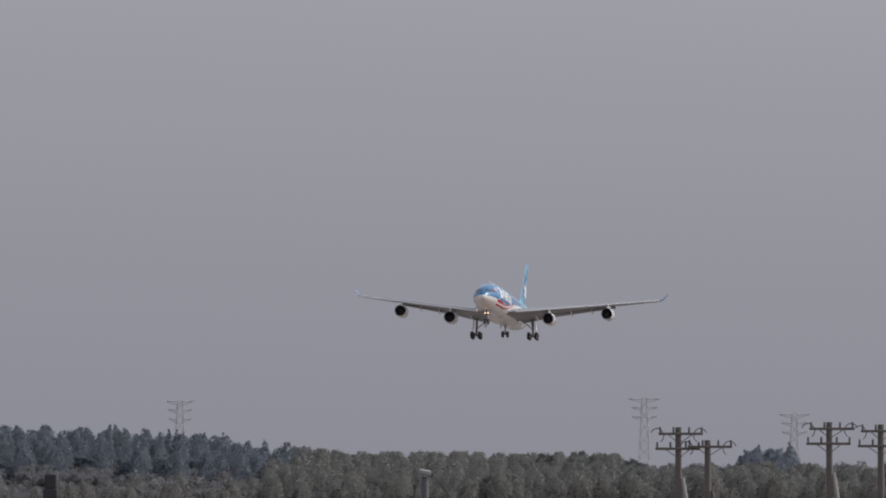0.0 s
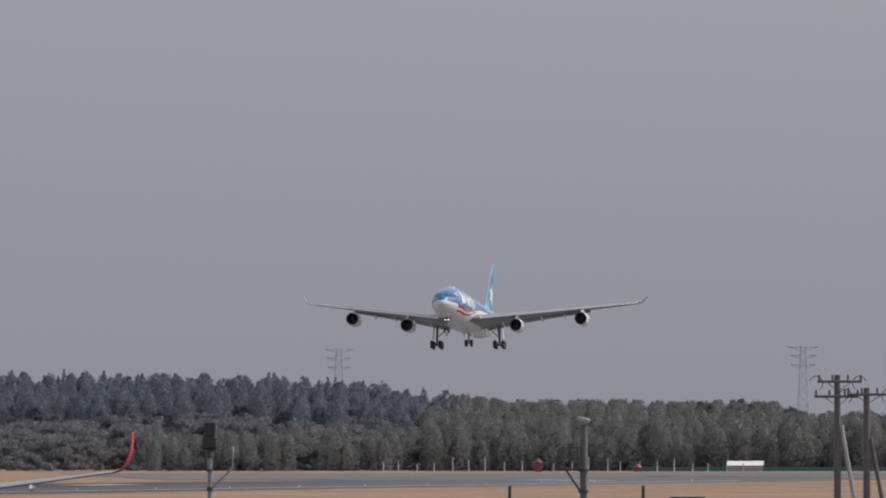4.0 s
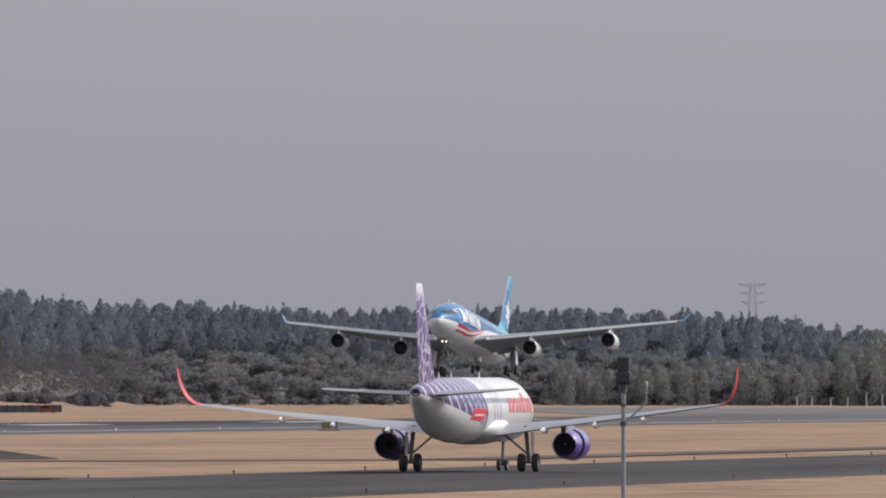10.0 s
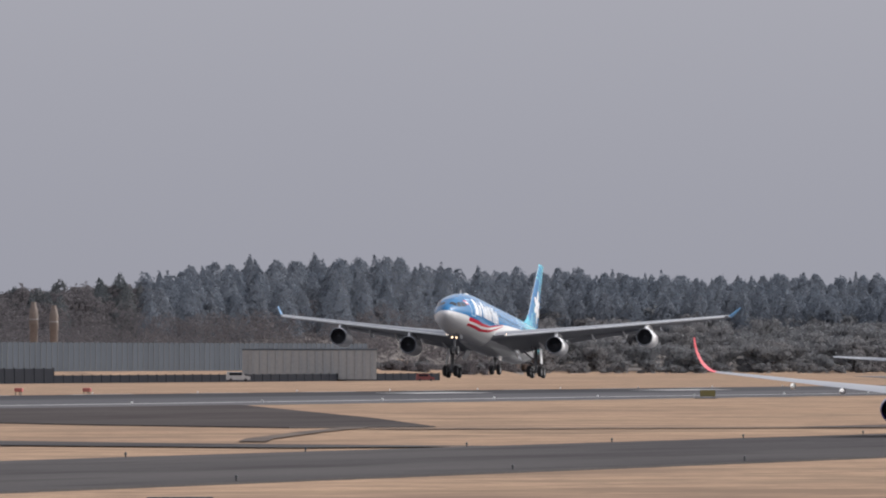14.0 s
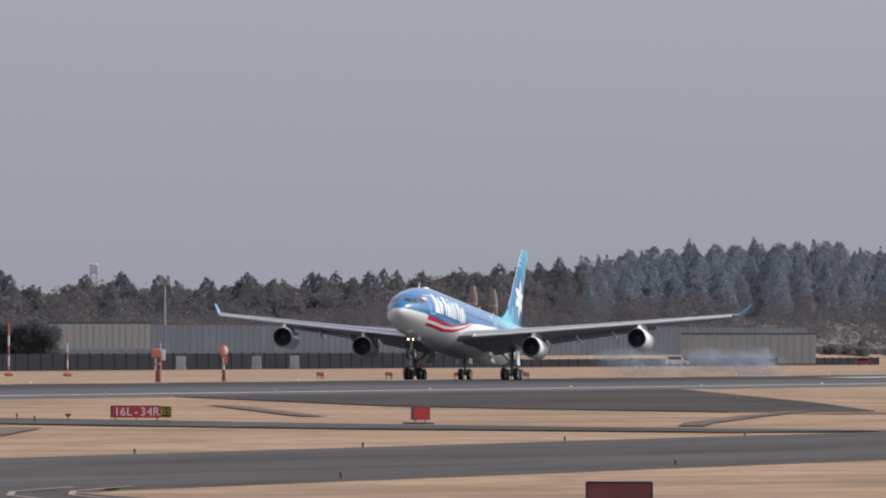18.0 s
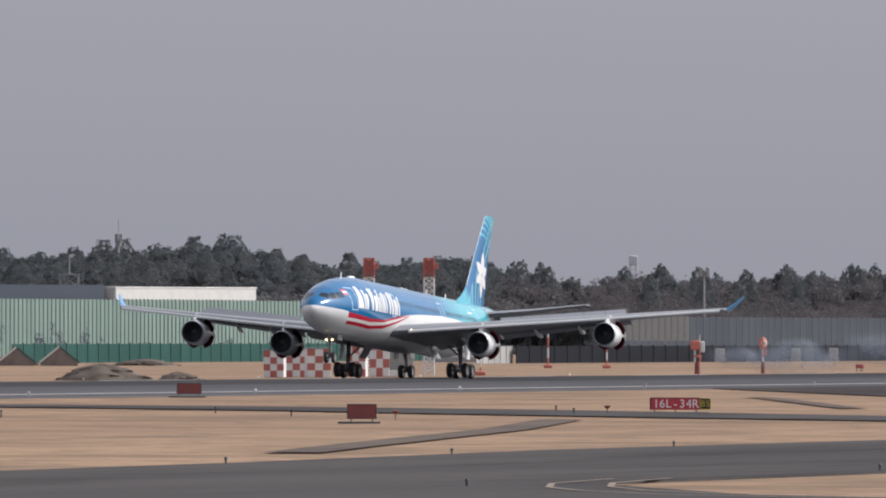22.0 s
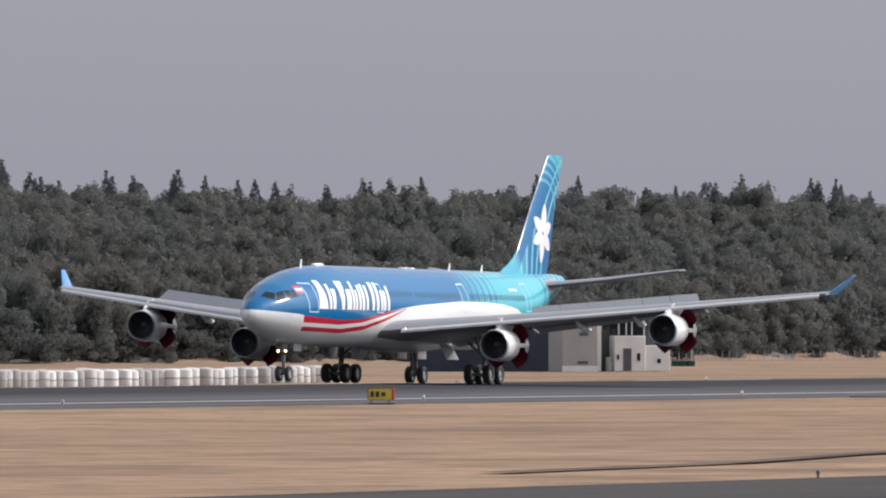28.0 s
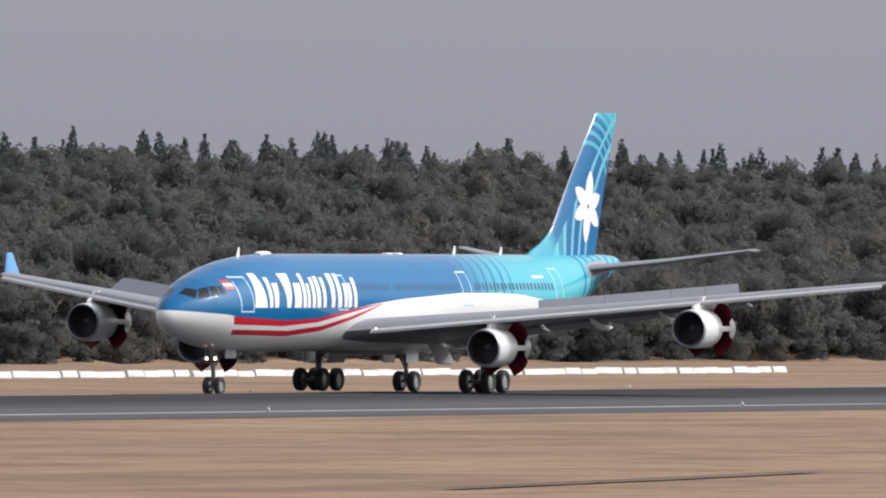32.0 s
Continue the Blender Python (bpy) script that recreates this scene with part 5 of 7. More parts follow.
        part("bogie_beam", Geo().tube((gx + 1.0, side * 5.38, 0.69), (gx - 1.0, side * 5.38, 0.69), 0.15, n=10).tube((gx + 0.99, side * 4.55, 0.69), (gx + 0.99, side * 6.2, 0.69), 0.09).tube((gx - 0.99, side * 4.55, 0.69), (gx - 0.99, side * 6.2, 0.69), 0.09), STEEL, leg)
        part("gear_door", Geo().box((gx, side * 5.95, 2.7), (1.5, 0.07, 2.0), Matrix.Rotation(side * 0.08, 4, "X"), 0.03), WHITE, leg, "white gear door")
        for dx in (0.99, -0.99):
            for dy in (-0.70, 0.70):
                wheel(leg, (gx + dx, side * 5.38 + dy, 0.69), 0.69, 0.5)
        part("root_gear_door", Geo().box((NOSE_AT - 30.6, side * 3.3, 2.25), (2.4, 0.07, 1.3), Matrix.Rotation(side * 0.5, 4, "X"), 0.03), WHITE, a, "white hinged gear bay door")
    gx = NOSE_AT - 32.9
    leg = part("centre_gear_leg", Geo().tube((gx + 0.4, 0, 3.2), (gx, 0, 0.62), 0.16, 0.13, 10).tube((gx, -0.5, 0.62), (gx, 0.5, 0.62), 0.09).tube((gx + 1.9, 0, 2.9), (gx, 0, 1.2), 0.07, n=8), STEEL, a, "steel centre landing gear leg")
    for dy in (-0.46, 0.46):
        wheel(leg, (gx, dy, 0.62), 0.62, 0.46)
    for dy in (-0.75, 0.75):
        part("gear_door", Geo().box((gx + 0.9, dy, 2.15), (1.7, 0.06, 0.85), None, 0.02), WHITE, leg, "white gear door")
    gx = NOSE_AT - 6.9
    leg = part("nose_gear_leg", Geo().tube((gx + 0.3, 0, 3.1), (gx, 0, 0.53), 0.15, 0.12, 10).tube((gx, -0.42, 0.53), (gx, 0.42, 0.53), 0.08).tube((gx - 1.4, 0, 2.9), (gx, 0, 1.5), 0.06, n=8).box((gx + 0.25, 0, 2.05), (0.3, 0.75, 0.3), None, 0.08), STEEL, a, "steel nose landing gear leg")
    for dy in (-0.36, 0.36):
        wheel(leg, (gx, dy, 0.53), 0.53, 0.32)
    for dy in (-0.27, 0.27):
        part("taxi_lamp", Geo().lathe([(0.02, 0.03), (0.085, 0.0), (0.09, -0.02)], (gx + 0.42, dy, 2.1), "x", 14), LAMP, leg, "bright nose gear lamp")
        part("hood", Geo().lathe([(0.15, -0.05), (0.15, 0.07), (0.165, 0.07), (0.165, -0.05)], (gx + 0.42, dy, 2.1), "x", 14), STEEL, leg)
    for dy in (-0.62, 0.62):
        part("gear_door", Geo().box((gx - 0.9, dy, 2.4), (1.5, 0.05, 0.6), None, 0.02), WINGM, leg, "grey gear door")
    # roof aerials
    for s, h in ((9.9, 0.55), (39.3, 0.5), (45.9, 0.45)):
        zc, _, hh = BIG.at(s)
        part("aerial", Geo().rings([[(NOSE_AT - s + 0.22, 0.02, zc + hh - 0.03), (NOSE_AT - s - 0.2, 0.02, zc + hh - 0.03), (NOSE_AT - s - 0.2, -0.02, zc + hh - 0.03), (NOSE_AT - s + 0.22, -0.02, zc + hh - 0.03)], [(NOSE_AT - s - 0.05, 0.012, zc + hh + h), (NOSE_AT - s - 0.22, 0.012, zc + hh + h), (NOSE_AT - s - 0.22, -0.012, zc + hh + h), (NOSE_AT - s - 0.05, -0.012, zc + hh + h)]]), WHITE, a, "white blade aerial")
    for s, l_, h in ((13.2, 0.9, 0.14), (30.0, 0.4, 0.08), (31.4, 0.4, 0.08)):
        part("roof_dome", Geo().rings([[(NOSE_AT - s + l_ * k * math.cos(t), 0.35 * k * math.sin(t), 8.09 + h * q) for t in (2 * math.pi * i / 16 for i in range(16))] for k, q in ((1, 0), (0.9, 0.7), (0.6, 1.0), (0.05, 1.05))]), WHITE, a, "white roof antenna fairing")
    return moving


def make_small():
    """The twin-engined jet that taxis away."""
    o = 17.7
    fus = Body([(0, 3.30, 0.03, 0.03), (0.3, 3.32, 0.5, 0.5), (1.0, 3.42, 0.95, 0.95), (2.2, 3.6, 1.42, 1.45), (3.8, 3.78, 1.78, 1.84), (5.6, 3.88, 1.95, 2.03), (7, 3.9, 1.975, 2.07), (24.5, 3.9, 1.975, 2.07), (27, 3.97, 1.90, 1.98), (30, 4.2, 1.62, 1.68), (33, 4.52, 1.18, 1.24), (35.5, 4.80, 0.75, 0.80), (36.9, 4.95, 0.45, 0.48), (37.5, 5.0, 0.30, 0.32)], o)
    a = thing("jet", "white twin-engined jet with purple striped tail and red wing tips, taxiing", "airplane")
    body = part("fuselage", fus.geo(52, 0.5), purple_body(), a, "white fuselage with purple hoop stripes aft")
    part("tail_exhaust", Geo().lathe([(0.26, -19.75), (0.24, -19.84), (0.16, -19.84), (0.14, -19.6)], (0, 0, 5.0), "x", 16), DARKM, a)
    bel = [[(o - s, w * math.cos(t), 2.75 + h * math.sin(t)) for t in (2 * math.pi * i / 24 for i in range(24))] for s, w, h in ((10.5, 0.3, 0.2), (12, 1.7, 0.75), (15, 2.15, 1.05), (19, 2.15, 1.05), (21.5, 1.5, 0.7), (22.8, 0.3, 0.2))]
    part("belly_fairing", Geo().rings(bel), JETWHITE, a, "white wing-root fairing")
    for side in (1, -1):
        g = Geo()
        s = 5.9
        while s < 30.5:
            pane = Geo()
            fus.patch(pane, [(s, 4.35), (s + 0.22, 4.35), (s + 0.22, 4.66), (s, 4.66)], side, 0.012, 1, 2)
            part("cabin_window", pane, PANE, body)
            s += 0.53
        x = 5.4
        for wdt, top in ((1.3, 1.0), (1.2, 1.0), (1.3, 1.35), (1.1, 1.0), (1.3, 1.0), (1.2, 1.0), (1.2, 1.0)):
            tg = Geo()
            fus.patch(tg, [(x, 3.75), (x + wdt * 0.62, 3.75), (x + wdt * 0.62, 3.75 + top * 0.9), (x, 3.75 + top * 0.9)], side, 0.016, 2, 4)
            part("title_block", tg, RED, body, "plain red livery block")
            x += wdt + 0.12
        tg = Geo()
        fus.patch(tg, [(23.4, 3.25), (27.6, 3.25), (27.2, 4.0), (23.0, 4.0)], side, 0.016, 4, 4)
        part("title_block", tg, RED, body, "red panel with livery marks")
        for z0 in (3.55,):
            bg = Geo()
            fus.patch(bg, [(23.8, z0), (26.8, z0), (26.7, z0 + 0.10), (23.7, z0 + 0.10)], side, 0.022, 4, 1)
            part("livery_bar", bg, JETWHITE, body)
        fus_win = Geo()
        fus.patch(fus_win, [(1.9, 4.15), (3.3, 4.2), (3.4, 4.65), (2.3, 4.6)], side, 0.015, 3, 3)
        part("cockpit_window", fus_win, GLASS, body)
    part("fin", fin_geo([(5.3, 29.2, 7.0), (6.1, 30.9, 5.4), (8.5, 32.8, 4.2), (11.65, 35.0, 2.25), (11.8, 35.3, 1.8)], o, 0.55), purple_fin(), a, "purple fin with white lace pattern and white tip")
    for side in (1, -1):
        part("tailplane", wing_geo([(0.4, 32.0, 3.6, 4.85, 0.10, 0), (3.3, 33.6, 2.5, 5.02, 0.10, 0), (6.15, 35.2, 1.3, 5.22, 0.09, 0)], o, side), WINGM, a, "grey tailplane")
        rows = [(1.2, 12.2, 6.6, 2.55, 0.13, 3), (2.1, 12.9, 6.0, 2.65, 0.13, 3), (6.2, 15.3, 3.9, 3.05, 0.115, 2), (11.5, 17.9, 2.7, 3.60, 0.11, 1), (16.6, 20.4, 1.6, 4.20, 0.10, 0)]
        w = part("wing", wing_geo(rows, o, side), WINGM, a, "grey swept wing")
        rs = []
        for t in np.linspace(0, 1, 8):
            y = 16.6 + 1.3 * math.sin(t * math.pi / 2) ** 0.8
            z = 4.2 + 2.35 * t ** 1.5
            l, c = 20.4 + 1.9 * t, 1.6 - 1.1 * t
            nrm = Vector((0, -side * math.sin(t * 1.45), math.cos(t * 1.45)))
            rs.append([Vector((o - l - aa, side * y, z)) + nrm * hh for aa, hh in airfoil(c, 0.09, 8)])
        part("wing_tip_fence", Geo().rings(rs), RED, w, "tall red upturned wing tip")
        for y in (5.0, 8.4, 11.6):
            l, c, z = (float(np.interp(y, [r[0] for r in rows], [r[i] for r in rows])) for i in (1, 2, 3))
            pod = [[(o - (l + c * (0.6 + 0.7 * t)), side * y + rr * 0.15 * math.cos(q), z - 0.32 + rr * 0.22 * math.sin(q)) for q in (2 * math.pi * i / 10 for i in range(10))] for t, rr in ((0, 0.1), (0.2, 0.9), (0.6, 1.0), (1, 0.1))]
            part("flap_fairing", Geo().rings(pod), JETWHITE, w, "flap track fairing")
        e, _ = engine(a, "engine", Vector((o - 11.2, side * 5.75, 1.72)), 0.98, 4.3, PURPLE, None, "purple engine nacelle", PURPLE)
        part("pylon", Geo().rings([[(-0.8, 0.1, 0.95), (-0.8, -0.1, 0.95), (-0.8, -0.1, 1.0), (-0.8, 0.1, 1.0)], [(-2.6, 0.2, 0.9), (-2.6, -0.2, 0.9), (-2.6, -0.2, 1.5), (-2.6, 0.2, 1.5)], [(-4.8, 0.15, 0.75), (-4.8, -0.15, 0.75), (-4.8, -0.15, 1.4), (-4.8, 0.15, 1.4)]]), WINGM, e)
        g = Geo().tube((0.1, side * 3.6, 2.9), (0, side * 3.8, 0.6), 0.15, 0.12, 10).tube((0, side * 2.2, 2.4), (0, side * 3.75, 1.1), 0.07, n=8).tube((0, side * 3.3, 0.58), (0, side * 4.3, 0.58), 0.08)
        leg = part("main_gear_leg", g, STEEL, a, "steel main landing gear leg")
        part("gear_door", Geo().box((0, side * 4.05, 1.75), (0.9, 0.05, 1.5), None, 0.02), JETWHITE, leg)
        for dy in (-0.46, 0.46):
            wheel(leg, (0, side * 3.8 + dy, 0.58), 0.58, 0.42)
    gx = o - 5.07
    leg = part("nose_gear_leg", Geo().tube((gx + 0.2, 0, 2.3), (gx, 0, 0.4), 0.11, 0.09, 10).tube((gx, -0.3, 0.38), (gx, 0.3, 0.38), 0.06), STEEL, a)
    for dy in (-0.25, 0.25):
        wheel(leg, (gx, dy, 0.38), 0.38, 0.22)
    for s in (14.0, 24.5, 29.0):
        zc, _, hh = fus.at(s)
        part("aerial", Geo().rings([[(o - s + 0.18, 0.02, zc + hh - 0.03), (o - s - 0.18, 0.02, zc + hh - 0.03), (o - s - 0.18, -0.02, zc + hh - 0.03), (o - s + 0.18, -0.02, zc + hh - 0.03)], [(o - s - 0.08, 0.01, zc + hh + 0.4), (o - s - 0.2, 0.01, zc + hh + 0.4), (o - s - 0.2, -0.01, zc + hh + 0.4), (o - s - 0.08, -0.01, zc + hh + 0.4)]]), JETWHITE, a, "white blade aerial")
    return a


JETWHITE = mat("off_white_gloss_paint", (0.60, 0.595, 0.585), 0.3, var=0.06, scale=0.4, fine=5, coat=0.2)
PURPLE = mat("purple_gloss_paint", (0.10, 0.06, 0.28), 0.3, var=0.08, coat=0.3)
BIG_PARTS = make_big()
JET = make_small()


# ---- things on the airfield ----
def spot(az, d):
    return d * math.cos(radians(az)), d * math.sin(radians(az))


def facing(az, d, lift=0.0, turn=0.0):
    """A pose on the land whose -y side faces the eye."""
    x, y = spot(az, d)
    return pose(x, y, float(land(x, y)) + lift, 0, 0, az - 90 + turn)


SIGNRED = mat("sign_red", (0.55, 0.05, 0.06), 0.5, var=0.12)
SIGNBACK = mat("sign_back_red", (0.20, 0.050, 0.048), 0.6, var=0.2)
SIGNYEL = mat("sign_yellow", (0.55, 0.40, 0.05), 0.5, var=0.12)
SIGNBLK = mat("sign_black", (0.02, 0.02, 0.02), 0.5, var=0.2)
OLIVE = mat("weathered_yellow", (0.20, 0.17, 0.06), 0.7, var=0.2)
LETTER = mat("sign_white", (0.85, 0.85, 0.83), 0.5, var=0.1)
# red washed out in the base colour to carry distance haze
MASTRED = mat("mast_red", (0.38, 0.115, 0.10), 0.6, var=0.15)
PALERED = mat("pale_red", (0.48, 0.15, 0.115), 0.6, var=0.15)
MASTWHITE = mat("mast_white", (0.62, 0.62, 0.62), 0.6, var=0.12)
GREY = mat("grey_steel", (0.28, 0.29, 0.30), 0.5, 0.3, var=0.15)
DARKGREY = mat("dark_grey", (0.07, 0.075, 0.08), 0.7, var=0.2)
BLACK = mat("black_housing", (0.036, 0.036, 0.040), 0.6, var=0.3)
POLEGREY = mat("weathered_pole", (0.135, 0.137, 0.145), 0.6, 0.2, var=0.2)
WOODPOLE = mat("concrete_pole", (0.11, 0.105, 0.105), 0.8, var=0.25, scale=3)
PANELGREY = mat("fence_panel_grey", (0.060, 0.070, 0.086), 0.7, var=0.12, scale=0.3, rand=0.15, spec=0.04)
PANELLIGHT = mat("shed_panel_light", (0.34, 0.345, 0.345), 0.7, var=0.12, rand=0.25, spec=0.04)
WALLDARK = mat("dark_wall", (0.017, 0.019, 0.025), 0.8, var=0.25, scale=0.2, spec=0.04)
GREENLIGHT = mat("pale_green_panel", (0.170, 0.240, 0.218), 0.6, var=0.10, scale=0.3, rand=0.18, spec=0.04)
GREENDARK = mat("dark_green_sheet", (0.030, 0.080, 0.072), 0.7, var=0.2, scale=0.2, rand=0.2, spec=0.04)
RENDERWHITE = mat("white_render", (0.64, 0.635, 0.62), 0.8, var=0.12, scale=0.6, spec=0.04)
RENDERGREY = mat("grey_cladding", (0.33, 0.33, 0.32), 0.8, var=0.10, scale=0.6, spec=0.04)
NAVY = mat("dark_blue_cladding", (0.045, 0.055, 0.075), 0.7, var=0.2, scale=0.3, spec=0.04)
PLASTIC = mat("white_plastic", (0.50, 0.495, 0.485), 0.5, var=0.2, scale=2.0, rand=0.9)
BARRIER = mat("white_barrier_paint", (0.56, 0.555, 0.545), 0.6, var=0.2, scale=0.8, rand=0.22)
EARTH = mat("brown_earth", (0.118, 0.094, 0.078), 0.95, var=0.4, scale=0.8, bump=0.5)
ORANGE = mat("machine_orange", (0.21, 0.150, 0.115), 0.6, var=0.25)
TAN = mat("tan_silo", (0.20, 0.165, 0.145), 0.85, var=0.35, scale=0.8)
# far steel: pale bluish tone has distance haze painted into it
HAZEGREY = mat("haze_grey_steel", (0.50, 0.49, 0.54), 0.6, var=0.08)
TEAL = mat("teal_sheet", (0.07, 0.17, 0.17), 0.7, var=0.2, scale=0.1, spec=0.04)


def words(text, size, material, parent, m, label):
    """Lettering as a thin mesh in the built-in font."""
    cu = bpy.data.curves.new("lettering", "FONT")
    cu.body, cu.size, cu.extrude, cu.align_x, cu.align_y = text, size, 0.008, "CENTER", "CENTER"
    tmp = bpy.data.objects.new("lettering", cu)
    scene.collection.objects.link(tmp)
    bpy.context.view_layer.update()
    me = bpy.data.meshes.new_from_object(tmp.evaluated_get(bpy.context.evaluated_depsgraph_get()))
    bpy.data.objects.remove(tmp)
    me.materials.clear()
    me.materials.append(material)
    ob = new("lettering", me)
    ob.parent, ob.matrix_basis = parent, m
    return tagged(ob, label)


FRONT = pose(0, 0, 0, 90, 0, 0)


def sign(m, w, h, face, label, group="airfield signs", leg=0.22, deep=0.3):
    t = thing("airfield_sign", label, "sign", group, m)
    part("panel", Geo().box((0, 0, leg + h / 2), (w, deep, h), None, 0.03), face, t)
    part("frame", Geo().box((0, 0, leg + h + 0.015), (w + 0.05, deep + 0.04, 0.05), None, 0.015).box((-w / 2 - 0.015, 0, leg + h / 2), (0.04, deep + 0.03, h), None, 0.01).box((w / 2 + 0.015, 0, leg + h / 2), (0.04, deep + 0.03, h), None, 0.01), DARKGREY, t)
    # dark plate added on the grass in place of the sign's shadow
    part("shadow_plate", Geo().box((-0.15, 0, 0.02), (w * 1.5, 2.2, 0.1), None, 0.02), DARKGREY, t, "dark plate drawn as the shadow under a sign")
    n = max(2, round(w / 0.9))
    for i in range(n):
        x = -w / 2 + 0.2 + (w - 0.4) * i / (n - 1)
        part("leg", Geo().tube((x, 0, -0.1), (x, 0, leg + 0.03), 0.035, n=8), DARKGREY, t)
    return t


def make_signs():
    t = sign(facing(14.527, 920), 3.05, 0.74, SIGNRED, "red runway sign with white lettering and a black and yellow panel")
    for ch, x in zip("16L-34R", (-1.22, -0.84, -0.44, 0.0, 0.44, 0.86, 1.27)):
        words(ch, 0.74, LETTER, t, Matrix.Translation((x, -0.165, 0.22 + 0.36)) @ FRONT, "white runway designator")
    part("side_panel", Geo().box((1.90, 0, 0.59), (0.70, 0.3, 0.74), None, 0.03), SIGNBLK, t, "black panel with yellow border")
    for c, s in (((1.90, -0.155, 0.935), (0.68, 0.02, 0.05)), ((1.90, -0.155, 0.245), (0.68, 0.02, 0.05)), ((1.575, -0.155, 0.59), (0.05, 0.02, 0.7)), ((2.225, -0.155, 0.59), (0.05, 0.02, 0.7))):
        part("border", Geo().box(c, s), SIGNYEL, t)
    for ch, x in (("B", 1.75), ("5", 2.06)):
        words(ch, 0.56, SIGNYEL, t, Matrix.Translation((x, -0.165, 0.59)) @ FRONT, "yellow taxiway designator")
    part("end_cap", Geo().box((-1.58, 0, 0.59), (0.12, 0.34, 0.78), None, 0.02), SIGNBACK, t)
    for az, d, w, h, turn in ((15.77, 822, 1.62, 0.82, 0), (16.455, 1081, 1.78, 0.78, 4), (22.655, 809, 1.78, 0.84, 0), (12.612, 400, 1.80, 0.80, 0)):
        sign(facing(az, d, 0.0, turn), w, h, SIGNBACK, "dark red back of an airfield sign on short legs", leg=0.62 if d < 500 else 0.22)
    sign(facing(13.40, 909, 0.0, 12), 1.05, 0.80, SIGNRED, "small red airfield sign seen edge on", deep=0.55)
    t = sign(facing(20.645, 877), 1.45, 0.72, SIGNYEL, "yellow direction sign with dark marks and a red end")
    for i, (x, w) in enumerate(((-0.48, 0.2), (-0.16, 0.22), (0.2, 0.26))):
        part("mark", Geo().box((x, -0.157, 0.58), (w, 0.015, 0.34 - 0.1 * (i == 2))), SIGNBLK, t, "unreadable dark mark")
    part("end_panel", Geo().box((0.80, 0, 0.58), (0.16, 0.3, 0.72), None, 0.02), SIGNRED, t, "red end panel")
    sign(facing(10.52, 1677), 1.75, 0.72, OLIVE, "dull yellow airfield sign in dry grass")
    t = sign(facing(7.89, 950), 2.5, 0.75, SIGNYEL, "yellow direction sign with dark marks in dry grass")
    for x, w in ((-0.85, 0.3), (-0.35, 0.34), (0.2, 0.3), (0.8, 0.42)):
        part("mark", Geo().box((x, -0.157, 0.6), (w, 0.015, 0.4)), SIGNBLK, t, "unreadable dark mark")
    sign(facing(7.463, 1365), 3.4, 0.85, DARKGREY, "long dark airfield sign in dry grass", leg=0.35)


def make_lights():
    proto = None
    for y, x0, x1, step in ((168.4, 470, 1700, 45), (131.8, 300, 1300, 60)):
        x = x0
        while x < x1:
            yy = y if y < 150 else float(np.interp(x, [480, 564, 630], [161.0, 164.0, 168.5]))
            m = pose(x, yy, float(field(x, yy)) + 0.05)
            if proto is None:
                proto = thing("edge_light", "small dark taxiway edge light on a short stake", "light", "taxiway edge lights", m)
                part("stake", Geo().tube((0, 0, 0), (0, 0, 0.14), 0.04, n=8), BLACK, proto)
                part("lens", Geo().lathe([(0.065, 0.14), (0.075, 0.20), (0.05, 0.26), (0.01, 0.28)], n=10), DARKGREY, proto)
            else:
                copy_thing(proto, m)
            x += step
    proto = None
    for y in (313.6, 400.4):
        for i in range(34):
            x = 420 + i * 60
            m = pose(x, y, float(field(x, y)) + 0.03)
            if proto is None:
                proto = thing("runway_light", "small pale elevated runway edge light", "light", "runway edge lights", m)
                part("stake", Geo().tube((0, 0, 0), (0, 0, 0.2), 0.05, n=8), GREY, proto)
                part("lens", Geo().lathe([(0.09, 0.2), (0.1, 0.28), (0.06, 0.36), (0.01, 0.38)], n=10), PLASTIC, proto)
            else:
                copy_thing(proto, m)
    proto = None
    for y in (412.6, 421.5, 430.5, 439.5):
        m = pose(1790, y, float(field(1790, y)))
        if proto is None:
            proto = thing("slope_light", "squat orange-red approach slope light box on legs", "light", "approach slope lights", m)
            part("housing", Geo().box((0, 0, 0.65), (0.9, 1.0, 0.5), None, 0.06), MASTRED, proto)
            for a, b in ((-0.3, -0.35), (-0.3, 0.35), (0.3, 0)):
                part("leg", Geo().tube((a, b, -0.05), (a, b, 0.42), 0.05, n=8), DARKGREY, proto)
        else:
            copy_thing(proto, m)
    for az, d in ((15.637, 857), (14.797, 917)):
        t = thing("red_marker", "small dark red lamp on a thin stake in the grass", "marker", "stake markers", facing(az, d))
        part("stake", Geo().tube((0, 0, -0.05), (0, 0, 0.28), 0.03, n=8), BLACK, t)
        part("lamp", Geo().lathe([(0.04, 0.26), (0.16, 0.36), (0.22, 0.46), (0.1, 0.5), (0.01, 0.5)], n=12), SIGNBACK, t)
    for az, d in ((14.93, 905), (15.0, 930), (16.05, 880), (16.35, 905), (17.2, 860)):
        t = thing("grass_stake", "short dark marker stake in the grass", "marker", "stake markers", facing(az, d))
        part("stake", Geo().tube((0, 0, -0.05), (0, 0, 0.32), 0.045, n=8), BLACK, t)
        part("cap", Geo().lathe([(0.07, 0.3), (0.09, 0.38), (0.01, 0.4)], n=10), DARKGREY, t)


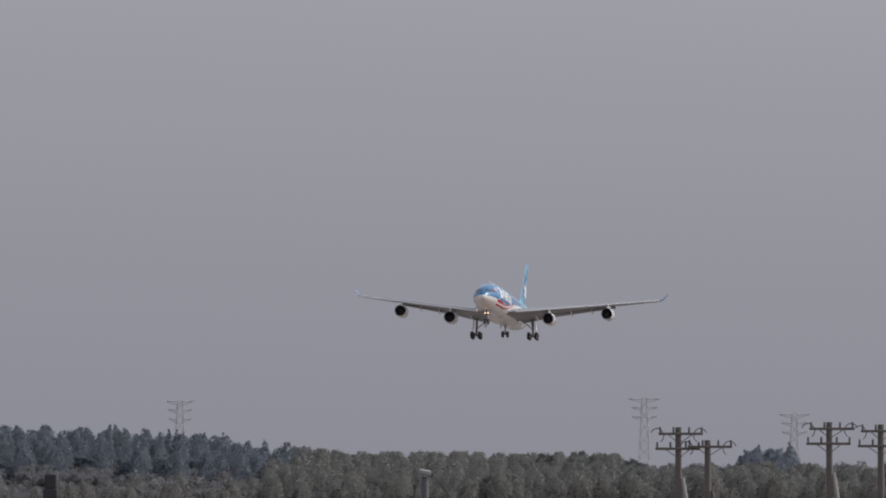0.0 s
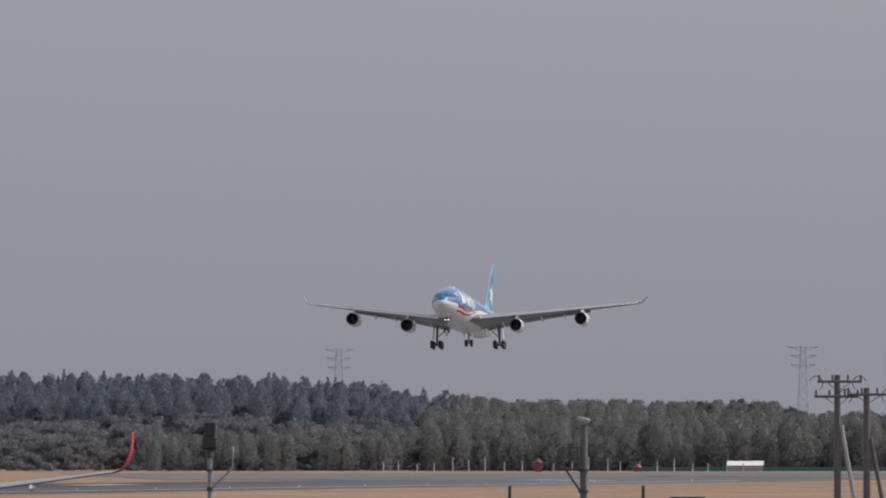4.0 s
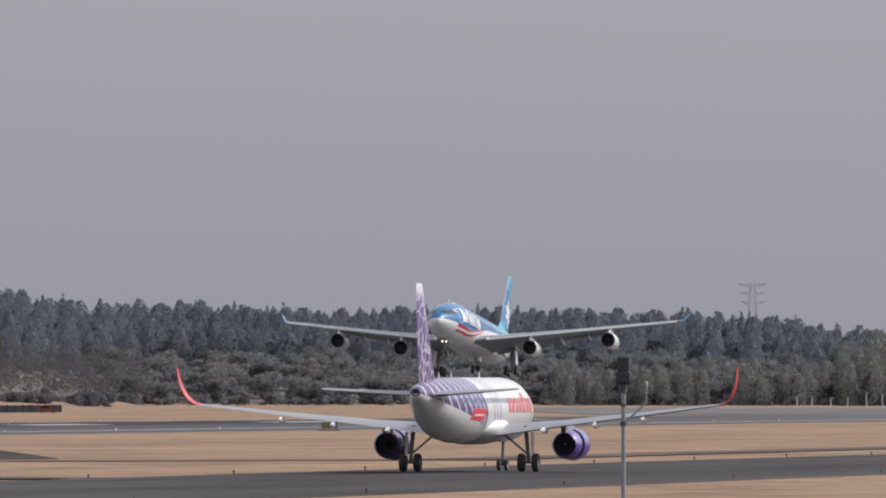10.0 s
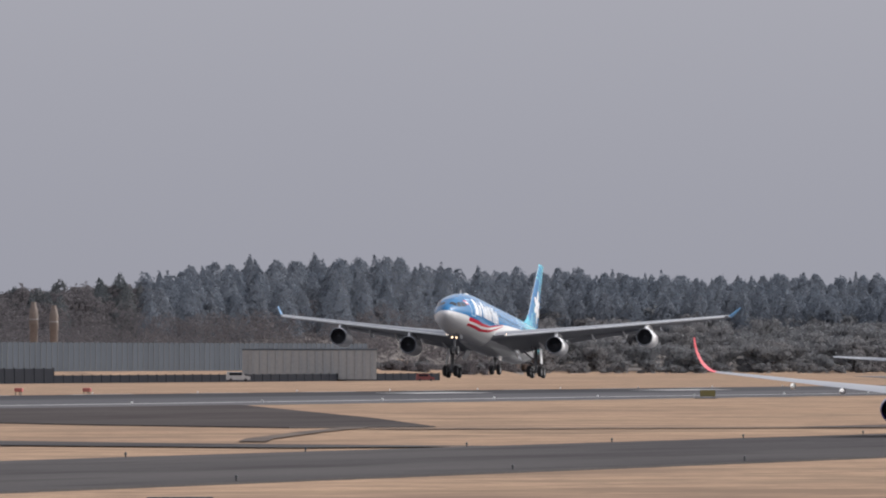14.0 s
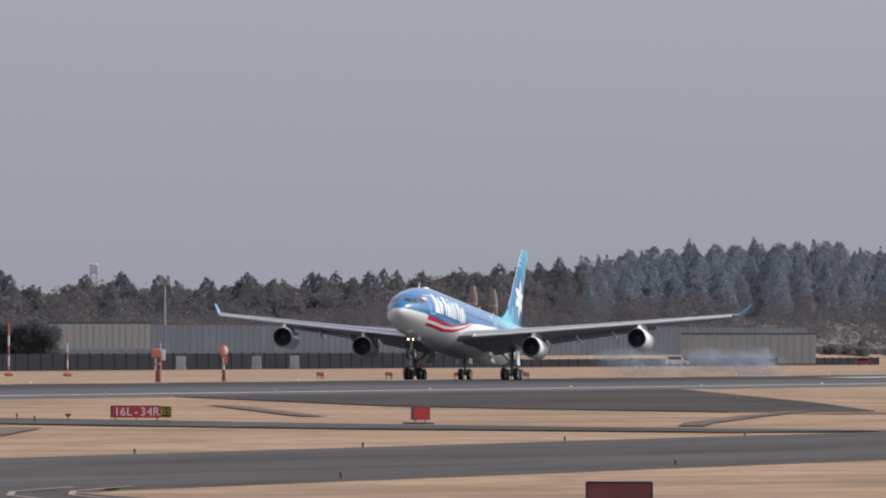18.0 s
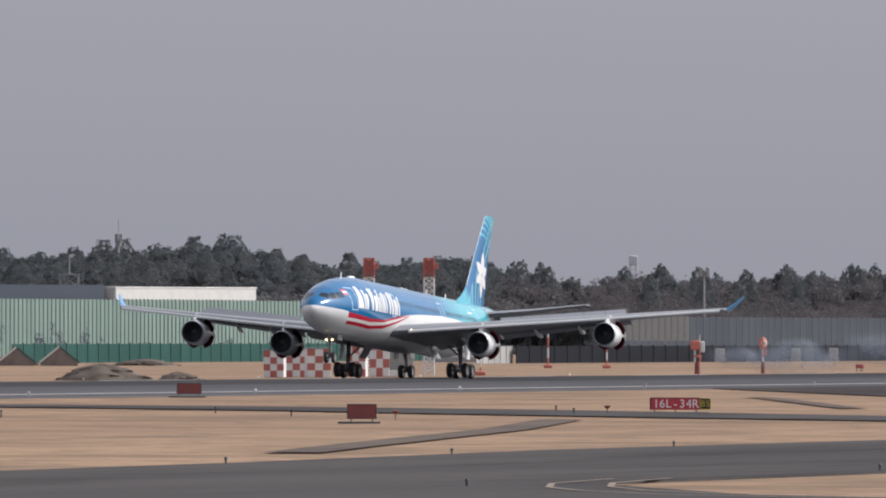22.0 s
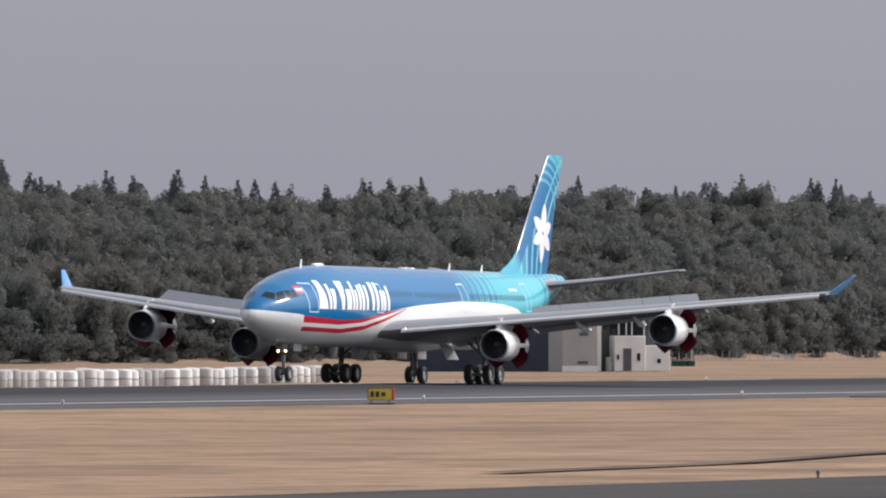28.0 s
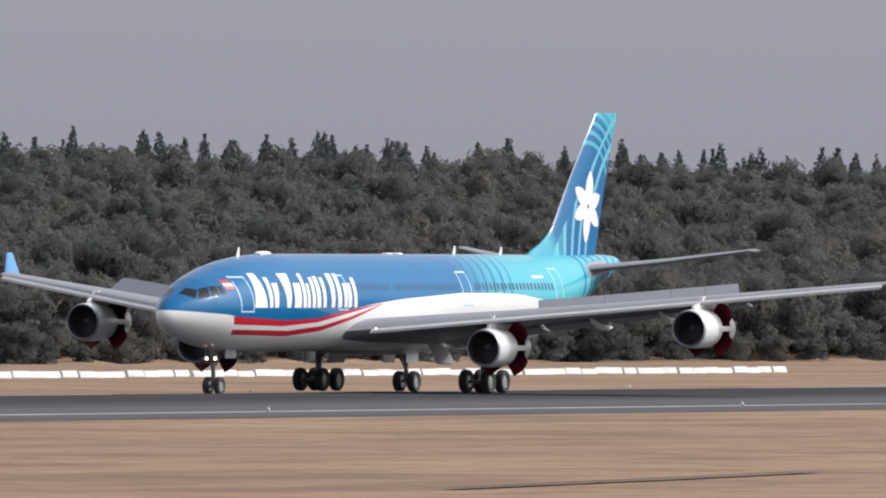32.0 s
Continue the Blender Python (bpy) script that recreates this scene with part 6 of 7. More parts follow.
def lattice(g, p0, p1, w0, w1, bays, r):
    """Four legs and crossed braces between two heights."""
    def corner(t, i):
        w = (w0 + (w1 - w0) * t) / 2
        return (w * (1, -1, -1, 1)[i], w * (1, 1, -1, -1)[i], p0 + (p1 - p0) * t)
    for i in range(4):
        g.tube(corner(0, i), corner(1, i), r, n=6)
        for b in range(bays):
            a, c = b / bays, (b + 1) / bays
            g.tube(corner(a, i), corner(c, (i + 1) % 4), r * 0.6, n=5)
            g.tube(corner(a, (i + 1) % 4), corner(c, i), r * 0.6, n=5)
            g.tube(corner(c, i), corner(c, (i + 1) % 4), r * 0.6, n=5)


def make_masts():
    for az in (15.742, 15.504):
        t = thing("lattice_mast", "tall red and white banded lattice mast", "mast", "red and white masts", facing(az, 1646))
        for i in range(6):
            g = Geo()
            lattice(g, i * 2.22, (i + 1) * 2.22, 1.1, 1.1, 3, 0.115)
            part("band", g, MASTRED if i % 2 else MASTWHITE, t, "red band" if i % 2 else "white band")
        part("platform", Geo().box((0, 0, 11.6), (1.45, 1.45, 0.12)), MASTRED, t)
        for z in (12.4, 8.4, 4.1):
            part("aerial_box", Geo().box((0.7, -0.3, z), (0.75, 0.5, 0.7), None, 0.05), MASTRED, t, "red box aerial")
        part("head", Geo().box((0, 0, 12.5), (0.95, 0.95, 1.5), None, 0.08), MASTRED, t)
    for az, d, h, r in ((15.032, 2000, 7.0, 0.12), (14.799, 1990, 5.6, 0.10), (15.3, 1640, 4.6, 0.08)):
        t = thing("banded_pole", "thin red and white banded pole", "pole", "banded poles", facing(az, d))
        for i in range(5):
            part("band", Geo().tube((0, 0, h * i / 5), (0, 0, h * (i + 1) / 5), r, n=10), MASTRED if i % 2 == 0 else MASTWHITE, t)
        part("lamp", Geo().lathe([(r * 1.2, h), (r * 1.3, h + 0.25), (0.01, h + 0.4)], n=10), BEACON, t)
        part("foot", Geo().box((0, 0, 0.25), (1.2, 1.0, 0.5), None, 0.1), PALERED, t, "pale red footing box")
    for az, d in ((14.44, 1700), (14.18, 1735)):
        t = thing("monitor_post", "stout red and white post with a box on top", "post", "monitor posts", facing(az, d))
        broad = d < 1720
        part("column", Geo().tube((0, 0, 0), (0, 0, 1.4), 0.36 if broad else 0.26, 0.3 if broad else 0.22, 12), SIGNBACK, t, "dark red base")
        for i, dx in enumerate((-0.3, 0.3) if broad else (0.0,)):
            part("neck", Geo().tube((dx, 0, 1.4), (dx, 0, 2.9), 0.12, 0.11, 12), PALERED if i else MASTWHITE, t)
        part("ring", Geo().tube((0, 0, 2.0), (0, 0, 2.25), 0.42 if broad else 0.2, n=12), PALERED, t)
        if broad:
            part("head", Geo().box((-0.25, 0, 3.4), (1.1, 0.7, 1.1), None, 0.1), PALERED, t, "pale red box head")
            part("side_box", Geo().box((0.6, 0, 3.2), (0.5, 0.5, 1.3), None, 0.06), MASTWHITE, t)
            part("aerial", Geo().tube((0.3, 0, 3.8), (0.3, 0, 4.6), 0.05, n=6), MASTWHITE, t)
        else:
            part("head", Geo().lathe([(0.02, 2.8), (0.32, 3.0), (0.52, 3.4), (0.52, 3.8), (0.32, 4.2), (0.02, 4.35)], n=14), PALERED, t, "pale red round head")
            part("lamp_face", Geo().lathe([(0.02, -0.5), (0.3, -0.5), (0.36, -0.42)], (0.1, 0, 3.6), "y", 14), MASTWHITE, t)
            part("side_box", Geo().box((0.25, 0, 2.5), (0.4, 0.4, 0.8), None, 0.06), MASTRED, t)
    # checkered equipment shelters at the foot of the masts
    k = 0
    for az, d, w, h in ((16.115, 1560, 2.2, 2.9), (16.03, 1568, 2.4, 3.0), (15.945, 1556, 2.6, 3.1), (15.79, 1585, 2.2, 3.4), (15.70, 1590, 2.2, 3.9)):
        t = thing("checkered_shelter", "small red and white checkered equipment shelter", "shelter", "checkered shelters", facing(az, d, 0, (k % 3 - 1) * 8))
        part("cabin", Geo().box((0, 0, h / 2), (w, 2.0, h), None, 0.05), MASTWHITE, t, "white cabin")
        n, r = 3, 4
        for i in range(n):
            for j in range(r):
                if (i + j + k) % 2:
                    part("check", Geo().box((-w / 2 + w * (i + 0.5) / n, -1.005, h * (j + 0.5) / r), (w / n - 0.02, 0.03, h / r - 0.02)), MASTRED, t)
        part("roof", Geo().box((0, 0, h + 0.05), (w + 0.2, 2.2, 0.1), None, 0.03), GREY, t)
        k += 1
    for az, w in ((15.66, 2.3), (15.60, 1.9)):
        t = thing("louvred_cabin", "pale grey ribbed equipment cabin", "shelter", "", facing(az, 1592))
        part("cabin", Geo().box((0, 0, 1.9), (w, 2.4, 3.8), None, 0.06), RENDERGREY, t)
        for i in range(9):
            part("rib", Geo().box((0, -1.22, 0.3 + i * 0.4), (w - 0.1, 0.06, 0.1)), GREY, t)
        part("step", Geo().box((0, -1.5, 0.35), (w * 0.8, 0.5, 0.7), None, 0.05), RENDERWHITE, t)


def make_far_masts():
    for az, d, top, w in ((8.843, 4700, 38.7, 9), (7.002, 4700, 39.3, 10), (6.408, 4750, 34.5, 10)):
        h = top - float(land(*spot(az, d)))
        t = thing("pylon", "distant pale lattice electricity pylon", "pylon", "electricity pylons", facing(az, d, 0, 8))
        g = Geo()
        lattice(g, -6, h, 5.0, 1.5, 10, 0.10)
        part("tower", g, HAZEGREY, t)
        for z, ww in ((h - 0.4, w), (h - 3.2, w * 0.85), (h - 6.2, w * 0.8)):
            a = Geo()
            for s in (1, -1):
                a.tube((s * 0.6, 0, z), (s * ww / 2, 0, z + 0.3), 0.2, n=6).tube((s * 0.6, 0, z - 1.1), (s * ww / 2, 0, z + 0.1), 0.13, n=6)
            part("arm", a, HAZEGREY, t)
    t = thing("gantry_tower", "dark lattice floodlight tower", "tower", "", facing(16.93, 2650))
    g = Geo()
    lattice(g, 0, 15.5, 3.6, 3.2, 7, 0.14)
    part("tower", g, GREY, t)
    part("deck", Geo().box((0, 0, 15.6), (3.8, 3.8, 0.3)), GREY, t)
    part("mast", Geo().tube((0, 0, 15.6), (0, 0, 19), 0.12, n=8), GREY, t)
    for az, d, h, r in ((17.747, 2900, 25.0, 0.55), (16.735, 3000, 25.5, 0.35)):
        t = thing("radio_mast", "slim dark radio mast with aerials on top", "mast", "radio masts", facing(az, d))
        x, y = spot(az, d)
        h = h - float(land(x, y))
        part("shaft", Geo().tube((0, 0, -1), (0, 0, h - 2.5), r * 0.8, r * 0.5, 10), HAZEGREY, t)
        part("ring", Geo().tube((0, 0, h - 3.2), (0, 0, h - 2.4), r * 1.9, n=12), GREY, t)
        for i in range(6):
            a = i * math.pi / 3
            part("aerial", Geo().box((math.cos(a) * r * 1.7, math.sin(a) * r * 1.7, h - 1.6), (0.3, 0.3, 1.9), None, 0.05), GREY, t)
        part("spike", Geo().tube((0, 0, h - 2.4), (0, 0, h + 2.2), 0.07, n=6), GREY, t)
    t = thing("twin_mast", "dark twin-headed mast above the trees", "mast", "", facing(14.413, 3000))
    z0 = float(land(*spot(14.413, 3000)))
    part("shaft", Geo().tube((0, 0, -1), (0, 0, 17 - z0), 0.28, 0.2, 10), GREY, t)
    for s in (-1, 1):
        part("head", Geo().box((s * 0.7, 0, 17 - z0), (0.8, 0.8, 2.0), None, 0.1), GREY, t)
    t = thing("pale_tower", "pale distant lattice tower on the skyline", "tower", "", facing(14.694, 3900))
    z0 = float(land(*spot(14.694, 3900)))
    g = Geo()
    lattice(g, 0, 25 - z0, 2.2, 2.0, 6, 0.22)
    part("tower", g, HAZEGREY, t)
    part("head", Geo().box((0, 0, 24 - z0), (2.4, 2.4, 2.6), None, 0.2), HAZEGREY, t)
    for az, h in ((13.192, 16.0), (13.112, 15.0)):
        t = thing("silo", "weathered tan silo among bare trees", "silo", "tan silos", facing(az, 3300))
        part("barrel", Geo().lathe([(0.9, 0), (0.9, h * 0.62), (1.02, h * 0.63), (1.02, h * 0.84), (0.9, h * 0.89), (0.7, h * 0.92), (0.55, h), (0.01, h)], n=18), TAN, t)
        part("band", Geo().lathe([(1.03, h * 0.74), (1.07, h * 0.75), (1.03, h * 0.76)], n=18), RENDERGREY, t)


def panel_run(name, label, category, a, b, width, height, base, material, post, post_w=0.25, lean=None):
    """A fence of upright panels between two points of the plan; each panel and post is a part."""
    t = thing(name, label, category, kind="structure")
    a, b = Vector((*a, 0)), Vector((*b, 0))
    n = max(1, round((b - a).length / width))
    d = (b - a) / n
    ang = math.degrees(math.atan2(d.y, d.x))
    pm = Geo().box((0, 0, height / 2), (d.length - post_w * 0.6, 0.12, height)).mesh("panel", material, 0)
    fix(pm)
    qm = Geo().box((0, 0, height / 2 + 0.05), (post_w, 0.3, height + 0.1)).mesh("post", post, 0)
    fix(qm)
    for i in range(n):
        for me, k, nm in ((pm, 0.5, "panel"), (qm, 0.0, "post")):
            c = a + d * (i + k)
            z = base if base is not None else float(land(c.x, c.y)) - 0.2
            ob = new(nm, me)
            ob.parent = t
            ob.matrix_basis = pose(c.x, c.y, z, 0, 0, ang)
    return t


def make_fences():
    panel_run("noise_barrier", "long grey panelled noise barrier with dark posts on a grass bank", "fence", (3330, 700), (2640, 700), 5.2, 6.2, 1.2, PANELGREY, DARKGREY, 0.4)
    panel_run("green_barrier", "tall pale green panelled barrier with dark posts", "fence", (2566, 720), (2290, 720), 2.4, 10.8, -0.8, GREENLIGHT, DARKGREY, 0.26)
    panel_run("green_sheeting", "low dark green sheet fence", "fence", (2535, 690), (2235, 690), 6.0, 3.1, -0.7, GREENDARK, GREENDARK, 0.2)
    panel_run("dark_blast_wall", "long low dark wall beside the airfield", "wall", (2640, 615), (2270, 615), 8.0, 2.8, -0.7, WALLDARK, WALLDARK, 0.3)
    panel_run("dark_low_wall", "long low dark wall beside the airfield", "wall", (3000, 615), (2640, 615), 8.0, 1.5, -0.7, WALLDARK, WALLDARK, 0.3)
    panel_run("grey_screen", "short pale grey screen fence", "fence", (2271, 616), (2249, 616), 4.0, 2.8, -0.7, PANELLIGHT, GREY, 0.2)
    t = thing("boundary_fence", "thin dark wire fence posts along a wood", "fence", kind="structure")
    pm = Geo().tube((0, 0, -0.2), (0, 0, 1.4), 0.045, 0.04, 6).mesh("post", GREY, 0)
    for i in range(110):
        y = 640.0
        x = y / math.tan(radians(20.3)) + i * 2.9
        ob = new("post", pm)
        ob.parent, ob.matrix_basis = t, pose(x, y, float(land(x, y)))
    for i, (az, d) in enumerate(((14.35, 2468), (13.9, 2560), (14.05, 2528))):
        t = thing("wall_cabinet", "small pale cabinet before a dark wall", "cabinet", "wall cabinets", facing(az, d - 12))
        part("body", Geo().box((0, 0, 1.35), (1.6, 0.8, 1.9), None, 0.05), PANELLIGHT, t)
        part("plinth", Geo().box((0, 0, 0.3), (1.8, 1.0, 0.6), None, 0.05), RENDERGREY, t)


def shed(name, label, az0, az1, d, h, wall, roof, base=0.0, group="", deep=12.0, ribs=0, flat=False, turn=0.0):
    (x0, y0), (x1, y1) = spot(az0, d), spot(az1, d)
    w = math.hypot(x1 - x0, y1 - y0) / math.cos(radians(turn))
    az = (az0 + az1) / 2
    t = thing(name, label, "building", group, facing(az, d + deep / 2, base, turn))
    g = Geo().box((0, -deep / 2, h / 2), (w, 0.3, h)).box((0, deep / 2, h / 2), (w, 0.3, h)).box((-w / 2, 0, h / 2), (0.3, deep, h)).box((w / 2, 0, h / 2), (0.3, deep, h))
    part("wall", g, wall, t)
    if flat:
        part("roof", Geo().box((0, 0, h + 0.15), (w + 0.5, deep + 0.5, 0.3), None, 0.05), roof, t)
    else:
        e = 0.4
        part("roof", Geo().rings([[(-w / 2 - e, -deep / 2 - e, h), (-w / 2 - e, 0, h + deep * 0.14), (-w / 2 - e, deep / 2 + e, h), (-w / 2 - e, 0, h - 0.1)], [(w / 2 + e, -deep / 2 - e, h), (w / 2 + e, 0, h + deep * 0.14), (w / 2 + e, deep / 2 + e, h), (w / 2 + e, 0, h - 0.1)]]), roof, t)
    for i in range(ribs):
        x = -w / 2 + w * (i + 0.5) / ribs
        part("rib", Geo().box((x, -deep / 2 - 0.2, h / 2), (w / ribs * 0.34, 0.14, h - 0.2)), GREY if wall is PANELLIGHT else PANELGREY, t)
    return t


def make_buildings():
    shed("light_shed", "light grey ribbed shed behind the airfield", 11.847, 12.351, 2960, 6.0, PANELLIGHT, PANELGREY, 0.3, "ribbed sheds", 5, 16, True, 14)
    shed("light_shed", "light grey ribbed shed behind the airfield", 14.494, 14.853, 2640, 4.6, PANELLIGHT, PANELGREY, 1.6, "ribbed sheds", 5, 14, True, 20)
    shed("white_shed", "long white box building behind a green barrier", 16.217, 16.773, 2640, 13.4, RENDERWHITE, RENDERWHITE, -0.4, "", 3, 0, True, 55)
    shed("grey_hall", "wide grey-roofed hall behind a green barrier", 16.8, 17.52, 2610, 10.4, PANELGREY, PANELGREY, -0.4, "", 26)
    shed("far_shed", "small white roofed shed far off", 7.165, 7.299, 4020, 1.6, RENDERGREY, RENDERWHITE, 0.0, "", 9)
    t = thing("white_tent", "white rounded storage tent with a grey skirt", "building", "", facing(15.398, 2450, -0.1))
    arch = [(-5.0 * math.cos(a), 6.0 * math.sin(a) ** 0.55) for a in np.linspace(0, math.pi, 17)]
    part("cover", Geo().rings([[(x, y * k, z * q) for y, z in arch] for x, k, q in ((-4.5, 0.93, 0.90), (-3.9, 1.0, 1.0), (0, 1.0, 1.0), (3.9, 1.0, 1.0), (4.4, 0.95, 0.94))]), RENDERWHITE, t, "white fabric cover")
    for x in (-2.6, 0.0, 2.6):
        part("hoop", Geo().rings([[(x + d, y * 1.008, z * 1.008) for y, z in arch] for d in (-0.08, 0.08)]), RENDERGREY, t, "grey hoop")
    part("skirt", Geo().box((0, -5.08, 0.45), (8.4, 0.12, 0.9), None, 0.03), GREY, t, "grey skirt")
    shed("navy_hangar", "dark blue metal shed beside the runway", 19.96, 20.52, 1515, 4.9, NAVY, NAVY, -0.1, "", 12, 0, True)
    # control cabin: grey block, white block and a glazed lookout
    t = thing("control_building", "small white and grey airfield building with a glazed lookout", "building", "", facing(19.735, 1500, 0, 14))
    part("grey_block", Geo().box((-3.9, 0, 2.55), (3.8, 6, 5.1), None, 0.05), RENDERGREY, t, "tall grey block")
    part("white_edge", Geo().box((-1.75, 0.2, 2.6), (0.5, 5.4, 5.2), None, 0.04), RENDERWHITE, t)
    part("grey_plinth", Geo().box((-3.9, -3.03, 0.3), (3.8, 0.1, 0.6)), RENDERWHITE, t)
    part("vent", Geo().box((-3.6, -3.03, 0.95), (1.1, 0.08, 0.28)), DARKGREY, t)
    part("vent", Geo().box((-3.5, -3.03, 3.9), (0.9, 0.08, 0.35)), DARKGREY, t)
    part("link", Geo().box((-0.9, 1.0, 2.2), (1.5, 3.5, 4.4)), DARKGREY, t, "dark recessed link")
    wb = Geo().box((0.0 + 1.45, 0, 1.85), (3.3, 6, 3.7), None, 0.05)
    part("white_block", wb, RENDERWHITE, t, "white rendered block")
    part("white_wing", Geo().box((4.45, 0, 1.35), (2.7, 5.4, 2.7), None, 0.05), RENDERWHITE, t, "low white wing")
    part("door", Geo().box((1.15, -3.03, 1.25), (0.85, 0.1, 2.3)), DARKGREY, t, "dark doorway")
    for x, z, w, h in ((2.35, 1.5, 0.32, 0.75), (4.6, 1.1, 0.35, 0.45), (0.15, 1.5, 0.22, 0.5)):
        part("window", Geo().box((x, -3.03 + (0.3 if x > 4 else 0), z), (w, 0.1, h)), GLASS, t)
    part("lookout_glass", Geo().box((1.7, -0.5, 4.65), (2.6, 4.0, 1.7)), GLASS, t, "dark glazed lookout")
    for x in (0.35, 1.15, 1.75, 3.05):
        part("mullion", Geo().box((x, -2.53, 4.65), (0.12, 0.1, 1.7)), RENDERWHITE, t)
    part("lookout_roof", Geo().box((1.7, -0.4, 5.62), (3.0, 4.6, 0.26), None, 0.05), RENDERWHITE, t)
    for i, (az, w) in enumerate(((19.475, 0.9), (19.445, 1.0), (19.412, 0.8))):
        t2 = thing("green_crate", "dark green crate in dry grass beside a building", "crate", "green crates", facing(az, 1690, 0, 6 * i))
        part("body", Geo().box((0, 0, 0.32), (w, 0.8, 0.6), None, 0.05), GREENDARK, t2)
        part("lid", Geo().box((0, 0, 0.65), (w + 0.06, 0.86, 0.06), None, 0.02), DARKGREY, t2)
    t2 = thing("marker_post", "pale upright post before a wood", "post", "", facing(19.41, 1700))
    part("post", Geo().tube((0, 0, -0.1), (0, 0, 2.6), 0.11, 0.10, 10), RENDERGREY, t2)
    part("cap", Geo().lathe([(0.12, 2.6), (0.12, 2.68), (0.01, 2.72)], n=10), GREY, t2)
    part("tank", Geo().tube((-0.55, -2.2, 0), (-0.55, -2.2, 1.5), 0.42, n=16), PLASTIC, t, "pale water tank")


def make_rows_of_white():
    """White drums beside the runway and a low white kerb line."""
    rng = np.random.default_rng(3)
    proto = None
    x0, x1 = 424 / math.tan(radians(22.33)), 424 / math.tan(radians(20.78))
    n = 58
    for i in range(n):
        back = i >= 42
        x = x0 + (x1 - x0) * i / n + rng.uniform(-0.2, 0.2)
        y = 424 + (9 if back else 0) + rng.uniform(-0.7, 0.7)
        x *= y / 424
        m = pose(x, y, float(field(x, y)) - 0.02 - rng.uniform(0, 0.22), 0, 0, rng.uniform(0, 90))
        if proto is None:
            proto = thing("white_drum", "large white plastic-wrapped drum beside the runway", "drum", "white drums", m)
            part("body", Geo().lathe([(0.01, 0), (0.62, 0.0), (0.68, 0.08), (0.68, 1.15), (0.66, 1.32), (0.5, 1.42), (0.2, 1.46), (0.01, 1.46)], n=18), PLASTIC, proto)
            part("strap", Geo().lathe([(0.685, 0.62), (0.70, 0.64), (0.70, 0.72), (0.685, 0.74)], n=18), GREY, proto)
        else:
            copy_thing(proto, m)
    proto = None
    for i in range(63):
        x = 552 / math.tan(radians(23.398)) - i * 3.22
        m = pose(x, 552 + math.sin(i * 1.7) * 0.15, -0.68 - rng.uniform(0, 0.14), 0, 0, rng.uniform(-3, 3))
        if proto is None:
            proto = thing("white_barrier", "low white barrier block in dry grass", "barrier", "white barrier blocks", m)
            part("block", Geo().rings([[(-1.6, -0.4, 0), (1.6, -0.4, 0), (1.6, 0.4, 0), (-1.6, 0.4, 0)], [(-1.6, -0.35, 0.3), (1.6, -0.35, 0.3), (1.6, 0.35, 0.3), (-1.6, 0.35, 0.3)], [(-1.55, -0.2, 0.62), (1.55, -0.2, 0.62), (1.55, 0.2, 0.62), (-1.55, 0.2, 0.62)]]), BARRIER, proto)
            part("foot", Geo().box((0, 0, 0.03), (3.0, 0.95, 0.1), None, 0.03), RENDERGREY, proto)
        else:
            copy_thing(proto, m)


